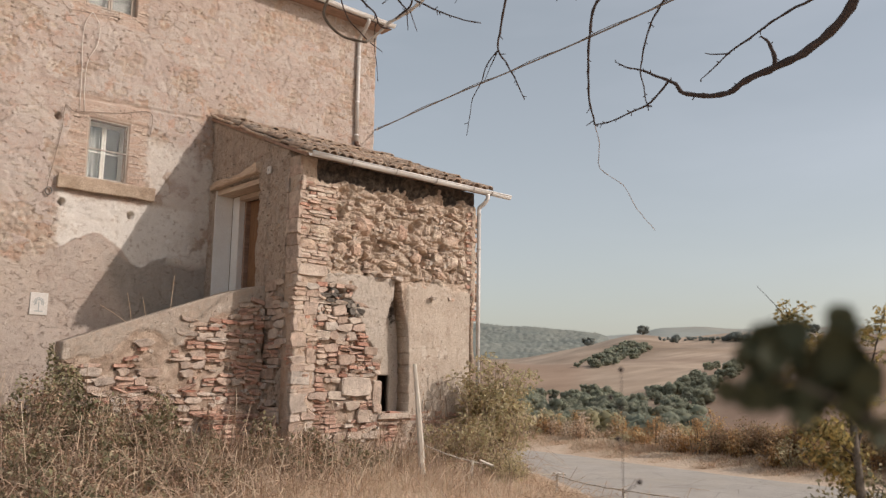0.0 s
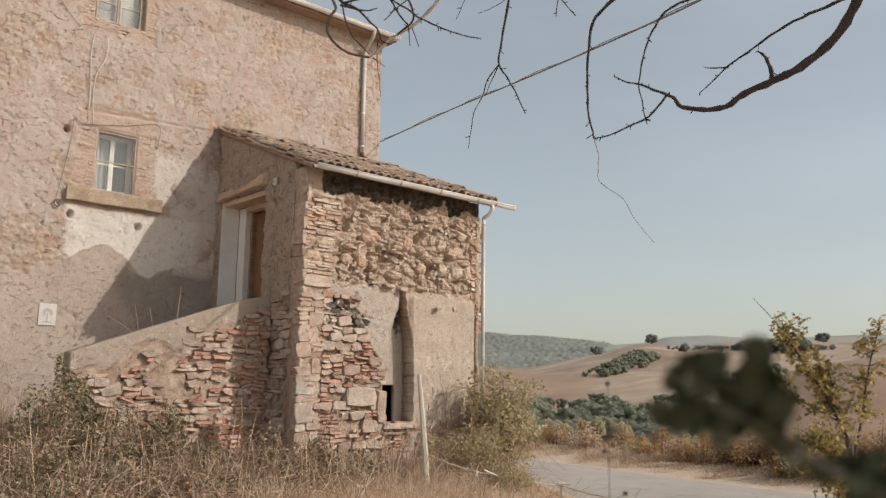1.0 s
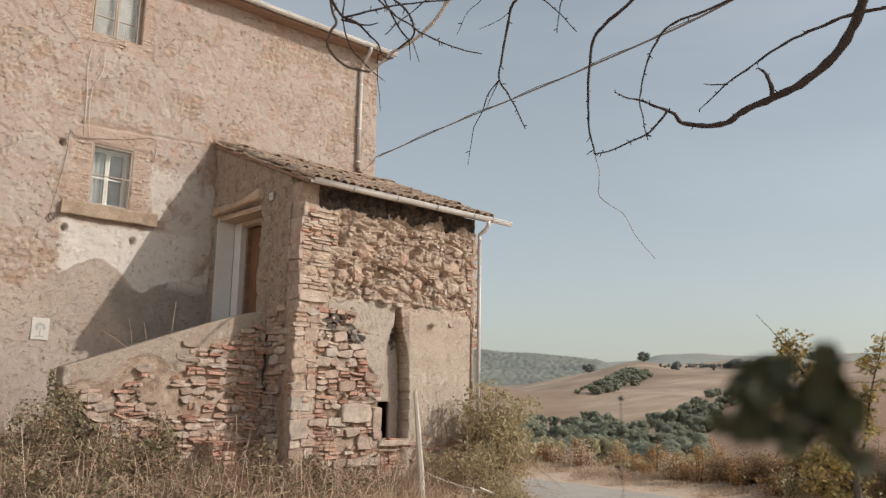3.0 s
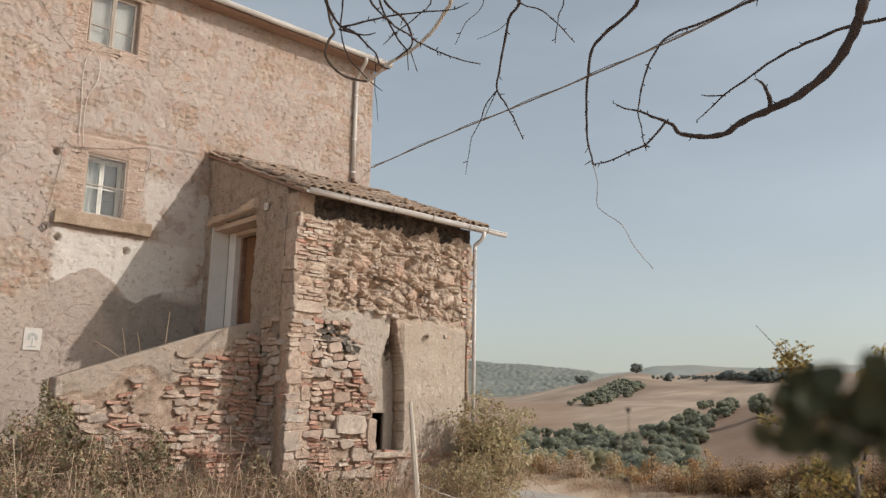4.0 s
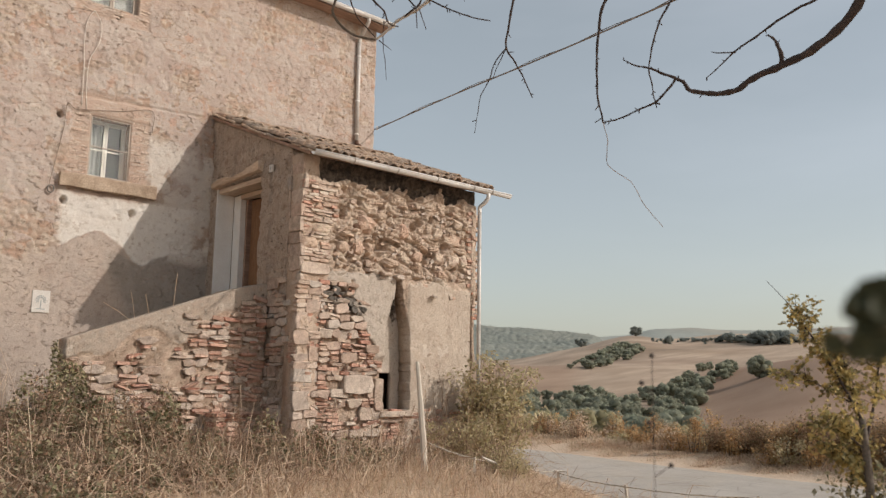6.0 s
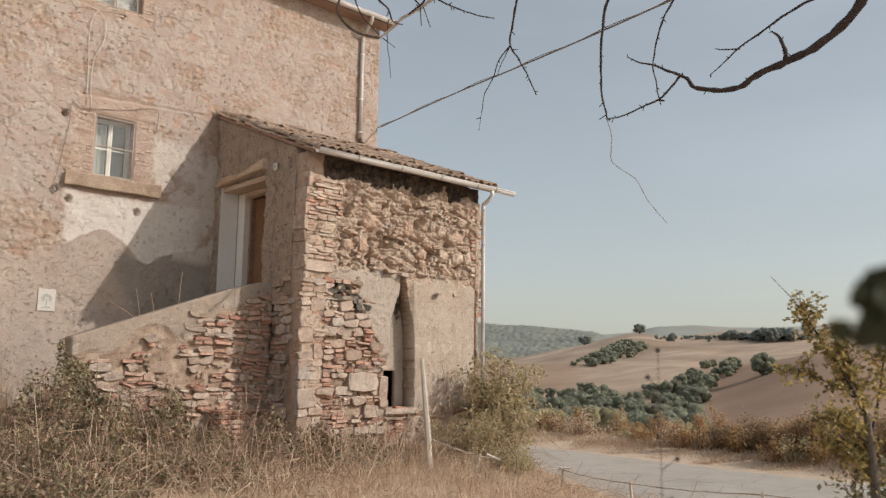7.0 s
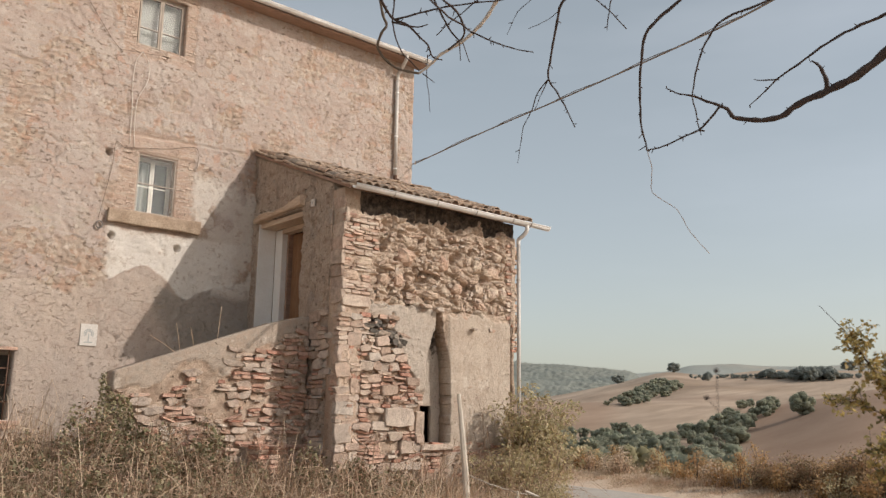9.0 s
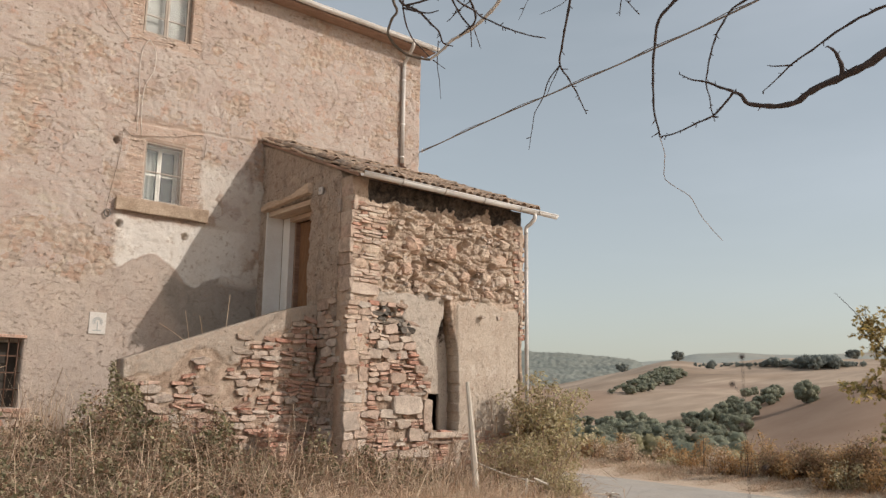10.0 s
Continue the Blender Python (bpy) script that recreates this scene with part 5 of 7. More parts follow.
def build_stair():
    xs = lines((-3.70, -0.004, 0.03))
    ts = np.linspace(0, 1, 110)

    def zed(u, v):
        return -0.5 + (parapet_top(u) + 0.5) * v

    def skim(u, v):
        z = zed(u, v)
        low = parapet_top(u) - 0.34 - 0.5 * (fbm(u * 2.2, z * 2.2, 101) - 0.42) - 0.25 * np.exp(-((u + 1.65) / 0.35) ** 2)
        return smooth(-0.03, 0.06, z - low)

    def rough(u, v):
        z = zed(u, v)
        h = -0.036 + 0.08 * (fbm(u * 4, z * 4, 102) - 0.5) + 0.03 * (fbm(u * 13, z * 13, 103) - 0.5)
        s = skim(u, v)
        flat = 0.01 + 0.04 * (fbm(u * 3, z * 3, 104) - 0.5) + 0.03 * (fbm(u * 14, z * 14, 105) - 0.5)
        h = h * (1 - s) + flat * s
        for hx, hz, a, b in ((-2.62, 1.66, 0.20, 0.06), (-2.28, 1.33, 0.12, 0.12), (-1.75, 0.9, 0.12, 0.16), (-2.1, 0.75, 0.16, 0.12)):
            h = h - 0.16 * smooth(1.1, 0.7, np.hypot((u - hx) / a, (z - hz) / b) + 0.6 * (vnoise(u * 9, z * 9, 106) - 0.5))
        return h

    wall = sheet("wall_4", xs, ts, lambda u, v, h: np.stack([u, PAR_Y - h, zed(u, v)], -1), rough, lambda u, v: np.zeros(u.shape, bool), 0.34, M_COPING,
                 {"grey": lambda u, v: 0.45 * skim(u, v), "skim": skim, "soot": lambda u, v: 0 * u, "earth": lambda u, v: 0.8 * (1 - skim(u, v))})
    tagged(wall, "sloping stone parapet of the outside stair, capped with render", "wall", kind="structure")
    stair = tagged(new("staircase"), "outside stone stair climbing to the landing", "stairs", kind="structure")
    n = 9
    for i in range(n):
        x0 = -3.35 + i * 0.27
        z = 1.10 + 0.178 * i
        part("step", box_bm(x0, x0 + 0.29, PAR_Y + 0.345, W - 0.006, z - 0.22, z, 0.012, wobble=0.006), M_STONE, stair)
        part("base", box_bm(x0 + 0.002, x0 + 0.268, PAR_Y + 0.35, W - 0.01, -0.45, z - 0.222), M_MORTAR, stair)
    part("landing", box_bm(-0.92, -0.004, PAR_Y + 0.345, W - 0.006, 2.55, 2.74, 0.012), M_STONE, stair)
    part("landing_base", box_bm(-0.90, -0.008, PAR_Y + 0.35, W - 0.01, -0.45, 2.548), M_MORTAR, stair)
    return wall


PARAPET = build_stair()

# the low ledge along the foot of the long wall
tagged(part("plinth", box_bm(-12.0, -3.72, W - 0.14, W + 0.03, -0.4, 0.86, 0.02, wobble=0.02), M_MORTAR), "low rendered ledge at the foot of the wall", "plinth", kind="structure")

# ---------------------------------------------------------------- small things on the walls
def build_plaque():
    p = tagged(new("wall_plaque"), "square white ceramic plaque with a grey tree motif", "plaque")
    y = W - 0.045
    part("tile", box_bm(-3.50, -3.185, y, W - 0.01, 2.62, 3.035, 0.006), M_CERAMIC, p)
    bm = bmesh.new()
    cx, cz = -3.343, 2.80
    for i in range(11):
        a = math.pi * (-0.15 + 1.3 * i / 10)
        for r in (0.085, 0.055):
            bmesh.ops.create_cone(bm, cap_ends=True, segments=8, radius1=0.014, radius2=0.014, depth=0.004,
                                  matrix=Matrix.Translation((cx + r * math.cos(a), y - 0.003, cz + 0.05 + r * math.sin(a))) @ Matrix.Rotation(math.pi / 2, 4, "X"))
    box_bm(cx - 0.010, cx + 0.010, y - 0.005, y - 0.001, cz - 0.11, cz + 0.05, bm=bm)
    box_bm(cx - 0.08, cx + 0.08, y - 0.005, y - 0.001, cz - 0.125, cz - 0.105, bm=bm)
    part("motif", bm, M_MOTIF, p, "grey painted tree shape")


build_plaque()


def wall_cable(name, label, points, radius, material):
    pts = smooth_line([(x, W - 0.052 - d, z) for x, z, d in points], 5)
    ob = tubes(name, [(pts, [radius] * len(pts))], material, None, 5)
    tagged(ob, label, "cable")


wall_cable("wall_cable", "dark cable drooping across the farmhouse wall", [(-4.6, 10.4, 0), (-3.98, 9.58, 0), (-3.36, 8.8, 0), (-3.1, 8.74, 0.0), (-2.4, 8.83, 0)], 0.0055, M_WALLCABLE)
wall_cable("wall_cable", "dark cable running round the window to the sill", [(-1.43, 6.5, 0), (-1.46, 6.98, 0), (-2.1, 6.83, 0), (-2.8, 6.70, 0.0), (-3.0, 6.66, 0), (-3.17, 6.74, 0), (-3.2, 6.3, 0), (-3.27, 5.8, 0), (-3.38, 5.12, 0.01), (-3.36, 5.02, 0.02)], 0.0055, M_WALLCABLE)
wall_cable("wall_cable", "pale doubled cable hanging below the upper window", [(-2.80, 8.80, 0), (-2.92, 8.55, 0), (-2.95, 8.1, 0), (-2.92, 7.6, 0), (-2.90, 6.75, 0)], 0.007, M_PALECABLE)
wall_cable("wall_cable", "pale cable loop hanging below the upper window", [(-2.80, 8.80, 0.01), (-2.65, 8.55, 0.02), (-2.66, 8.15, 0.02), (-2.82, 7.75, 0.01), (-2.84, 7.2, 0), (-2.80, 6.72, 0)], 0.007, M_PALECABLE)


def build_coil():
    c = tagged(new("cable_coil"), "small rusty coil of cable hung beside the sill", "cable coil")
    for k in range(3):
        pts = [(-3.35 + 0.06 * math.cos(a), W - 0.05 - 0.012 * k, 5.0 + 0.075 * math.sin(a)) for a in np.linspace(0, 2 * math.pi, 15)]
        tubes("loop", [(pts, [0.010] * 15)], M_CABLE, c, 5)


build_coil()


def build_overhead_line():
    hook = tagged(new("wall_bracket"), "small iron bracket with insulator at the house corner", "bracket")
    tubes("arm", [([(HOUSE_R - 0.02, W + 0.1, 7.9), (HOUSE_R + 0.09, W - 0.05, 7.93)], [0.012, 0.012])], M_IRON, hook, 6)
    bm = bmesh.new()
    bmesh.ops.create_cone(bm, cap_ends=True, segments=10, radius1=0.028, radius2=0.018, depth=0.09, matrix=Matrix.Translation((HOUSE_R + 0.09, W - 0.05, 7.95)))
    part("insulator", bm, M_CERAMIC, hook)
    run = [(4.60, 3.58, 7.93), (4.41, 0.7, 8.06), (3.73, -2.34, 7.86), (2.8, -5.4, 7.55), (1.41, -8.0, 7.01), (-0.4, -11.4, 6.6), (-2.2, -15.4, 6.6)]
    a = smooth_line(run, 8)
    b = [p + Vector((0.015 * math.sin(i * 1.1), 0, 0.022 + 0.018 * math.cos(i * 1.1))) for i, p in enumerate(a)]
    line = tagged(new("overhead_cable"), "twisted grey overhead cable running from the house corner", "cable")
    tubes("cable", [(a, [0.016] * len(a))], M_CABLE, line, 6)
    tubes("carrier_wire", [(b, [0.008] * len(b))], M_CABLE, line, 5)
    post = tubes("utility_pole", [([(-2.2, -15.5, -0.3), (-2.2, -15.5, 3.0), (-2.2, -15.45, 6.9)], [0.13, 0.12, 0.10])], M_BARK, None, 12)
    tagged(post, "dark wooden pole that carries the overhead cable", "pole")


build_overhead_line()


# ---------------------------------------------------------------- fence
def lump_rag(x, y, z):
    """A crumpled strip of cloth."""
    bm = bmesh.new()
    bmesh.ops.create_grid(bm, x_segments=14, y_segments=5, size=0.5)
    for v in bm.verts:
        k = noise.noise_vector(v.co * 5.0)
        v.co = Vector((v.co.x * 0.30, v.co.y * 0.10 + 0.03 * k.y, 0.05 * k.z - 0.10 * v.co.x ** 2))
    bmesh.ops.solidify(bm, geom=bm.faces[:], thickness=0.004)
    bmesh.ops.rotate(bm, cent=(0, 0, 0), matrix=Matrix.Rotation(radians(-43), 3, "Z"), verts=bm.verts)
    bmesh.ops.translate(bm, vec=(x, y, z), verts=bm.verts)
    return part("rag", bm, M_CERAMIC)


def build_fence():
    pole = tagged(new("fence_pole"), "tall bleached wooden pole leaning before the stone wall", "fence post", "fence posts")
    pts = [(1.50, -1.93, -0.32), (1.485, -1.88, 0.4), (1.46, -1.82, 1.05), (1.43, -1.74, 1.80)]
    tubes("shaft", [(pts, [0.062, 0.058, 0.05, 0.036])], M_POST, pole, 7, smoothed=False)
    tops = []
    for x, y, zt, lean in ((2.15, -2.51, 0.16, 0.05), (4.28, -2.66, -0.21, 0.04), (2.97, -5.07, -0.11, -0.12), (2.17, -7.68, 0.08, 0.06), (1.64, -8.94, 0.22, 0.02)):
        z0 = float(terrain(x, y)) - 0.1
        stake = tagged(new("fence_stake"), "short pale wooden fence stake with barbed wire", "fence post", "fence posts")
        tubes("shaft", [([(x - lean, y, z0), (x - lean * 0.4, y, (z0 + zt) / 2), (x, y + 0.01, zt)], [0.030, 0.028, 0.022])], M_POST, stake, 6, smoothed=False)
        tops.append(Vector((x, y, zt - 0.03)))
    wire = tagged(new("barbed_wire"), "sagging rusty barbed wire between the stakes", "wire")
    pts = [Vector((1.46, -1.84, 0.45))] + tops
    for dz in (0.0, -0.02):
        run = []
        for a, b in zip(pts, pts[1:]):
            run += [a.lerp(b, s / 8) + Vector((0, 0, -0.03 * math.sin(math.pi * s / 8) + 0.006 * math.sin(s * 3 + dz * 90) + dz * 0.3)) for s in range(8)]
        run.append(pts[-1])
        tubes("strand", [(run, [0.007] * len(run))], M_POST, wire, 4)
    runs = []
    for a, b in zip(pts, pts[1:]):
        m = int((b - a).length / 0.13)
        for i in range(1, m):
            c = a.lerp(b, i / m) + Vector((0, 0, -0.03 * math.sin(math.pi * i / m)))
            d = Vector((RNG.normal(), RNG.normal(), RNG.normal())).normalized() * 0.024
            runs.append(([c - d, c + d], [0.004, 0.002]))
    tagged(tubes("barbs", runs, M_CABLE, wire, 4), kind="stuff")
    rag = lump_rag(4.28, -2.66, -0.20)
    tagged(rag, "scrap of white rag caught on the barbed wire", "rag")
    plank = part("broken_plank", box_bm(-0.14, 0.14, -0.03, 0.03, -0.012, 0.012, 0.004, wobble=0.01), M_POST)
    plank.matrix_basis = pose(2.25, -2.75, 0.12, 20, 22, -30)
    tagged(plank, "broken bleached plank lying in the weeds", "plank")


build_fence()

# ---------------------------------------------------------------- plants
def leaf_arrays(P, size, up=0.3, rng=RNG, slim=0.5, spread=0.35, out=None):
    """Diamond leaves, slightly folded, at the points P."""
    n = len(P)
    d = rng.normal(size=(n, 3))
    d[:, 2] = d[:, 2] * 0.8
    d /= np.linalg.norm(d, axis=1, keepdims=True)
    nrm = rng.normal(size=(n, 3)) + np.array([0, 0, up * 3])
    if out is not None:                                  # leaves that face outwards from the crown
        nrm = rng.normal(size=(n, 3)) * 0.35 + out
        d = np.cross(nrm, d)
        d /= np.linalg.norm(d, axis=1, keepdims=True) + 1e-9
    side = np.cross(d, nrm)
    side /= np.linalg.norm(side, axis=1, keepdims=True) + 1e-9
    nn = np.cross(side, d)
    s = (size * rng.uniform(1 - spread, 1 + spread, n))[:, None]
    a = P - d * s * 0.5
    b = P + d * s * 0.5 - nn * s * 0.10
    l = P + side * s * slim * 0.5 + nn * s * 0.10 - d * s * 0.06
    r = P - side * s * slim * 0.5 + nn * s * 0.10 - d * s * 0.06
    V = np.stack([a, r, b, l], 1).reshape(-1, 3)
    F = np.arange(4 * n).reshape(n, 4)
    return V, F


def leaves(name, P, size, material, parent=None, label="", **kw):
    V, F = leaf_arrays(np.asarray(P, float), size, **kw)
    return tagged(under(new(name, fast_mesh(name, V, F, material)), parent), label)


def blades(P, h, w, lean=0.35, rng=RNG):
    """Grass blades in two bent pieces, rooted at P, h tall."""
    n = len(P)
    a = rng.uniform(0, 2 * math.pi, n)
    out = np.stack([np.cos(a), np.sin(a), 0 * a], 1)
    side = np.stack([-np.sin(a), np.cos(a), 0 * a], 1)
    b = rng.uniform(0, 2 * math.pi, n)
    side = side * np.cos(b)[:, None] + out * np.sin(b)[:, None]
    h, w = np.broadcast_to(h, n)[:, None], np.broadcast_to(w, n)[:, None]
    k = (np.abs(rng.normal(0, lean, n)))[:, None]
    mid = P + np.array([0, 0, 0.55]) * h + out * h * k * 0.35
    tip = P + np.array([0, 0, 1.0]) * h * (1 - 0.25 * k) + out * h * k
    V = np.stack([P - side * w, P + side * w, mid - side * w * 0.8, mid + side * w * 0.8, tip - side * w * 0.15, tip + side * w * 0.15], 1).reshape(-1, 3)
    i = np.arange(n)[:, None] * 6
    F = np.concatenate([i + np.array([[0, 1, 3, 2]]), i + np.array([[2, 3, 5, 4]])])
    return V, F


def rooted(x, y):
    return np.stack([x, y, terrain(x, y) - 0.02], 1)


def in_house(x, y):
    return (y > W - 0.1) | ((x > -3.75) & (y > PAR_Y - 0.06)) | ((x > -0.1) & (x < SHED_R + 0.05) & (y > -0.08))


def stuff(name, chunks, material, label, category):
    V, F, o = [], [], 0
    for v, f in chunks:
        V.append(v)
        F.append(f + o)
        o += len(v)
    ob = new(name, fast_mesh(name, np.concatenate(V), np.concatenate(F), material))
    return tagged(ob, label, category, kind="stuff")


def build_grass():
    g = np.random.default_rng(31)
    n = 90000
    x, y = g.uniform(-9.5, 7.0, n), g.uniform(-9.5, 3.6, n)
    keep = ~in_house(x, y) & (vnoise(x * 1.4, y * 1.4, 5) + 0.25 > g.uniform(0, 1, n)) & (x - road_mid(y) < road_near(y) - 0.1) & (np.hypot(x + 8.5, y + 13) > 5.0)
    x, y = x[keep], y[keep]
    tall = 0.08 + 0.24 * vnoise(x * 0.8, y * 0.8, 6) + 0.12 * smooth(-2.5, 0.5, y)
    tall = tall * (1 - 0.45 * smooth(1.5, 4.0, x))
    low = blades(rooted(x, y), tall * g.uniform(0.5, 1.35, len(x)), 0.0055, 0.85, g)
    n = 9000
    x, y = g.uniform(-8.5, 3.2, n), g.uniform(-5.0, 0.9, n)
    keep = ~in_house(x, y) & (vnoise(x * 1.1 + 7, y * 1.1, 7) > 0.42) & (g.uniform(0, 1, n) < 0.45 + 0.55 * smooth(-2.0, 0.5, x))
    x, y = x[keep], y[keep]
    high = blades(rooted(x, y), g.uniform(0.35, 0.8, len(x)) * (0.55 + 0.45 * smooth(-4.0, -0.5, y)), 0.005, 0.65, g)
    x, y = g.uniform(-4.75, -4.0, 260), g.uniform(2.5, 3.4, 260)                  # a tall dry tuft against the house
    tuft = blades(rooted(x, y), g.uniform(0.7, 1.75, 260), 0.006, 0.45, g)
    # a tangle of fallen and arching dry stems
    n = 15000
    x, y = g.uniform(-9.0, 4.5, n), g.uniform(-6.0, 1.2, n)
    keep = ~in_house(x, y) & (vnoise(x * 0.9 + 3, y * 0.9, 12) + 0.35 * smooth(-3.5, 0.0, y) + 0.1 > g.uniform(0.1, 1.0, n))
    x, y = x[keep], y[keep]
    n = len(x)
    a, length = g.uniform(0, 2 * math.pi, n), g.uniform(0.25, 0.85, n)
    lift = np.abs(g.normal(0.45, 0.4, n)) * (0.5 + 0.8 * smooth(-4.0, 0.0, y))
    root = rooted(x, y) + np.stack([0 * x, 0 * x, g.uniform(0, 0.4, n) * smooth(-4.5, 0.0, y)], 1)
    way = np.stack([np.cos(a), np.sin(a), 0 * a], 1) * length[:, None]
    side = np.stack([-np.sin(a), np.cos(a), g.normal(0, 0.6, n)], 1) * 0.0042
    mid = root + way * 0.5 + np.stack([0 * a, 0 * a, lift * length], 1) + g.normal(size=(n, 3)) * 0.03
    tip = root + way + np.stack([0 * a, 0 * a, lift * length * g.uniform(0.4, 1.5, n)], 1)
    keep = ~in_house(tip[:, 0], tip[:, 1])
    V = np.stack([root - side, root + side, mid - side, mid + side, tip - side * 0.4, tip + side * 0.4], 1)[keep].reshape(-1, 3)
    i = np.arange(int(keep.sum()))[:, None] * 6
    tangle = (V, np.concatenate([i + np.array([[0, 1, 3, 2]]), i + np.array([[2, 3, 5, 4]])]))
    stuff("dry_stems", [tangle], M_DRYSTEM, "tangle of fallen dry brown stems", "weeds")
    stuff("dry_grass", [low, high, tuft], M_STRAW, "dry straw coloured grass covering the yard", "grass")
    # verge beyond the road
    n = 46000
    y = g.uniform(-12, 10, n)
    s = np.abs(g.normal(0, 1.1, n))
    x = ROAD_R + 0.15 + s + road_mid(y)
    far = blades(rooted(x, y), (0.05 + 0.16 * vnoise(x * 0.7, y * 0.7, 8)) * g.uniform(0.4, 1.2, n) * (0.4 + 1.6 * smooth(0.6, 1.8, s)), 0.011, 1.3, g)
    stuff("verge_grass", [far], M_STRAW, "tall dry grass on the far road verge", "grass")
    x = road_near(y[:5000]) - 0.1 - np.abs(g.normal(0, 0.5, 5000)) + road_mid(y[:5000])
    stuff("verge_grass", [blades(rooted(x, y[:5000]), g.uniform(0.06, 0.22, 5000), 0.006, 0.6, g)], M_STRAW, "short dry grass along the near road edge", "grass")


build_grass()


def mound(cx, cy, rx, ry, top, n, rng, base=None):
    """Points in an uneven low mound, more of them near its skin."""
    a = rng.uniform(0, 2 * math.pi, n)
    q = np.sqrt(rng.uniform(0, 1, n))
    x, y = cx + rx * q * np.cos(a), cy + ry * q * np.sin(a)
    z0 = terrain(x, y) if base is None else base
    h = top * (1 - q ** 2.2) * (0.55 + 0.75 * vnoise(x * 2.3, y * 2.3 + x, 9))
    z = z0 + h * rng.uniform(0.12, 1.0, n) ** 0.6
    return np.stack([x, y, z], 1)


def clumped(P, rng, size, per):
    """Leaf points round twig ends."""
    k = rng.normal(size=(len(P), per, 3)) * size
    return (P[:, None, :] + k).reshape(-1, 3)


def build_brambles():
    g = np.random.default_rng(37)
    green, dry, stems = [], [], []
    spots = [(-6.6, 1.9, 1.5, 1.2, 0.7), (-5.2, 1.3, 1.1, 1.1, 0.9), (-2.15, 0.6, 0.5, 0.4, 1.5), (-3.0, 0.5, 0.7, 0.5, 1.6), (-1.25, 0.55, 0.4, 0.35, 1.1), (-4.1, 0.5, 0.8, 0.8, 1.55), (-3.3, 0.2, 0.75, 0.7, 1.3), (-2.5, 0.05, 0.7, 0.7, 1.2), (-1.7, 0.1, 0.6, 0.6, 0.95),
             (-4.9, -0.7, 1.2, 1.0, 0.75), (-3.4, -0.9, 1.1, 0.9, 0.65), (-2.2, -1.1, 0.9, 0.8, 0.6), (-0.75, -0.25, 0.5, 0.5, 1.15), (-0.35, -0.9, 0.6, 0.5, 0.7),
             (0.7, -0.75, 0.7, 0.5, 0.55), (1.7, -0.6, 0.6, 0.45, 0.5), (-6.2, 0.2, 1.3, 1.2, 0.8), (-7.3, 2.6, 1.2, 1.0, 0.5),
             (-6.3, -1.6, 1.2, 1.0, 0.6), (-5.6, -2.9, 1.0, 0.9, 0.45), (-4.6, -2.2, 0.9, 0.8, 0.45), (-6.6, -3.4, 0.9, 0.9, 0.4), (-3.5, 0.55, 0.6, 0.4, 1.25), (0.15, -0.45, 0.5, 0.35, 0.7)]
    for cx, cy, rx, ry, top in spots:
        P = mound(cx, cy, rx, ry, top, int(560 * rx * ry * top) + 150, g)
        P = P[~in_house(P[:, 0], P[:, 1])]
        pick = g.random(len(P))
        green.append(clumped(P[pick < 0.34], g, 0.06, 9))
        dry.append(clumped(P[pick >= 0.38], g, 0.06, 9))
        root = P.copy()
        root[:, :2] += g.normal(size=(len(P), 2)) * 0.12
        root[:, 2] = terrain(root[:, 0], root[:, 1]) - 0.03
        mid = (P + root) / 2 + g.normal(size=P.shape) * 0.06
        stems.append((root, mid, P))
    for pts, name, m, size, label in ((green, "bramble", M_GREENLEAF, 0.082, "tangled green bramble against the stair wall"), (dry, "dry_weeds", M_DRYLEAF, 0.058, "dry brown weeds among the brambles")):
        P = np.concatenate(pts)
        P = P[~in_house(P[:, 0], P[:, 1] + 0.02)]
        stuff(name, [leaf_arrays(P, size, 0.7, g, 0.55)], m, label, "weeds")
    V, F, o = [], [], 0
    for root, mid, top in stems:
        n = len(root)
        side = np.cross(top - root, g.normal(size=(n, 3)))
        side /= np.linalg.norm(side, axis=1, keepdims=True) + 1e-9
        w = 0.0045
        v = np.stack([root - side * w, root + side * w, mid - side * w, mid + side * w, top - side * w * 0.4, top + side * w * 0.4], 1).reshape(-1, 3)
        i = np.arange(n)[:, None] * 6 + o
        F += [i + np.array([[0, 1, 3, 2]]), i + np.array([[2, 3, 5, 4]])]
        V.append(v)
        o += len(v)
    ob = new("weed_stems", fast_mesh("weed_stems", np.concatenate(V), np.concatenate(F), M_STRAW))
    tagged(ob, "dry stems of weeds and brambles", "weeds", kind="stuff")
    # ivy on the end of the parapet
    n = 5200
    u, z = g.uniform(-3.95, -2.2, n), g.uniform(0.3, 2.05, n)
    keep = (vnoise(u * 2.2, z * 2.2, 14) + smooth(-2.9, -3.7, u) * 0.5 - smooth(1.2, 2.0, z) * 0.25 - smooth(-3.2, -2.7, u) * 0.35) > 0.54
    P = np.stack([u, PAR_Y - 0.05 - np.abs(g.normal(0, 0.06, n)), z], 1)[keep]
    stuff("ivy", [leaf_arrays(P, 0.055, 0.1, g, 0.7)], M_GREENLEAF, "thin ivy climbing the end of the parapet", "ivy")


build_brambles()


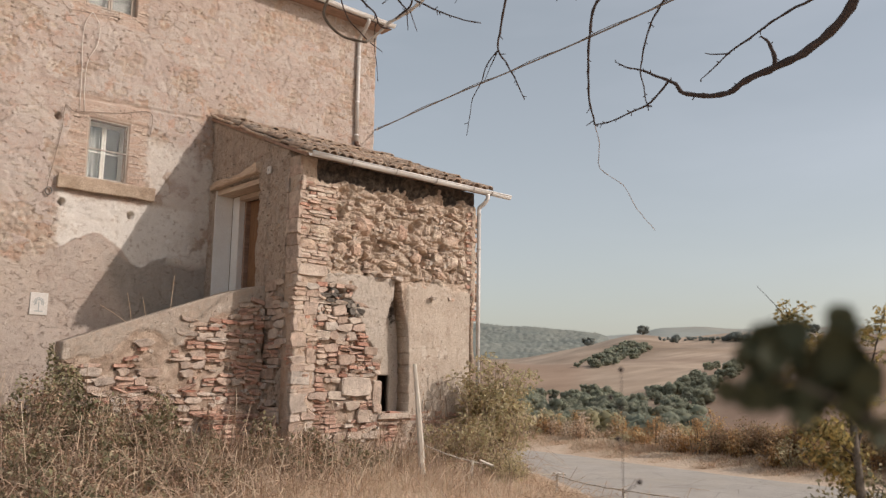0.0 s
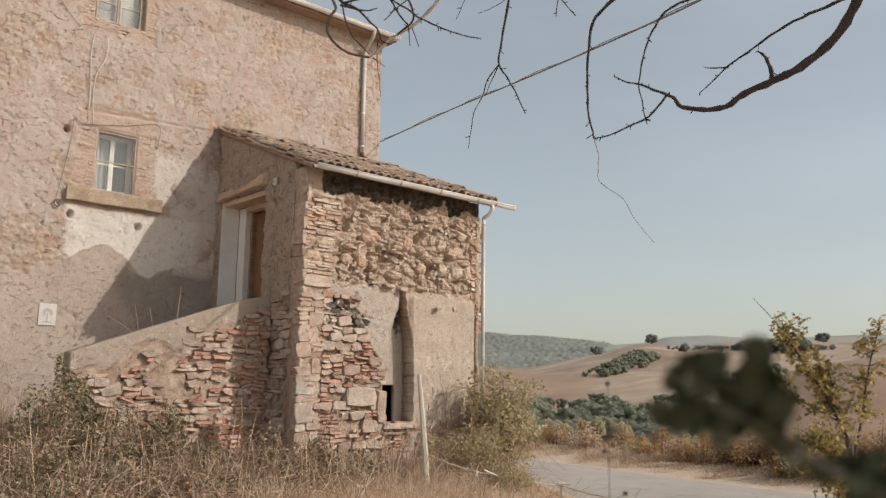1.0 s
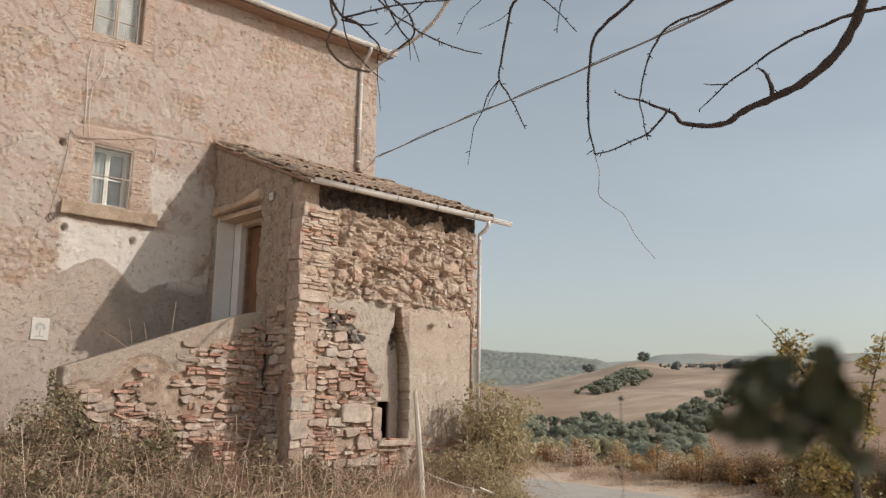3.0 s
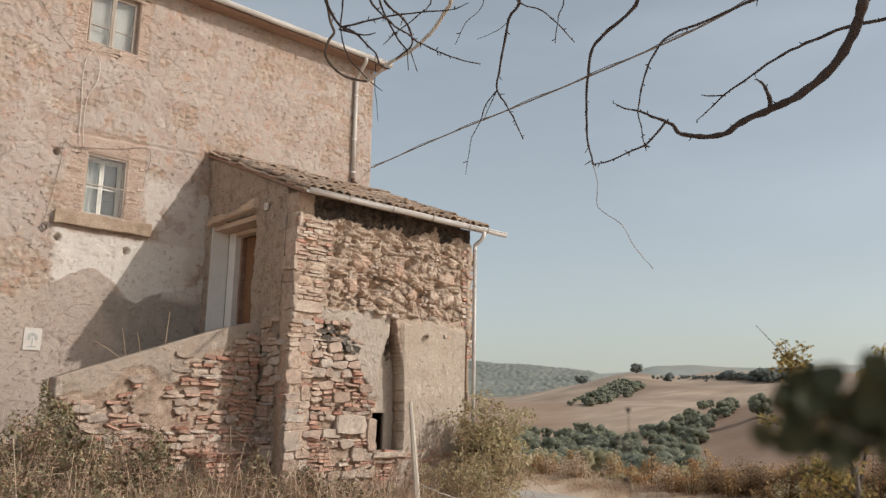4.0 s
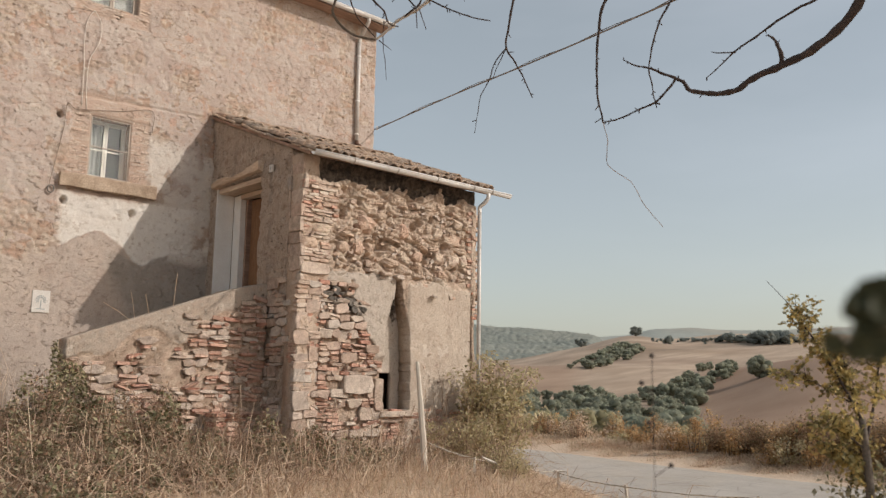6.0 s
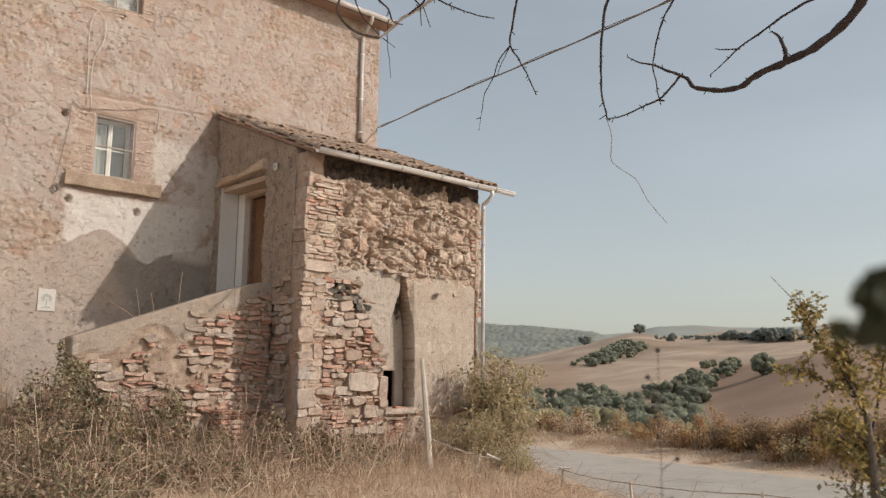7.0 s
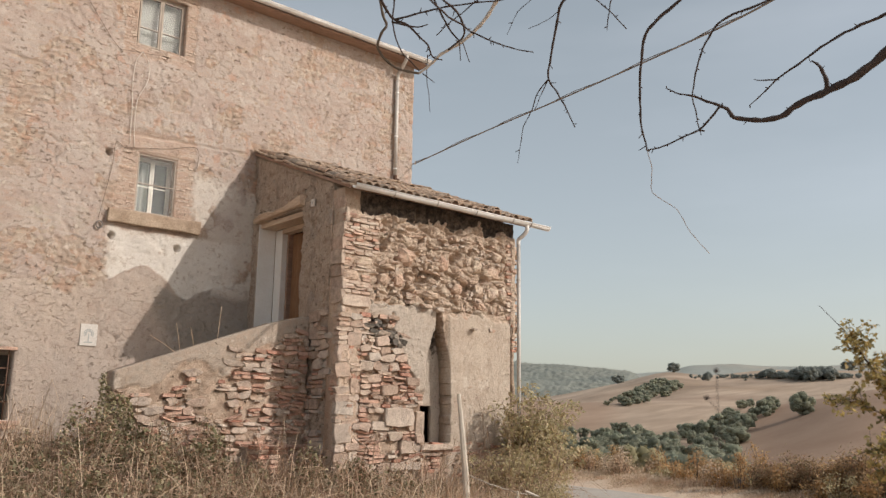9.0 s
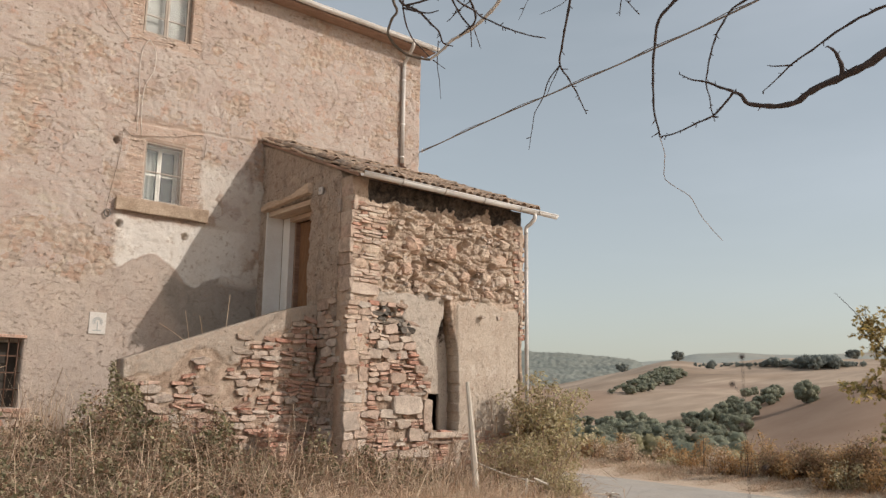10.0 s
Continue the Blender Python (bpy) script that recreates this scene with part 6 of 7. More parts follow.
def build_shrub(name, label, base, height, reach, count, leaf, material, seed, bark=M_BARK, stems=14, per=16, skew=(0, 0), slim=0.5, bare=0.25, puff=0.06):
    """A many-stemmed shrub: stems that fork, leaves round the shoots."""
    g = np.random.default_rng(seed)
    bx, by, bz = base
    shrub = tagged(new(name), label, "shrub")
    runs, tips = [], []
    for i in range(stems):
        a = g.uniform(0, 2 * math.pi)
        q = g.uniform(0.15, 1.0)
        top = Vector((bx + skew[0] + reach * q * math.cos(a), by + skew[1] + reach * q * math.sin(a), bz + height * g.uniform(0.55, 1.0) * (1 - 0.45 * q * q)))
        root = Vector((bx + 0.12 * math.cos(a), by + 0.12 * math.sin(a), bz - 0.08))
        mid = root.lerp(top, 0.5) + Vector((g.normal(0, 0.08), g.normal(0, 0.08), 0.12 * height))
        line = smooth_line([root, mid, top], 5)
        runs.append((line, [(0.016 if bark is M_BARK else 0.0045 if bark is M_TWIG else 0.008) * (1 - 0.8 * k / (len(line) - 1)) * (height / 2) + 0.002 for k in range(len(line))]))
        for k in range(int(count / stems)):
            t = g.uniform(bare, 1.0)
            p = line[min(int(t * (len(line) - 1)), len(line) - 1)]
            d = Vector((g.normal(), g.normal(), g.normal(0.35, 0.8))).normalized() * reach * g.uniform(0.08, 0.5) * (1.15 - 0.6 * t)
            e = p + d
            e.z = max(e.z, bz + 0.05)
            tips.append(e)
            if k % 3 == 0:
                runs.append(([p, p.lerp(e, 0.5) + Vector((0, 0, 0.02)), e], [0.004, 0.003, 0.0015]))
    tagged(tubes("branchwork", runs, bark, shrub, 5), kind="stuff")
    P = clumped(np.array([tuple(t) for t in tips]), g, puff, per)
    P[:, 2] = np.maximum(P[:, 2], bz + 0.03)
    V, F = leaf_arrays(P, leaf, 0.75, g, slim)
    under(new("foliage", fast_mesh("foliage", V, F, material)), shrub)
    return shrub


build_shrub("shrub", "olive green shrub with dry twigs before the downpipe", (4.35, -0.95, float(terrain(4.35, -0.95))), 2.7, 1.2, 700, 0.098, M_SHRUBLEAF, 51, stems=36, per=8, bark=M_PALETWIG)
build_shrub("shrub", "half dry olive shrub at the foot of the wall", (2.75, -1.75, float(terrain(2.75, -1.75))), 1.4, 0.85, 240, 0.075, M_SHRUBLEAF, 52, stems=20, per=8, bark=M_PALETWIG)
build_shrub("shrub", "low olive tan shrub at the edge of the yard", (2.7, -2.7, float(terrain(2.7, -2.7))), 0.7, 0.6, 160, 0.05, M_SHRUBLEAF, 53, stems=16, per=16)

def build_sapling():
    """A young tree by the fence: a thin grey trunk, arching boughs, sparse yellowing leaves."""
    g = np.random.default_rng(54)
    tree = tagged(new("sapling"), "sapling with yellowing autumn leaves beside the fence", "tree")
    base = float(terrain(-1.54, -10.42)) - 0.1
    trunk = smooth_line([(-1.52, -10.44, base), (-1.54, -10.42, 0.5), (-1.55, -10.41, 0.95), (-1.56, -10.39, 1.30)], 4)
    tubes("trunk", [(trunk, [0.042 - 0.016 * i / (len(trunk) - 1) for i in range(len(trunk))])], M_BARK, tree, 9)
    boughs = [([(-1.56, -10.39, 1.28), (-1.60, -10.27, 1.56), (-1.65, -10.13, 1.84), (-1.70, -10.02, 2.05), (-1.72, -9.98, 2.19)], 0.017, 0.3),
              ([(-1.70, -10.02, 2.05), (-1.74, -9.92, 2.22), (-1.81, -9.78, 2.41)], 0.004, 0.9),
              ([(-1.58, -10.32, 1.42), (-1.68, -10.07, 1.57), (-1.79, -9.82, 1.62)], 0.009, 0.2),
              ([(-1.55, -10.41, 1.12), (-1.33, -10.42, 1.48), (-1.31, -10.47, 1.80), (-1.28, -10.57, 2.17)], 0.016, 0.3),
              ([(-1.55, -10.41, 1.05), (-1.74, -10.29, 1.20), (-1.84, -10.12, 1.26)], 0.009, 0.2),
              ([(-1.56, -10.38, 1.25), (-1.42, -10.20, 1.60), (-1.44, -10.12, 1.92)], 0.012, 0.3),
              ([(-1.55, -10.40, 0.95), (-1.38, -10.24, 1.15), (-1.30, -10.02, 1.30)], 0.010, 0.2),
              ([(-1.55, -10.41, 0.75), (-1.45, -10.28, 0.92), (-1.40, -10.12, 1.02)], 0.008, 0.1),
              ([(-1.55, -10.41, 0.85), (-1.62, -10.24, 0.98), (-1.60, -10.05, 1.08)], 0.008, 0.2),
              ([(-1.56, -10.39, 1.20), (-1.50, -10.30, 1.50), (-1.55, -10.26, 1.80)], 0.010, 0.2)]
    points = []
    for line, r, bare in boughs:
        line = smooth_line(line, 6)
        runs = [(line, [0.7 * r * (1 - 0.8 * i / (len(line) - 1)) + 0.0015 for i in range(len(line))])]
        n = len(line)
        for k in range(int(bare * n), n):
            p = line[k]
            for _ in range(3 if r > 0.005 else 0):
                reach = g.uniform(0.05, 0.20)
                e = p + Vector((g.normal(), g.normal(), g.normal(0.3, 0.7))).normalized() * reach
                runs.append(([p, p.lerp(e, 0.5) + Vector((0, 0, 0.012)), e], [0.0028, 0.002, 0.0012]))
                points += [tuple(p.lerp(e, t) + Vector(g.normal(size=3)) * 0.018) for t in g.uniform(0.2, 1.15, 11)]
            points += [tuple(p + Vector(g.normal(size=3)) * 0.02) for _ in range(1 if r > 0.005 else int(g.random() < 0.25))]
        tubes("bough", runs, M_TWIG, tree, 5)
    V, F = leaf_arrays(np.array(points), 0.046, 0.75, g, 0.66)
    under(new("foliage", fast_mesh("foliage", V, F, M_YELLOWLEAF)), tree)


build_sapling()
build_shrub("shrub", "low dull green bush beside the fence", (-1.15, -10.62, float(terrain(-1.15, -10.62))), 1.5, 0.6, 420, 0.05, M_GREENLEAF, 55, stems=14, per=9, bark=M_TWIG, slim=0.62, puff=0.09)


def build_verge_bushes():
    g = np.random.default_rng(61)
    kinds = [(M_RUSTLEAF, "upright rust brown weed on the far verge"), (M_SHRUBLEAF, "dull green shrub on the far verge"), (M_STRAW, "straw coloured dry weed on the far verge")]
    for i in range(100):
        y = -9.5 + i * 0.24 + g.normal(0, 0.2)
        x = ROAD_R + 1.5 + g.uniform(0, 2.2) + float(road_mid(y))
        m, label = kinds[int(g.choice(3, p=(0.42, 0.08, 0.50)))]
        h = g.uniform(0.4, 1.15) * (1.35 if m is M_RUSTLEAF else 1.0)
        if y < -1.5:
            x -= g.uniform(0.4, 1.0)
        build_shrub("verge_shrub", label, (x, y, float(terrain(x, y))), h, 0.26 if m is M_RUSTLEAF else 0.42, 84, 0.08, m, 100 + i, stems=8, per=7, bare=0.1, puff=0.07)


build_verge_bushes()


def build_thicket():
    """The brown and olive thicket along the verge, higher towards the camera."""
    g = np.random.default_rng(67)
    for i in range(22):
        y = -9.8 + i * 0.42 + g.normal(0, 0.12)
        x = ROAD_R + 1.7 + g.uniform(0, 2.0) + float(road_mid(y))
        h = (2.15 - 0.062 * i) * g.uniform(0.75, 1.15)
        build_shrub("verge_shrub", "tangled brown and olive bush on the far verge", (x, y, float(terrain(x, y))), h, 0.8, 230, 0.075, M_THICKET if i % 4 else M_RUSTLEAF, 180 + i, stems=14, per=12, bare=0.05, puff=0.11, bark=M_TWIG)


build_thicket()

# ---------------------------------------------------------------- bare tree over the view
def build_bare_tree():
    tree = tagged(new("bare_tree"), "leafless tree whose thin dark twigs hang into view", "tree")
    limb_r = smooth_line([(4.4, -17.2, 4.6), (3.0, -15.4, 6.9), (0.8, -12.6, 7.3), (-0.6, -11.1, 6.5), (-0.75, -10.48, 5.50)], 5)
    limb_l = smooth_line([(4.4, -17.2, 4.6), (2.4, -14.6, 7.9), (0.2, -11.9, 8.4), (-1.7, -9.2, 8.0), (-2.8, -7.4, 7.6), (-3.7, -5.9, 7.2)], 6)
    tubes("trunk", [([(4.7, -17.5, -0.4), (4.6, -17.4, 1.5), (4.5, -17.3, 3.2), (4.4, -17.2, 4.8)], [0.24, 0.19, 0.17, 0.13])], M_BARK, tree, 12)

    spurs = np.random.default_rng(77)

    def branch(name, points, r0, r1, material=M_TWIG, lead=None):
        pts = [Vector(p) for p in points]
        if lead is not None:
            near = min(lead, key=lambda q: (q - pts[0]).length)
            pts = [near, near.lerp(pts[0], 0.55) + Vector((0.0, 0.0, 0.18))] + pts
        line = smooth_line(pts, 4)
        n = len(line)
        line = [p + noise.noise_vector(p * 9) * 0.010 * min(1, i / 6) for i, p in enumerate(line)]
        rad = [(r0 + (r1 - r0) * i / (n - 1)) * (1 + 0.14 * math.sin(i * 2.3)) for i in range(n)]
        runs = [(line, rad)]
        if material is M_TWIG and n > 12:                    # short spurs and buds
            for i in range(8 if lead else 3, n - 1):
                for _ in range(int(spurs.poisson(0.5 if r0 > 0.012 else 0.2))):
                    way = (line[i + 1] - line[i]).normalized()
                    side = Vector(spurs.normal(size=3)).cross(way).normalized()
                    p = line[i].lerp(line[i + 1], spurs.random())
                    reach = spurs.uniform(0.02, 0.055) * (1.7 if spurs.random() < 0.12 else 1.0)
                    tip = p + (side + way * 0.5).normalized() * reach
                    runs.append(([p, p.lerp(tip, 0.6), tip], [0.006, 0.005, 0.004]))
        tubes(name, runs, material, tree, 7)
        return line

    branch("limb", limb_r, 0.085, 0.052)
    branch("limb", limb_l, 0.09, 0.03)
    branch("branch", [(-0.75, -10.48, 5.50), (-0.66, -10.33, 5.24), (-0.63, -10.10, 4.97), (-0.67, -9.78, 4.765), (-0.74, -9.53, 4.67), (-0.83, -9.26, 4.575), (-0.87, -9.09, 4.48), (-0.97, -8.88, 4.48), (-1.08, -8.72, 4.52), (-1.15, -8.67, 4.61), (-1.19, -8.62, 4.65)], 0.052, 0.015)
    branch("twig", [(-0.74, -9.53, 4.67), (-0.78, -9.54, 4.80), (-0.84, -9.50, 4.92), (-0.88, -9.46, 4.97)], 0.028, 0.007)
    branch("twig", [(-1.19, -8.62, 4.65), (-1.29, -8.49, 4.72), (-1.37, -8.41, 4.77), (-1.46, -8.30, 4.80), (-1.54, -8.21, 4.86)], 0.016, 0.005)
    branch("twig", [(-1.19, -8.62, 4.65), (-1.20, -8.53, 4.55), (-1.25, -8.39, 4.43), (-1.32, -8.23, 4.36), (-1.41, -8.07, 4.29), (-1.50, -7.92, 4.26)], 0.013, 0.007)
    branch("branch", [(0.31, -10.50, 5.76), (0.17, -9.99, 5.71), (0.09, -9.67, 5.64), (0.00, -9.36, 5.54), (-0.07, -9.03, 5.37), (-0.14, -8.72, 5.20), (-0.17, -8.56, 5.07), (-0.21, -8.42, 4.96)], 0.026, 0.005, lead=limb_r)
    branch("twig", [(-0.13, -8.75, 5.2), (-0.22, -8.59, 5.21), (-0.27, -8.52, 5.23)], 0.010, 0.004)
    branch("twig", [(-1.34, -9.89, 5.57), (-1.39, -9.72, 5.53), (-1.53, -9.30, 5.41), (-1.66, -9.01, 5.33), (-1.69, -8.86, 5.22), (-1.68, -8.72, 5.03), (-1.64, -8.61, 4.80), (-1.60, -8.56, 4.65), (-1.53, -8.55, 4.46), (-1.46, -8.55, 4.28)], 0.017, 0.005, lead=limb_r)
    branch("twig", [(-1.90, -8.82, 5.77), (-1.95, -8.45, 5.45), (-1.98, -8.29, 5.31), (-1.95, -8.21, 5.13), (-1.86, -8.11, 4.82), (-1.78, -8.05, 4.55), (-1.70, -8.03, 4.32), (-1.65, -8.03, 4.20)], 0.022, 0.008, lead=limb_l)
    branch("twig", [(-1.65, -8.03, 4.20), (-1.59, -8.04, 4.01), (-1.53, -8.00, 3.77), (-1.37, -8.17, 3.59), (-1.25, -8.25, 3.35), (-1.12, -8.38, 3.13)], 0.004, 0.003, M_PALETWIG)
    branch("twig", [(-2.10, -7.41, 6.19), (-2.09, -7.24, 5.95), (-2.02, -7.09, 5.64), (-1.98, -6.99, 5.42), (-1.94, -6.93, 5.24), (-1.83, -6.96, 5.10), (-1.71, -7.00, 4.92), (-1.60, -7.02, 4.72)], 0.02, 0.006, lead=limb_l)
    branch("twig", [(-1.94, -6.93, 5.24), (-1.98, -6.80, 5.10), (-1.98, -6.71, 4.92), (-2.00, -6.60, 4.74), (-1.98, -6.51, 4.49), (-1.96, -6.46, 4.34)], 0.008, 0.003)
    branch("twig", [(-1.94, -6.93, 5.24), (-1.95, -6.84, 5.10), (-1.96, -6.73, 4.92)], 0.007, 0.003)
    branch("twig", [(-2.42, -7.58, 6.00), (-2.15, -7.77, 5.84), (-1.98, -7.86, 5.70), (-1.82, -7.94, 5.53)], 0.010, 0.005, lead=limb_l)
    branch("twig", [(-2.06, -7.99, 5.98), (-2.02, -7.88, 5.78), (-1.95, -7.78, 5.53)], 0.009, 0.005, lead=limb_l)
    branch("branch", [(-2.51, -6.75, 6.31), (-2.49, -6.61, 6.09), (-2.53, -6.46, 5.92), (-2.60, -6.31, 5.77), (-2.70, -6.15, 5.66), (-2.79, -6.03, 5.58), (-2.85, -5.92, 5.47), (-2.93, -5.81, 5.37)], 0.028, 0.014, M_BARELIMB, limb_l)
    branch("twig", [(-2.93, -5.81, 5.37), (-3.06, -5.72, 5.39), (-3.21, -5.64, 5.44), (-3.35, -5.60, 5.56), (-3.40, -5.61, 5.65), (-3.40, -5.68, 5.77), (-3.37, -5.74, 5.85), (-3.44, -5.75, 5.95), (-3.55, -5.81, 6.16), (-3.56, -5.84, 6.23)], 0.014, 0.017, M_BARK)
    branch("twig", [(-3.68, -5.97, 6.13), (-3.53, -5.94, 5.91), (-3.43, -5.96, 5.82), (-3.32, -6.02, 5.79), (-3.18, -6.06, 5.69), (-3.05, -6.10, 5.59), (-2.98, -6.10, 5.47), (-2.88, -6.16, 5.44)], 0.020, 0.007, lead=limb_l)
    branch("twig", [(-3.43, -5.96, 5.82), (-3.27, -6.11, 5.88), (-3.05, -6.33, 5.96), (-2.74, -6.64, 6.02), (-2.56, -6.82, 6.04), (-2.45, -6.97, 6.11)], 0.013, 0.005)
    branch("twig", [(-3.45, -5.93, 5.80), (-3.23, -6.07, 5.76), (-3.12, -6.17, 5.79)], 0.011, 0.006)
    branch("twig", [(-3.74, -6.81, 5.78), (-3.48, -6.87, 5.55), (-3.32, -6.95, 5.45), (-3.21, -7.00, 5.38), (-3.03, -7.11, 5.30), (-2.86, -7.23, 5.23), (-2.68, -7.38, 5.19)], 0.013, 0.006, lead=limb_l)
    branch("twig", [(-3.30, -6.48, 6.06), (-3.04, -6.56, 5.84), (-2.92, -6.56, 5.69), (-2.90, -6.51, 5.58), (-2.98, -6.37, 5.46)], 0.015, 0.010, lead=limb_l)
    branch("twig", [(-3.33, -6.46, 6.05), (-3.13, -6.44, 5.78), (-3.02, -6.45, 5.65), (-2.92, -6.48, 5.56)], 0.013, 0.009, lead=limb_l)
    branch("twig", [(-3.37, -5.87, 6.27), (-3.28, -5.73, 5.94), (-3.15, -5.68, 5.69), (-2.98, -5.71, 5.52), (-2.88, -5.74, 5.44)], 0.012, 0.006, lead=limb_l)
    branch("twig", [(-2.91, -6.48, 5.55), (-2.84, -6.43, 5.35)], 0.007, 0.004)
    branch("twig", [(-2.88, -6.50, 5.54), (-2.76, -6.49, 5.34)], 0.006, 0.004)
    branch("twig", [(-2.91, -5.93, 5.57), (-2.85, -5.85, 5.35), (-2.72, -5.77, 4.96)], 0.006, 0.003)
    branch("twig", [(-2.90, -5.83, 5.37), (-2.76, -5.89, 5.28)], 0.007, 0.003)
    branch("twig", [(-2.61, -7.37, 5.99), (-2.66, -7.14, 5.74), (-2.67, -6.99, 5.53)], 0.006, 0.003, lead=limb_l)
    branch("twig", [(-2.08, -7.23, 5.93), (-2.14, -7.11, 5.84), (-2.26, -6.92, 5.75)], 0.005, 0.003)
    branch("twig", [(-3.01, -6.98, 5.99), (-3.07, -6.79, 5.78), (-3.18, -6.59, 5.62), (-3.24, -6.47, 5.51)], 0.009, 0.005, lead=limb_l)


build_bare_tree()


# ---------------------------------------------------------------- plants close to the camera
def broad_leaf(centre, size, turn):
    """A broad, rounded, slightly cupped leaf with a notch at the stalk."""
    bm = bmesh.new()
    rim = []
    for k in range(22):
        a = 2 * math.pi * k / 22
        r = 0.5 * (1 + 0.05 * math.cos(5 * a)) * (1 - 0.30 * math.exp(-((a - math.pi) / 0.35) ** 2))
        rim.append(bm.verts.new((r * math.cos(a), 0.92 * r * math.sin(a), 0.25 * r * r)))
    c = bm.verts.new((0, 0, -0.02))
    for k in range(22):
        bm.faces.new((c, rim[k], rim[(k + 1) % 22]))
    bmesh.ops.transform(bm, matrix=Matrix.Translation(centre) @ turn @ Matrix.Scale(size, 4), verts=bm.verts)
    ret = bmesh.ops.extrude_face_region(bm, geom=bm.faces[:])
    for v in [e for e in ret["geom"] if isinstance(e, bmesh.types.BMVert)]:
        v.co += Vector((0.0005, 0.0005, -0.0006))
    return bm


def build_near_spray():
    g = np.random.default_rng(71)
    spray = tagged(new("leafy_shoot"), "arching shoot with broad dark green leaves", "shoot")
    stem = smooth_line([(-7.02, -13.45, -0.15), (-6.98, -13.2, 0.7), (-7.08, -13.0, 1.21), (-7.30, -12.82, 1.505), (-7.36, -12.72, 1.575), (-7.40, -12.65, 1.625), (-7.44, -12.58, 1.665)], 5)
    tubes("stem", [(stem, [0.007 * (1 - 0.75 * i / len(stem)) for i in range(len(stem))])], M_BARK, spray, 6)
    # clusters of leaves along the shoot: (along it, aside, height, how many, leaf size)
    tip, root = Vector((-7.427, -12.578, 0)), Vector((-7.262, -12.865, 0))
    for along, high, count, size in ((0.02, 1.690, 5, 0.042), (0.0, 1.664, 4, 0.040), (0.215, 1.686, 4, 0.040), (0.23, 1.660, 4, 0.042), (-0.12, 1.628, 4, 0.034), (0.08, 1.618, 5, 0.036), (0.19, 1.622, 4, 0.034),
                                     (0.24, 1.620, 4, 0.036), (0.28, 1.585, 4, 0.034), (0.54, 1.550, 5, 0.042), (0.62, 1.530, 5, 0.045), (0.55, 1.510, 4, 0.042), (0.75, 1.540, 5, 0.048),
                                     (0.80, 1.510, 5, 0.048), (0.92, 1.535, 5, 0.050), (0.98, 1.490, 5, 0.050), (0.70, 1.495, 4, 0.045)):
        for _ in range(count + 3):
            p = tip.lerp(root, along) + Vector((g.normal(0, 0.015), g.normal(0, 0.015), high + 0.016 + g.normal(0, 0.015)))
            face = Vector((-8.5 - p.x, -13.0 - p.y, g.normal(0, 0.4))).normalized()
            face = (face + Vector((g.normal(0, 0.5), g.normal(0, 0.5), g.normal(0, 0.5)))).normalized()
            turn = face.to_track_quat("Z", "Y").to_matrix().to_4x4() @ Matrix.Rotation(g.uniform(0, 6.28), 4, "Z")
            part("leaf", broad_leaf(p, size * g.uniform(0.8, 1.15), turn), M_DARKLEAF, spray)
    return spray


build_near_spray()


def build_stalks():
    g = np.random.default_rng(73)
    for x, y, top, lean in ((-5.60, -11.12, 1.68, (0.02, 0.05)), (-5.45, -11.38, 0.98, (0.05, 0.0)), (-5.30, -11.45, 1.05, (-0.06, 0.04)), (-5.2, -11.6, 0.95, (0.08, 0.02)), (-5.0, -11.85, 0.9, (0.0, 0.06)), (-4.85, -11.75, 0.97, (0.04, -0.04))):
        stalk = tagged(new("dry_stalk"), "thin dark dry stalk with seed heads", "weed", "dry stalks")
        z0 = float(terrain(x, y)) - 0.03
        line = smooth_line([(x, y, z0), (x + lean[0], y + lean[1], (z0 + top) / 2), (x + 1.6 * lean[0], y + 1.3 * lean[1], top)], 6)
        runs = [(line, [0.0014] * len(line))]
        heads = [line[-1]]
        for k in range(4):
            p = line[len(line) - 2 - k]
            e = p + Vector((g.normal(0, 0.035), g.normal(0, 0.035), 0.05))
            runs.append(([p, e], [0.0018, 0.0014]))
            heads.append(e)
        tubes("stem", runs, M_TWIG, stalk, 5)
        for p in heads:
            bm = bmesh.new()
            bmesh.ops.create_icosphere(bm, subdivisions=2, radius=0.010)
            for v in bm.verts:
                v.co *= 1 + 0.45 * noise.noise(v.co * 260)
            bmesh.ops.translate(bm, vec=p, verts=bm.verts)
            part("seed_head", bm, M_TWIG, stalk)
    for x, dx, h in ((-1.86, 0.02, 0.62), (-2.55, -0.12, 0.5), (-2.62, -0.5, 0.28), (-2.3, -0.1, 0.35)):        # dry stems on the parapet
        z0 = float(parapet_top(x)) - 0.03
        stalk = tagged(new("dry_stalk"), "pale dry grass stalk growing on the parapet", "weed", "dry stalks")
        line = smooth_line([(x, PAR_Y + 0.12, z0), (x + dx * 0.5, PAR_Y + 0.1, z0 + h * 0.55), (x + dx, PAR_Y + 0.08, z0 + h)], 5)
        tubes("stem", [(line, [0.006] * len(line))], M_STRAW, stalk, 4)


build_stalks()

# ---------------------------------------------------------------- distant trees
def unit_ball(level):
    bm = bmesh.new()
    bmesh.ops.create_icosphere(bm, subdivisions=level, radius=1.0)
    V = np.array([tuple(v.co) for v in bm.verts])
    F = np.array([[v.index for v in f.verts] for f in bm.faces])
    bm.free()
    return V, F


BALL = {k: unit_ball(k) for k in (2, 3)}


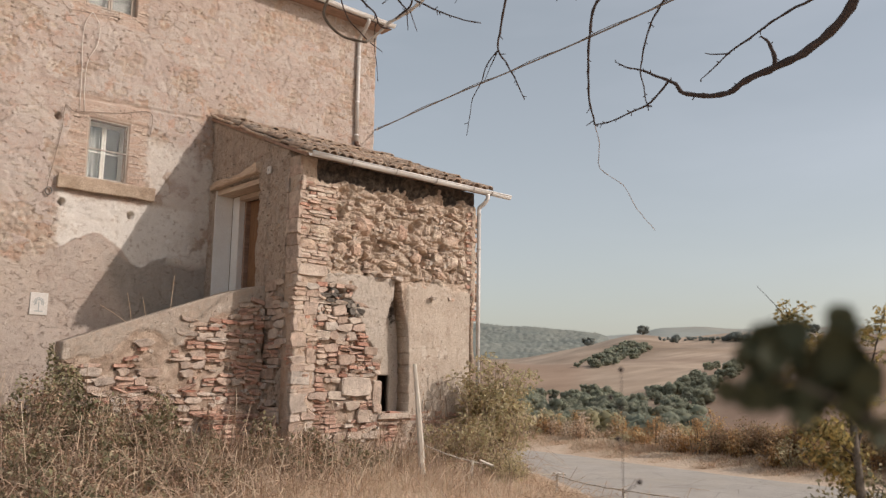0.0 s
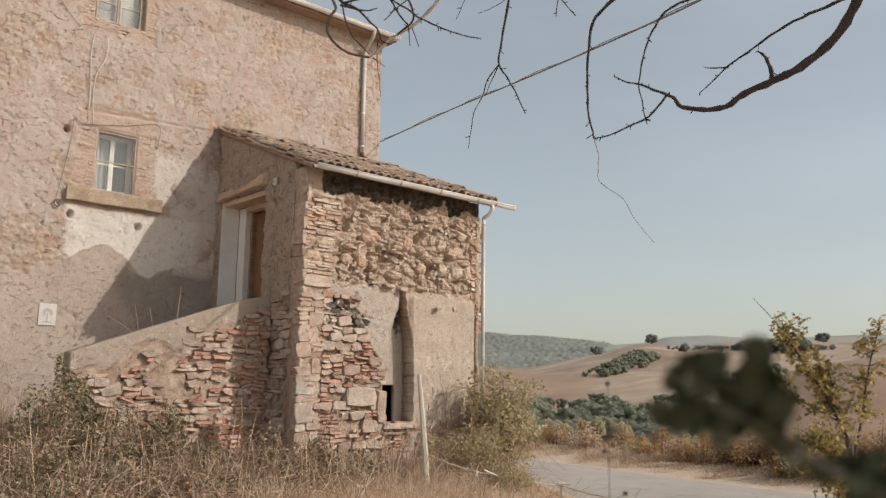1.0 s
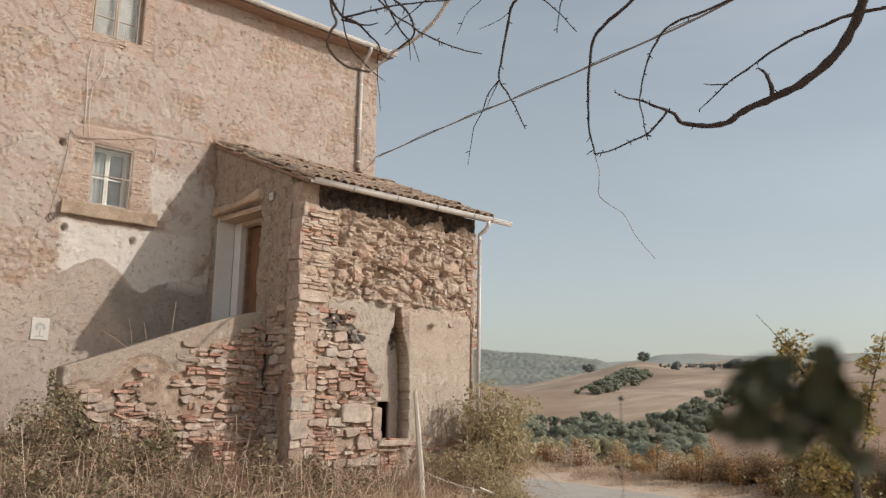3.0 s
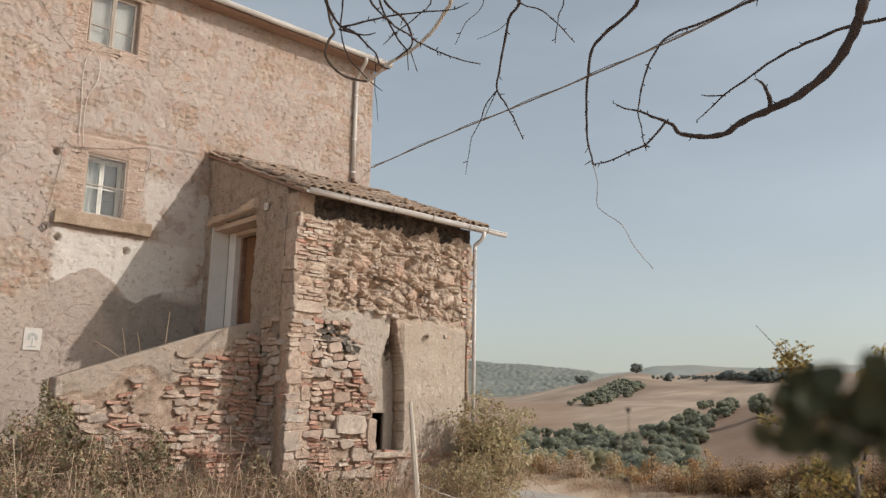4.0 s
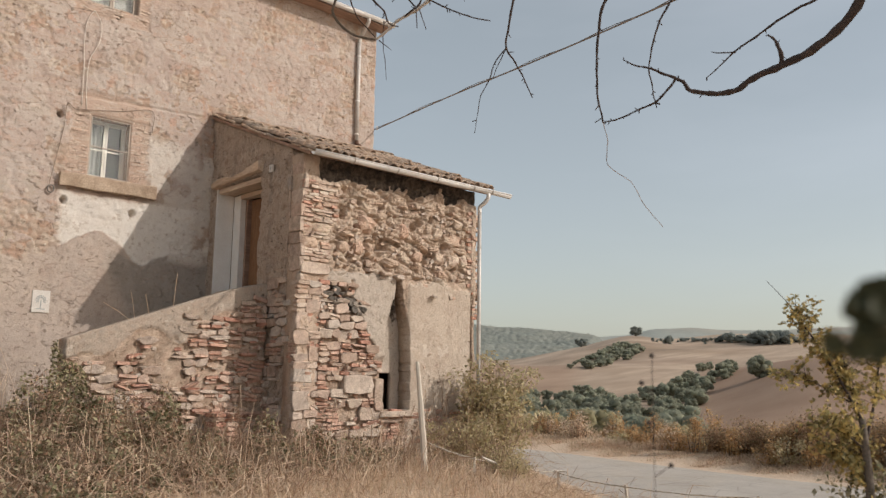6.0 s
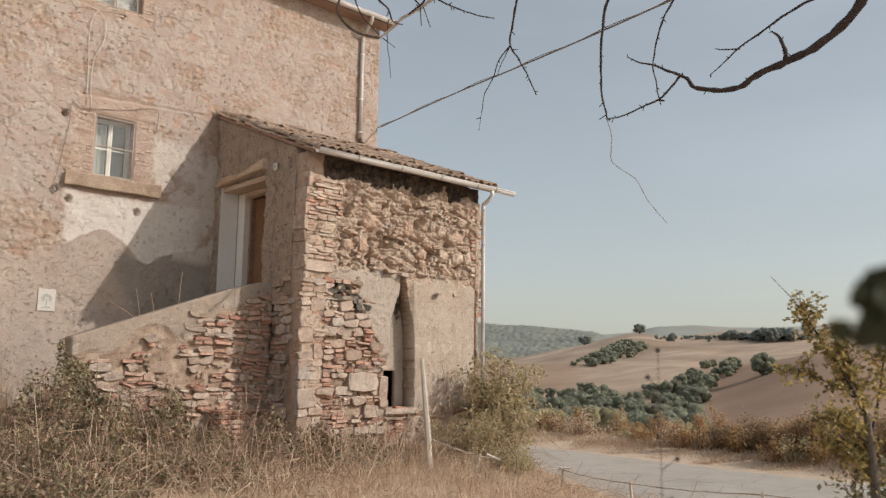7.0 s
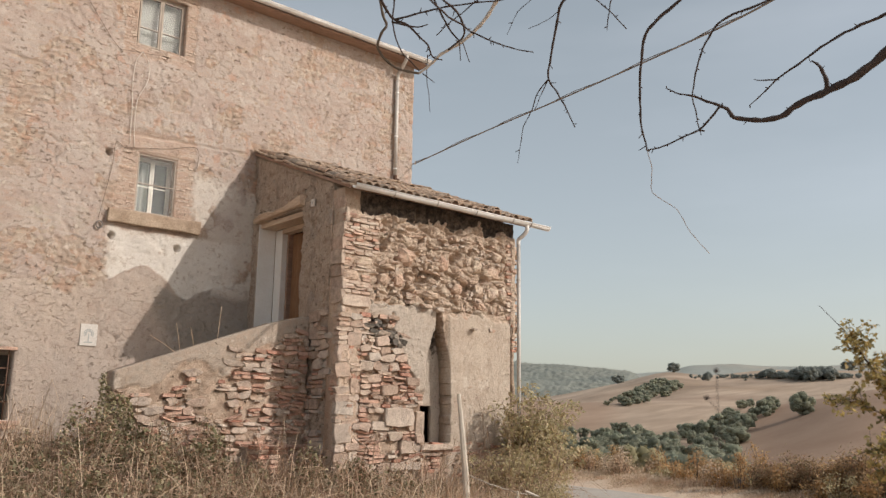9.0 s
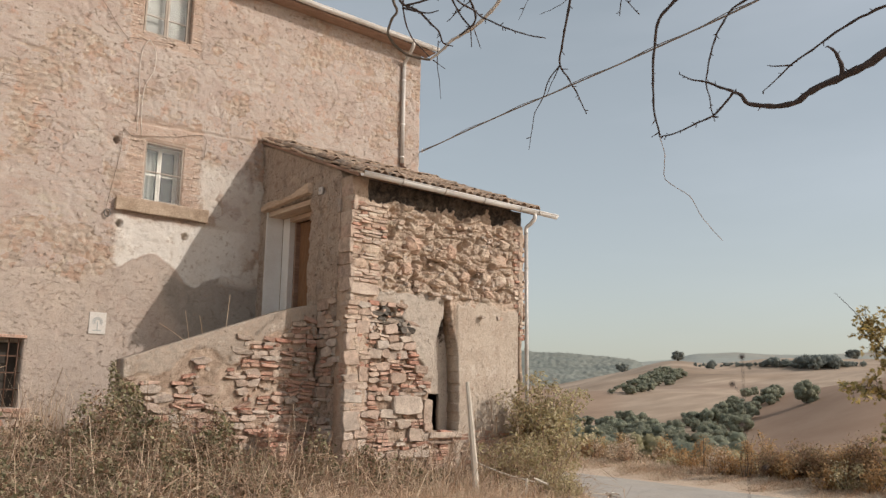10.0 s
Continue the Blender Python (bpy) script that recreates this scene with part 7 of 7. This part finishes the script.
def crown_arrays(cx, cy, z0, h, w, g, level=2, cards=300, card=0.05):
    """A crown of bumpy lobes of leaf, with loose sprays on its skin; triangles."""
    k = int(g.integers(28, 38))
    a = g.uniform(0, 2 * math.pi, k)
    q = np.sqrt(g.uniform(0, 1, k))
    lift = g.uniform(-1, 1, k) * np.sqrt(1 - 0.7 * q * q)
    c = np.stack([cx + 0.36 * w * q * np.cos(a), cy + 0.36 * w * q * np.sin(a), z0 + h * (0.44 + 0.29 * lift)], 1)
    r = g.uniform(0.09, 0.18, k)
    squash = np.array([w, w, min(h, w) * 0.92])
    B, T = BALL[level]
    V, F, o = [], [], 0
    for i in range(k):
        s = g.uniform(0, 50)
        bump = 0.62 + 0.44 * vnoise(B[:, 0] * 2.6 + s, B[:, 1] * 2.6 + B[:, 2] * 2.1 + s, 3) + 0.42 * vnoise(B[:, 0] * 6 + s, B[:, 2] * 6 + B[:, 1] * 5, 4)
        p = c[i] + B * (0.86 * r[i] * bump)[:, None] * squash
        p[:, 2] = np.maximum(p[:, 2], z0 - 0.02 * h)
        V.append(p)
        F.append(T + o)
        o += len(p)
    pick = g.integers(0, k, cards)
    d = g.normal(size=(cards, 3))
    d /= np.linalg.norm(d, axis=1, keepdims=True)
    P = c[pick] + d * (r[pick] * g.uniform(0.72, 1.12, cards))[:, None] * squash
    P[:, 2] = np.maximum(P[:, 2], z0 + 0.03 * h)
    v, f = leaf_arrays(P, card * h, 0.4, g, 0.8, out=d)
    V.append(v)
    F += [f[:, [0, 1, 2]] + o, f[:, [0, 2, 3]] + o]
    return np.concatenate(V), np.concatenate(F)


def polar(az, r):
    a = math.radians(az)
    return VIEW[0] + r * math.sin(a), VIEW[1] + r * math.cos(a)


def stand(az, el, h, r0, r1):
    """How far off, along a bearing, a tree of height h has its top at that elevation."""
    r = np.linspace(r0, r1, 120)
    x, y = VIEW[0] + r * math.sin(math.radians(az)), VIEW[1] + r * math.cos(math.radians(az))
    rise = np.degrees(np.arctan2(terrain(x, y) + h - 1.6, r))
    return float(r[int(np.argmin(np.abs(rise - el)))])


def far_wood(name, spots, material, label, seed, level=2, cards=300, card=0.05, wide=(0.8, 1.2)):
    g = np.random.default_rng(seed)
    chunks = []
    for az, r, h in spots:
        x, y = polar(az, r)
        chunks.append(crown_arrays(x, y, float(terrain(x, y)) - 0.06 * h, h, h * g.uniform(*wide), g, level, cards, card))
    return stuff(name, chunks, material, label, "woodland")


def build_far():
    g = np.random.default_rng(81)
    # the wood in the valley: a wavy upper edge, its right-hand end climbing the slope
    az_top, el_top = [46.0, 49.2, 50.6, 52.0, 53.8, 55.0, 56.5, 58.1, 60.0, 61.2, 62.4], [-0.7, -0.55, -1.0, -0.45, -0.3, -1.0, -0.55, -0.2, 0.95, 1.3, 1.35]
    az_low, el_low = [46.0, 59.0, 59.6, 60.2, 61.4, 62.4], [-3.2, -3.2, -2.4, -1.3, -0.6, -0.1]
    wood = []
    for row in range(7):
        for az in np.arange(46.0, 62.6, 0.54):
            az = float(az + g.normal(0, 0.16))
            top, low = float(np.interp(az, az_top, el_top)), float(np.interp(az, az_low, el_low))
            h = g.uniform(4.4, 8.4)
            el = top - row * 0.42 + g.normal(0, 0.09)
            if el > low + 1.0 - 0.05 * row:
                wood.append((az, stand(az, el, h, 120, 420), h))
    far_wood("valley_wood", wood, M_HAZEDTREE, "rounded dull green trees filling the valley", 82, 2, 2000, 0.075, (0.85, 1.35))
    copse = []
    for row in range(3):
        for az in np.arange(52.1, 56.8, 0.20):
            az = float(az + g.normal(0, 0.07))
            top = float(np.interp(az, [52.0, 53.3, 54.5, 55.4, 56.2, 56.8], [0.95, 1.5, 2.05, 2.45, 2.42, 2.1])) + g.normal(0, 0.06)
            low = float(np.interp(az, [52.0, 54.5, 56.0, 56.8], [0.68, 1.05, 1.45, 1.9]))
            h = g.uniform(4.0, 5.6) * (0.6 if az < 53 else 1.0)
            el = top - row * 0.34
            if el > low + 0.25:
                copse.append((az, stand(az, el, h, 330, 640), h))
    far_wood("field_copse", copse, M_HAZEDTREE, "copse of dark trees in the stubble field", 86, 2, 700, 0.09, (1.0, 1.5))
    low = [(float(g.uniform(46, 60)), float(g.uniform(34, 80)), float(g.uniform(1.3, 2.6))) for _ in range(150)]
    low += [(float(g.uniform(60, 73)), float(g.uniform(34, 60)), float(g.uniform(1.6, 3.0))) for _ in range(60)]
    far_wood("scrub", low, M_SCRUBLEAF, "olive scrub below the road", 84, 2, 800, 0.07)
    hedge = []
    for _ in range(120):
        az = float(g.uniform(57.4, 67.6))
        top = float(np.interp(az, [57.4, 59.2, 61.6, 62.2, 63.4, 64.2, 65.8, 66.1, 67.6], [2.72, 2.72, 2.8, 3.2, 2.95, 3.4, 3.35, 2.8, 2.8])) - abs(g.normal(0, 0.12))
        h = float(np.clip((top - 2.40) * 12.3, 2.6, 12.0)) * g.uniform(0.85, 1.1)
        hedge.append((az, stand(az, top, h, 600, 760), h))
    far_wood("ridge_hedge", hedge, M_HAZEDRIDGE, "hedge of trees along the ridge", 87, 2, 300, 0.13)
    # the canopy of the far forest, one lumpy sheet over the hill
    aa, rr = np.meshgrid(np.radians(np.arange(43.0, 54.6, 0.07)), np.arange(850.0, 1620.0, 7.0), indexing="ij")
    x, y = VIEW[0] + rr * np.sin(aa), VIEW[1] + rr * np.cos(aa)
    d1, d2 = cells(x / 10.0, y / 10.0, 91)
    rim = smooth(54.4, 53.2, np.degrees(aa) + 0.8 * (vnoise(x * 0.02, y * 0.02, 92) - 0.5)) * smooth(850, 880, rr)
    z = terrain(x, y) - 2.5 + rim * (2.4 + 3.4 * smooth(0.95, 0.0, d1) + 4.0 * vnoise(x * 0.03, y * 0.03, 93) + 1.2 * vnoise(x * 0.2, y * 0.2, 94))
    idx = np.arange(x.size).reshape(x.shape)
    F = np.stack([idx[:-1, :-1], idx[:-1, 1:], idx[1:, 1:], idx[1:, :-1]], -1).reshape(-1, 4)
    ob = new("distant_forest", fast_mesh("distant_forest", np.stack([x, y, z], -1).reshape(-1, 3), F, M_HAZEDFOREST, True))
    tagged(ob, "hazy forest canopy on the distant hills", "woodland", kind="stuff")
    for az, el, r0, r1, h, w in ((56.38, 3.66, 560, 720, 10.0, 12.6), (52.82, 3.10, 560, 720, 9.5, 12.5), (58.49, 3.15, 480, 640, 8.6, 8.8), (64.10, 1.95, 250, 400, 10.0, 9.6), (66.85, 3.72, 600, 720, 9.0, 13.0)):
        x, y = polar(az, stand(az, el, h, r0, r1))
        z = float(terrain(x, y))
        tree = tagged(new("field_tree"), "lone round dark green tree in the fields", "tree", "field trees")
        tubes("trunk", [([(x, y, z - 0.5), (x, y, z + 0.15 * h), (x, y, z + 0.5 * h)], [0.045 * h, 0.035 * h, 0.02 * h])], M_BARK, tree, 8)
        V, F = crown_arrays(x, y, z - 0.14 * h, 1.10 * h, w, g, 2, 2400, 0.065)
        under(new("crown", fast_mesh("crown", V, F, M_HAZEDTREE if r1 < 500 else M_HAZEDRIDGE)), tree)


build_far()

# ---------------------------------------------------------------- stones and bricks, piece by piece
def stone_mesh(name, crooked, seed, material):
    """One dressed or broken stone, 1 x 1 across (x, z), its face towards -y at -1; crooked: how far its corners stray."""
    r = np.random.default_rng(seed)
    V, F = [], []
    ring = []
    for cx, cz in ((-1, -1), (0, -1), (1, -1), (1, 0), (1, 1), (0, 1), (-1, 1), (-1, 0)):
        k = 0.5 if cx * cz else 0.5 + 0.2 * crooked
        ring.append((cx * k + r.uniform(-crooked, crooked) * (0.55 if cx else 1), cz * k + r.uniform(-crooked, crooked) * (0.55 if cz else 1)))
    for i in (0, 2, 4, 6):                                   # knocked-off corners
        if r.random() < 0.75:
            q = 1 - crooked * r.uniform(0.3, 1.3)
            ring[i] = (ring[i][0] * q, ring[i][1] * q)
    tilt = r.normal(0, 0.5, 2)
    for scale, y, rough in ((0.98, 0.9, 0), (1.0, -0.68, 0.08), (0.93, -0.95, 0.12)):
        V += [(x * scale, y + r.uniform(-rough, rough) + (tilt[0] * x + tilt[1] * z) * (y < 0) * 0.4, z * scale) for x, z in ring]
    V.append((r.uniform(-0.2, 0.2), -0.95 - r.uniform(-0.1, 0.15), r.uniform(-0.2, 0.2)))
    for level in (0, 1):
        for k in range(8):
            m = (k + 1) % 8
            F.append((level * 8 + k, level * 8 + m, level * 8 + 8 + m, level * 8 + 8 + k))
    F += [(16 + k, 16 + (k + 1) % 8, 24) for k in range(8)]
    return mesh_of(name, V, F, material)


def lump_mesh(name, seed, material):
    """A worn, rounded stone that bulges out of its bed, 1 x 1 across, its crown towards -y."""
    r = np.random.default_rng(seed)
    n = 10
    sides = [(0.5 + r.uniform(-0.11, 0.07)) for _ in range(n)]
    V, F = [], []
    for scale, y, rough in ((1.0, 0.8, 0.0), (1.02, -0.25, 0.10), (0.84, -0.72, 0.16), (0.45, -0.98, 0.16)):
        for k in range(n):
            a = 2 * math.pi * (k + 0.35 * r.uniform(-1, 1)) / n
            q = sides[k] * scale * (1 + r.uniform(-rough, rough) * 0.8)
            c, d = math.cos(a), math.sin(a)
            m = max(abs(c), abs(d)) ** 0.55                     # squarish outline
            V.append((q * c / m, y + r.uniform(-rough, rough), q * d / m))
    V.append((r.uniform(-0.1, 0.1), -1.0 - r.uniform(0, 0.1), r.uniform(-0.1, 0.1)))
    for level in range(3):
        F += [(level * n + k, level * n + (k + 1) % n, (level + 1) * n + (k + 1) % n, (level + 1) * n + k) for k in range(n)]
    F += [(3 * n + k, 3 * n + (k + 1) % n, 4 * n) for k in range(n)]
    return mesh_of(name, V, F, material)


LIB = {
    "wash": [stone_mesh("brick", 0.07, 440 + i, M_WASHBRICK) for i in range(8)],
    "lump": [lump_mesh("stone", 400 + i, M_TUFF) for i in range(16)],
    "rubble": [stone_mesh("stone", 0.22, 200 + i, M_STONE) for i in range(14)],
    "dark": [stone_mesh("stone", 0.2, 260 + i, M_DARKSTONE) for i in range(8)],
    "block": [stone_mesh("stone", 0.08, 280 + i, M_STONE) for i in range(10)],
    "brick": [stone_mesh("brick", 0.11, 320 + i, M_BRICK) for i in range(12)],
    "pale": [stone_mesh("brick", 0.10, 360 + i, M_PALEBRICK) for i in range(12)],
}


def piece(kind, parent, m):
    lib = LIB[kind]
    me = lib[int(RNG.integers(len(lib)))]
    ob = under(new(me.name.split(".")[0], me), parent)
    ob.matrix_basis = m
    return ob


def lay(parent, turn, u0, u1, z0, z1, styles, hit=lambda u, z: True, gap=0.016, face=0.0, jitter=2.5):
    """Courses of pieces in a stretch of wall. turn(u, z, proud): the pose of a piece. styles(u, z): (kind, width range, height range, depth)."""
    z = z0
    count = 0
    while z < z1:
        kind, ws, hs, d = styles((u0 + u1) / 2, z)
        hh = RNG.uniform(*hs)
        u = u0 - RNG.uniform(0, 0.03)
        while u < u1:
            kind, ws, hs2, d = styles(u, z)
            w = min(RNG.uniform(*ws), u1 - u + 0.03)
            split = max(1, int(round(hh / ((hs2[0] + hs2[1]) / 2))))
            for s in range(split):
                h = hh / split
                cz, cu = z + (s + 0.5) * h, u + w / 2
                if w > 0.05 and hit(cu, cz):
                    m = turn(cu, cz + RNG.normal(0, 0.035 if kind == "lump" else 0.006), face + RNG.normal(0, 0.018))
                    piece(kind, parent, m @ pose(0, 0, 0, RNG.normal(0, jitter), RNG.normal(0, jitter), RNG.normal(0, jitter))
                          @ Matrix.Diagonal((w - gap, d * RNG.uniform(0.8, 1.25), h - gap, 1)))
                    count += 1
            u += w
        z += hh
    return count


def on_front(u, z, proud):
    return pose(u, 0.03 - proud, z)


def on_side(u, z, proud):
    return pose(0.03 - proud, u, z, 0, 0, -90)


def on_parapet(u, z, proud):
    return pose(u, PAR_Y + 0.03 - proud, z)


def free_front(u, z):
    inside = bool(in_slot(np.array([u]), np.array([z]))[0]) or bool(in_slot(np.array([u + 0.1]), np.array([z]))[0])
    if any(math.hypot(u - hx, z - hz) < r + 0.05 for hx, hz, r in HOLES):
        return False
    if math.hypot((u - 1.0) / 0.34, (z - 3.06 + 0.45 * (u - 1.0)) / 0.12) < 1:
        return RNG.random() < 0.25
    s = float(skim_grey(np.array([u]), np.array([z]))[0]) + float(skim_right(np.array([u]), np.array([z]))[0])
    return not inside and s < 0.5


def build_pieces():
    n = {}
    # bleached brick quoin, upper left, with two soft blocks let in
    thin = lambda u, z: ("pale" if RNG.random() > 0.12 else "brick", (0.14, 0.30), (0.050, 0.075), 0.05)
    n["q"] = lay(SHED_FRONT, on_front, 0.02, 0.80, 4.42, 5.20, thin, gap=0.009, jitter=1.8)
    n["q"] += lay(SHED_FRONT, on_front, 0.02, 0.66, 3.66, 4.42, thin, lambda u, z: not (u > 0.24 and 4.20 < z < 4.42 or u < 0.44 and 3.90 < z < 4.14), gap=0.009, jitter=1.8)
    for u, z, w, h in ((0.50, 4.31, 0.46, 0.20), (0.22, 4.02, 0.42, 0.22)):
        piece("lump", SHED_FRONT, on_front(u, z, 0.0) @ Matrix.Diagonal((w, 0.055, h, 1)))
    piece("block", SHED_FRONT, on_front(0.32, 3.52, 0.02) @ Matrix.Diagonal((0.66, 0.07, 0.22, 1)))
    # worn round stones of the upper storey, half sunk in crumbling mortar
    n["c"] = lay(SHED_FRONT, on_front, 0.84, 4.34, 3.66, 5.20,
                 lambda u, z: ("lump", (0.18, 0.50), (0.15, 0.34), 0.12) if RNG.random() > 0.22 else ("rubble", (0.10, 0.2), (0.06, 0.11), 0.05),
                 lambda u, z: free_front(u, z) and RNG.random() > 0.42 and z < 5.12 + 0.06 * math.sin(u * 3), gap=0.02, jitter=8, face=-0.008)
    n["c2"] = lay(SHED_FRONT, on_front, 0.84, 4.34, 3.58, 5.10, lambda u, z: ("rubble" if RNG.random() < 0.7 else "pale", (0.05, 0.13), (0.035, 0.075), 0.05),
                  lambda u, z: free_front(u, z) and RNG.random() < 0.16, gap=0.010, jitter=14, face=-0.002)
    # right-hand quoin of broken brick
    n["r"] = lay(SHED_FRONT, on_front, 4.38, 4.54, 3.5, 5.15, lambda u, z: ("brick" if RNG.random() < 0.6 else "pale", (0.14, 0.18), (0.06, 0.09), 0.05), lambda u, z: RNG.random() > 0.15)
    # big corner blocks, then thin bricks and stones below the ledge
    n["k"] = lay(SHED_FRONT, on_front, -0.05, 0.46, 0.0, 3.58,
                 lambda u, z: ("block", (0.30, 0.55), (0.20, 0.36), 0.05) if RNG.random() > 0.42 else (("rubble", (0.14, 0.36), (0.08, 0.18), 0.05) if RNG.random() > 0.3 else ("pale", (0.2, 0.4), (0.06, 0.09), 0.06)), lambda u, z: RNG.random() > 0.16, gap=0.010, jitter=3.5, face=0.016)

    def mixed(u, z):
        q = RNG.random()
        if (1.45 < z < 2.2 or z < 0.95 or u > 1.25) and q < 0.62 and z < 2.3:
            return ("brick", (0.16, 0.34), (0.05, 0.085), 0.055)
        if q < 0.3:
            return ("pale" if q > 0.14 else "brick", (0.14, 0.28), (0.055, 0.09), 0.055)
        if q < 0.82:
            return ("rubble", (0.14, 0.38), (0.08, 0.19), 0.06)
        return ("block", (0.28, 0.5), (0.16, 0.26), 0.06)

    n["m"] = lay(SHED_FRONT, on_front, 0.48, 2.0, 0.35, 3.25, mixed, lambda u, z: free_front(u, z) and RNG.random() > 0.1 and not (1.04 < u < 1.8 and 1.15 < z < 1.56), gap=0.015, jitter=6)
    n["b"] = lay(SHED_FRONT, on_front, 2.0, 4.5, 0.0, 0.78, mixed, lambda u, z: RNG.random() > 0.25, gap=0.012, jitter=4)
    # dark grey stones fallen in round the hollow
    n["d"] = lay(SHED_FRONT, on_front, 0.55, 1.75, 2.55, 3.3, lambda u, z: ("dark" if RNG.random() < 0.85 else "rubble", (0.09, 0.22), (0.07, 0.15), 0.06),
                 lambda u, z: math.hypot((u - 1.12) / 0.55, (z - 2.95 + 0.42 * (u - 1.12)) / 0.17) < 1 and RNG.random() < 0.75, gap=0.014, jitter=12, face=0.01)
    # jamb and sill blocks of the hatch
    for u, z, w, h in ((1.42, 1.36, 0.72, 0.36), (1.92, 1.25, 0.2, 0.5), (1.93, 0.95, 0.2, 0.16), (2.40, 0.79, 0.85, 0.11)):
        piece("block", SHED_FRONT, on_front(u, z, 0.02) @ Matrix.Diagonal((w, 0.1, h, 1)))
    for u, z, w, h in ((2.02, 3.57, 0.24, 0.07), (2.38, 3.54, 0.2, 0.1), (3.35, 3.2, 0.12, 0.06)):
        piece("rubble", SHED_FRONT, on_front(u, z, 0.05) @ Matrix.Diagonal((w, 0.12, h, 1)))
    # shaded side below the landing
    n["s"] = lay(SHED_SIDE, on_side, 0.02, 1.05, 0.0, 3.15, lambda u, z: mixed(u, z) if RNG.random() > 0.4 else ("block", (0.25, 0.45), (0.12, 0.25), 0.05), lambda u, z: vnoise(np.array([u * 2.5]), np.array([z * 1.6]), 33)[0] > 0.5, gap=0.010, jitter=3)
    n["u"] = lay(SHED_SIDE, on_side, -0.01, 0.40, 3.2, 5.5, lambda u, z: ("block", (0.38, 0.41), (0.2, 0.3), 0.04), gap=0.004, jitter=0.6, face=-0.01)
    # parapet
    def free_par(u, z):
        top = float(parapet_top(u))
        return z < top - 0.42 + 0.25 * math.sin(u * 3.1 + 1) + (0.22 if u > -1.2 else 0) and (RNG.random() > 0.25 if u > -1.5 else RNG.random() > 0.3 and float(vnoise(np.array([u * 1.5]), np.array([z * 2.0]), 34)[0]) > 0.36)

    n["p"] = lay(PARAPET, on_parapet, -3.66, -0.04, 0.0, 3.0, lambda u, z: ("brick", (0.16, 0.36), (0.055, 0.095), 0.06) if RNG.random() < (0.58 if u > -1.4 else 0.3) else ("rubble", (0.18, 0.40), (0.07, 0.15), 0.06), free_par, gap=0.014, jitter=6)
    # small chinking stones and shards between the larger ones
    n["x"] = lay(PARAPET, on_parapet, -3.6, -0.06, 0.1, 2.9, lambda u, z: ("rubble" if RNG.random() < 0.75 else "brick", (0.07, 0.17), (0.045, 0.085), 0.045), lambda u, z: free_par(u, z) and RNG.random() < 0.42, gap=0.012, jitter=9, face=-0.006)
    n["y"] = lay(SHED_FRONT, on_front, 0.05, 2.0, 0.3, 3.3, lambda u, z: ("rubble" if RNG.random() < 0.6 else "brick", (0.06, 0.14), (0.04, 0.08), 0.045), lambda u, z: free_front(u, z) and RNG.random() < 0.22, gap=0.012, jitter=9, face=-0.004)
    # broken toothing at the right-hand corner, behind the downpipe
    n["t"] = lay(SHED_FRONT, on_front, 4.62, 4.80, 2.8, 5.2, lambda u, z: ("brick" if RNG.random() < 0.5 else "pale", (0.09, 0.17), (0.055, 0.08), 0.05), lambda u, z: RNG.random() > 0.2, gap=0.012, jitter=3, face=-0.07)
    # chips and stones that show through the old render
    skimmed = lambda u, z: float(max(skim_right(np.array([u]), np.array([z]))[0], skim_grey(np.array([u]), np.array([z]))[0])) > 0.8
    n["z"] = lay(SHED_FRONT, on_front, 0.7, 4.4, 0.9, 3.6, lambda u, z: ("rubble" if RNG.random() < 0.7 else "pale", (0.06, 0.16), (0.04, 0.10), 0.045),
                 lambda u, z: skimmed(u, z) and not in_slot(np.array([u]), np.array([z]))[0] and RNG.random() < 0.045, gap=0.01, jitter=8, face=-0.004)
    # bare footing of the farmhouse
    n["h"] = lay(bpy.data.objects["wall_south"], lambda u, z, proud: pose(u, W + 0.03 - proud, z), -9.0, -3.9, 0.35, 1.0, lambda u, z: ("rubble" if RNG.random() < 0.7 else "brick", (0.14, 0.34), (0.07, 0.15), 0.05), lambda u, z: RNG.random() > 0.3, gap=0.014, jitter=4)
    # brick round the windows and two levelling courses, almost flush
    wall = bpy.data.objects["wall_south"]
    flush = lambda u, z, proud: pose(u, W + 0.043 - 0.4 * proud, z)
    thin = lambda u, z: ("wash", (0.15, 0.29), (0.06, 0.078), 0.045)
    for u0, u1, z0, z1, keep in ((-3.06, -2.71, 5.40, 6.62, 0.93), (-1.82, -1.47, 5.40, 6.62, 0.9), (-3.24, -2.97, 8.80, 10.3, 0.9), (-1.85, -1.60, 8.75, 10.3, 0.9),
                                 (-2.97, -1.85, 8.79, 8.93, 0.85), (-5.6, -3.75, 7.36, 7.56, 0.6), (-4.9, -4.3, 6.9, 7.0, 0.6)):
        n["w"] = lay(wall, flush, u0, u1, z0, z1, thin, lambda u, z: RNG.random() < keep, gap=0.014, jitter=1.2)
    # stub of a brick pier against the parapet
    pier = tagged(new("brick_pier"), "stub of an old brick pier against the parapet", "pier", kind="structure")
    z = -0.3
    while z < 0.82:
        for x in (-1.22, -0.98):
            m = piece("brick", pier, pose(x + 0.11, 0.80, z + 0.04, 0, 0, RNG.normal(0, 2)) @ Matrix.Diagonal((0.22, 0.20, 0.07, 1)))
        z += 0.082
    return n


COUNTS = build_pieces()
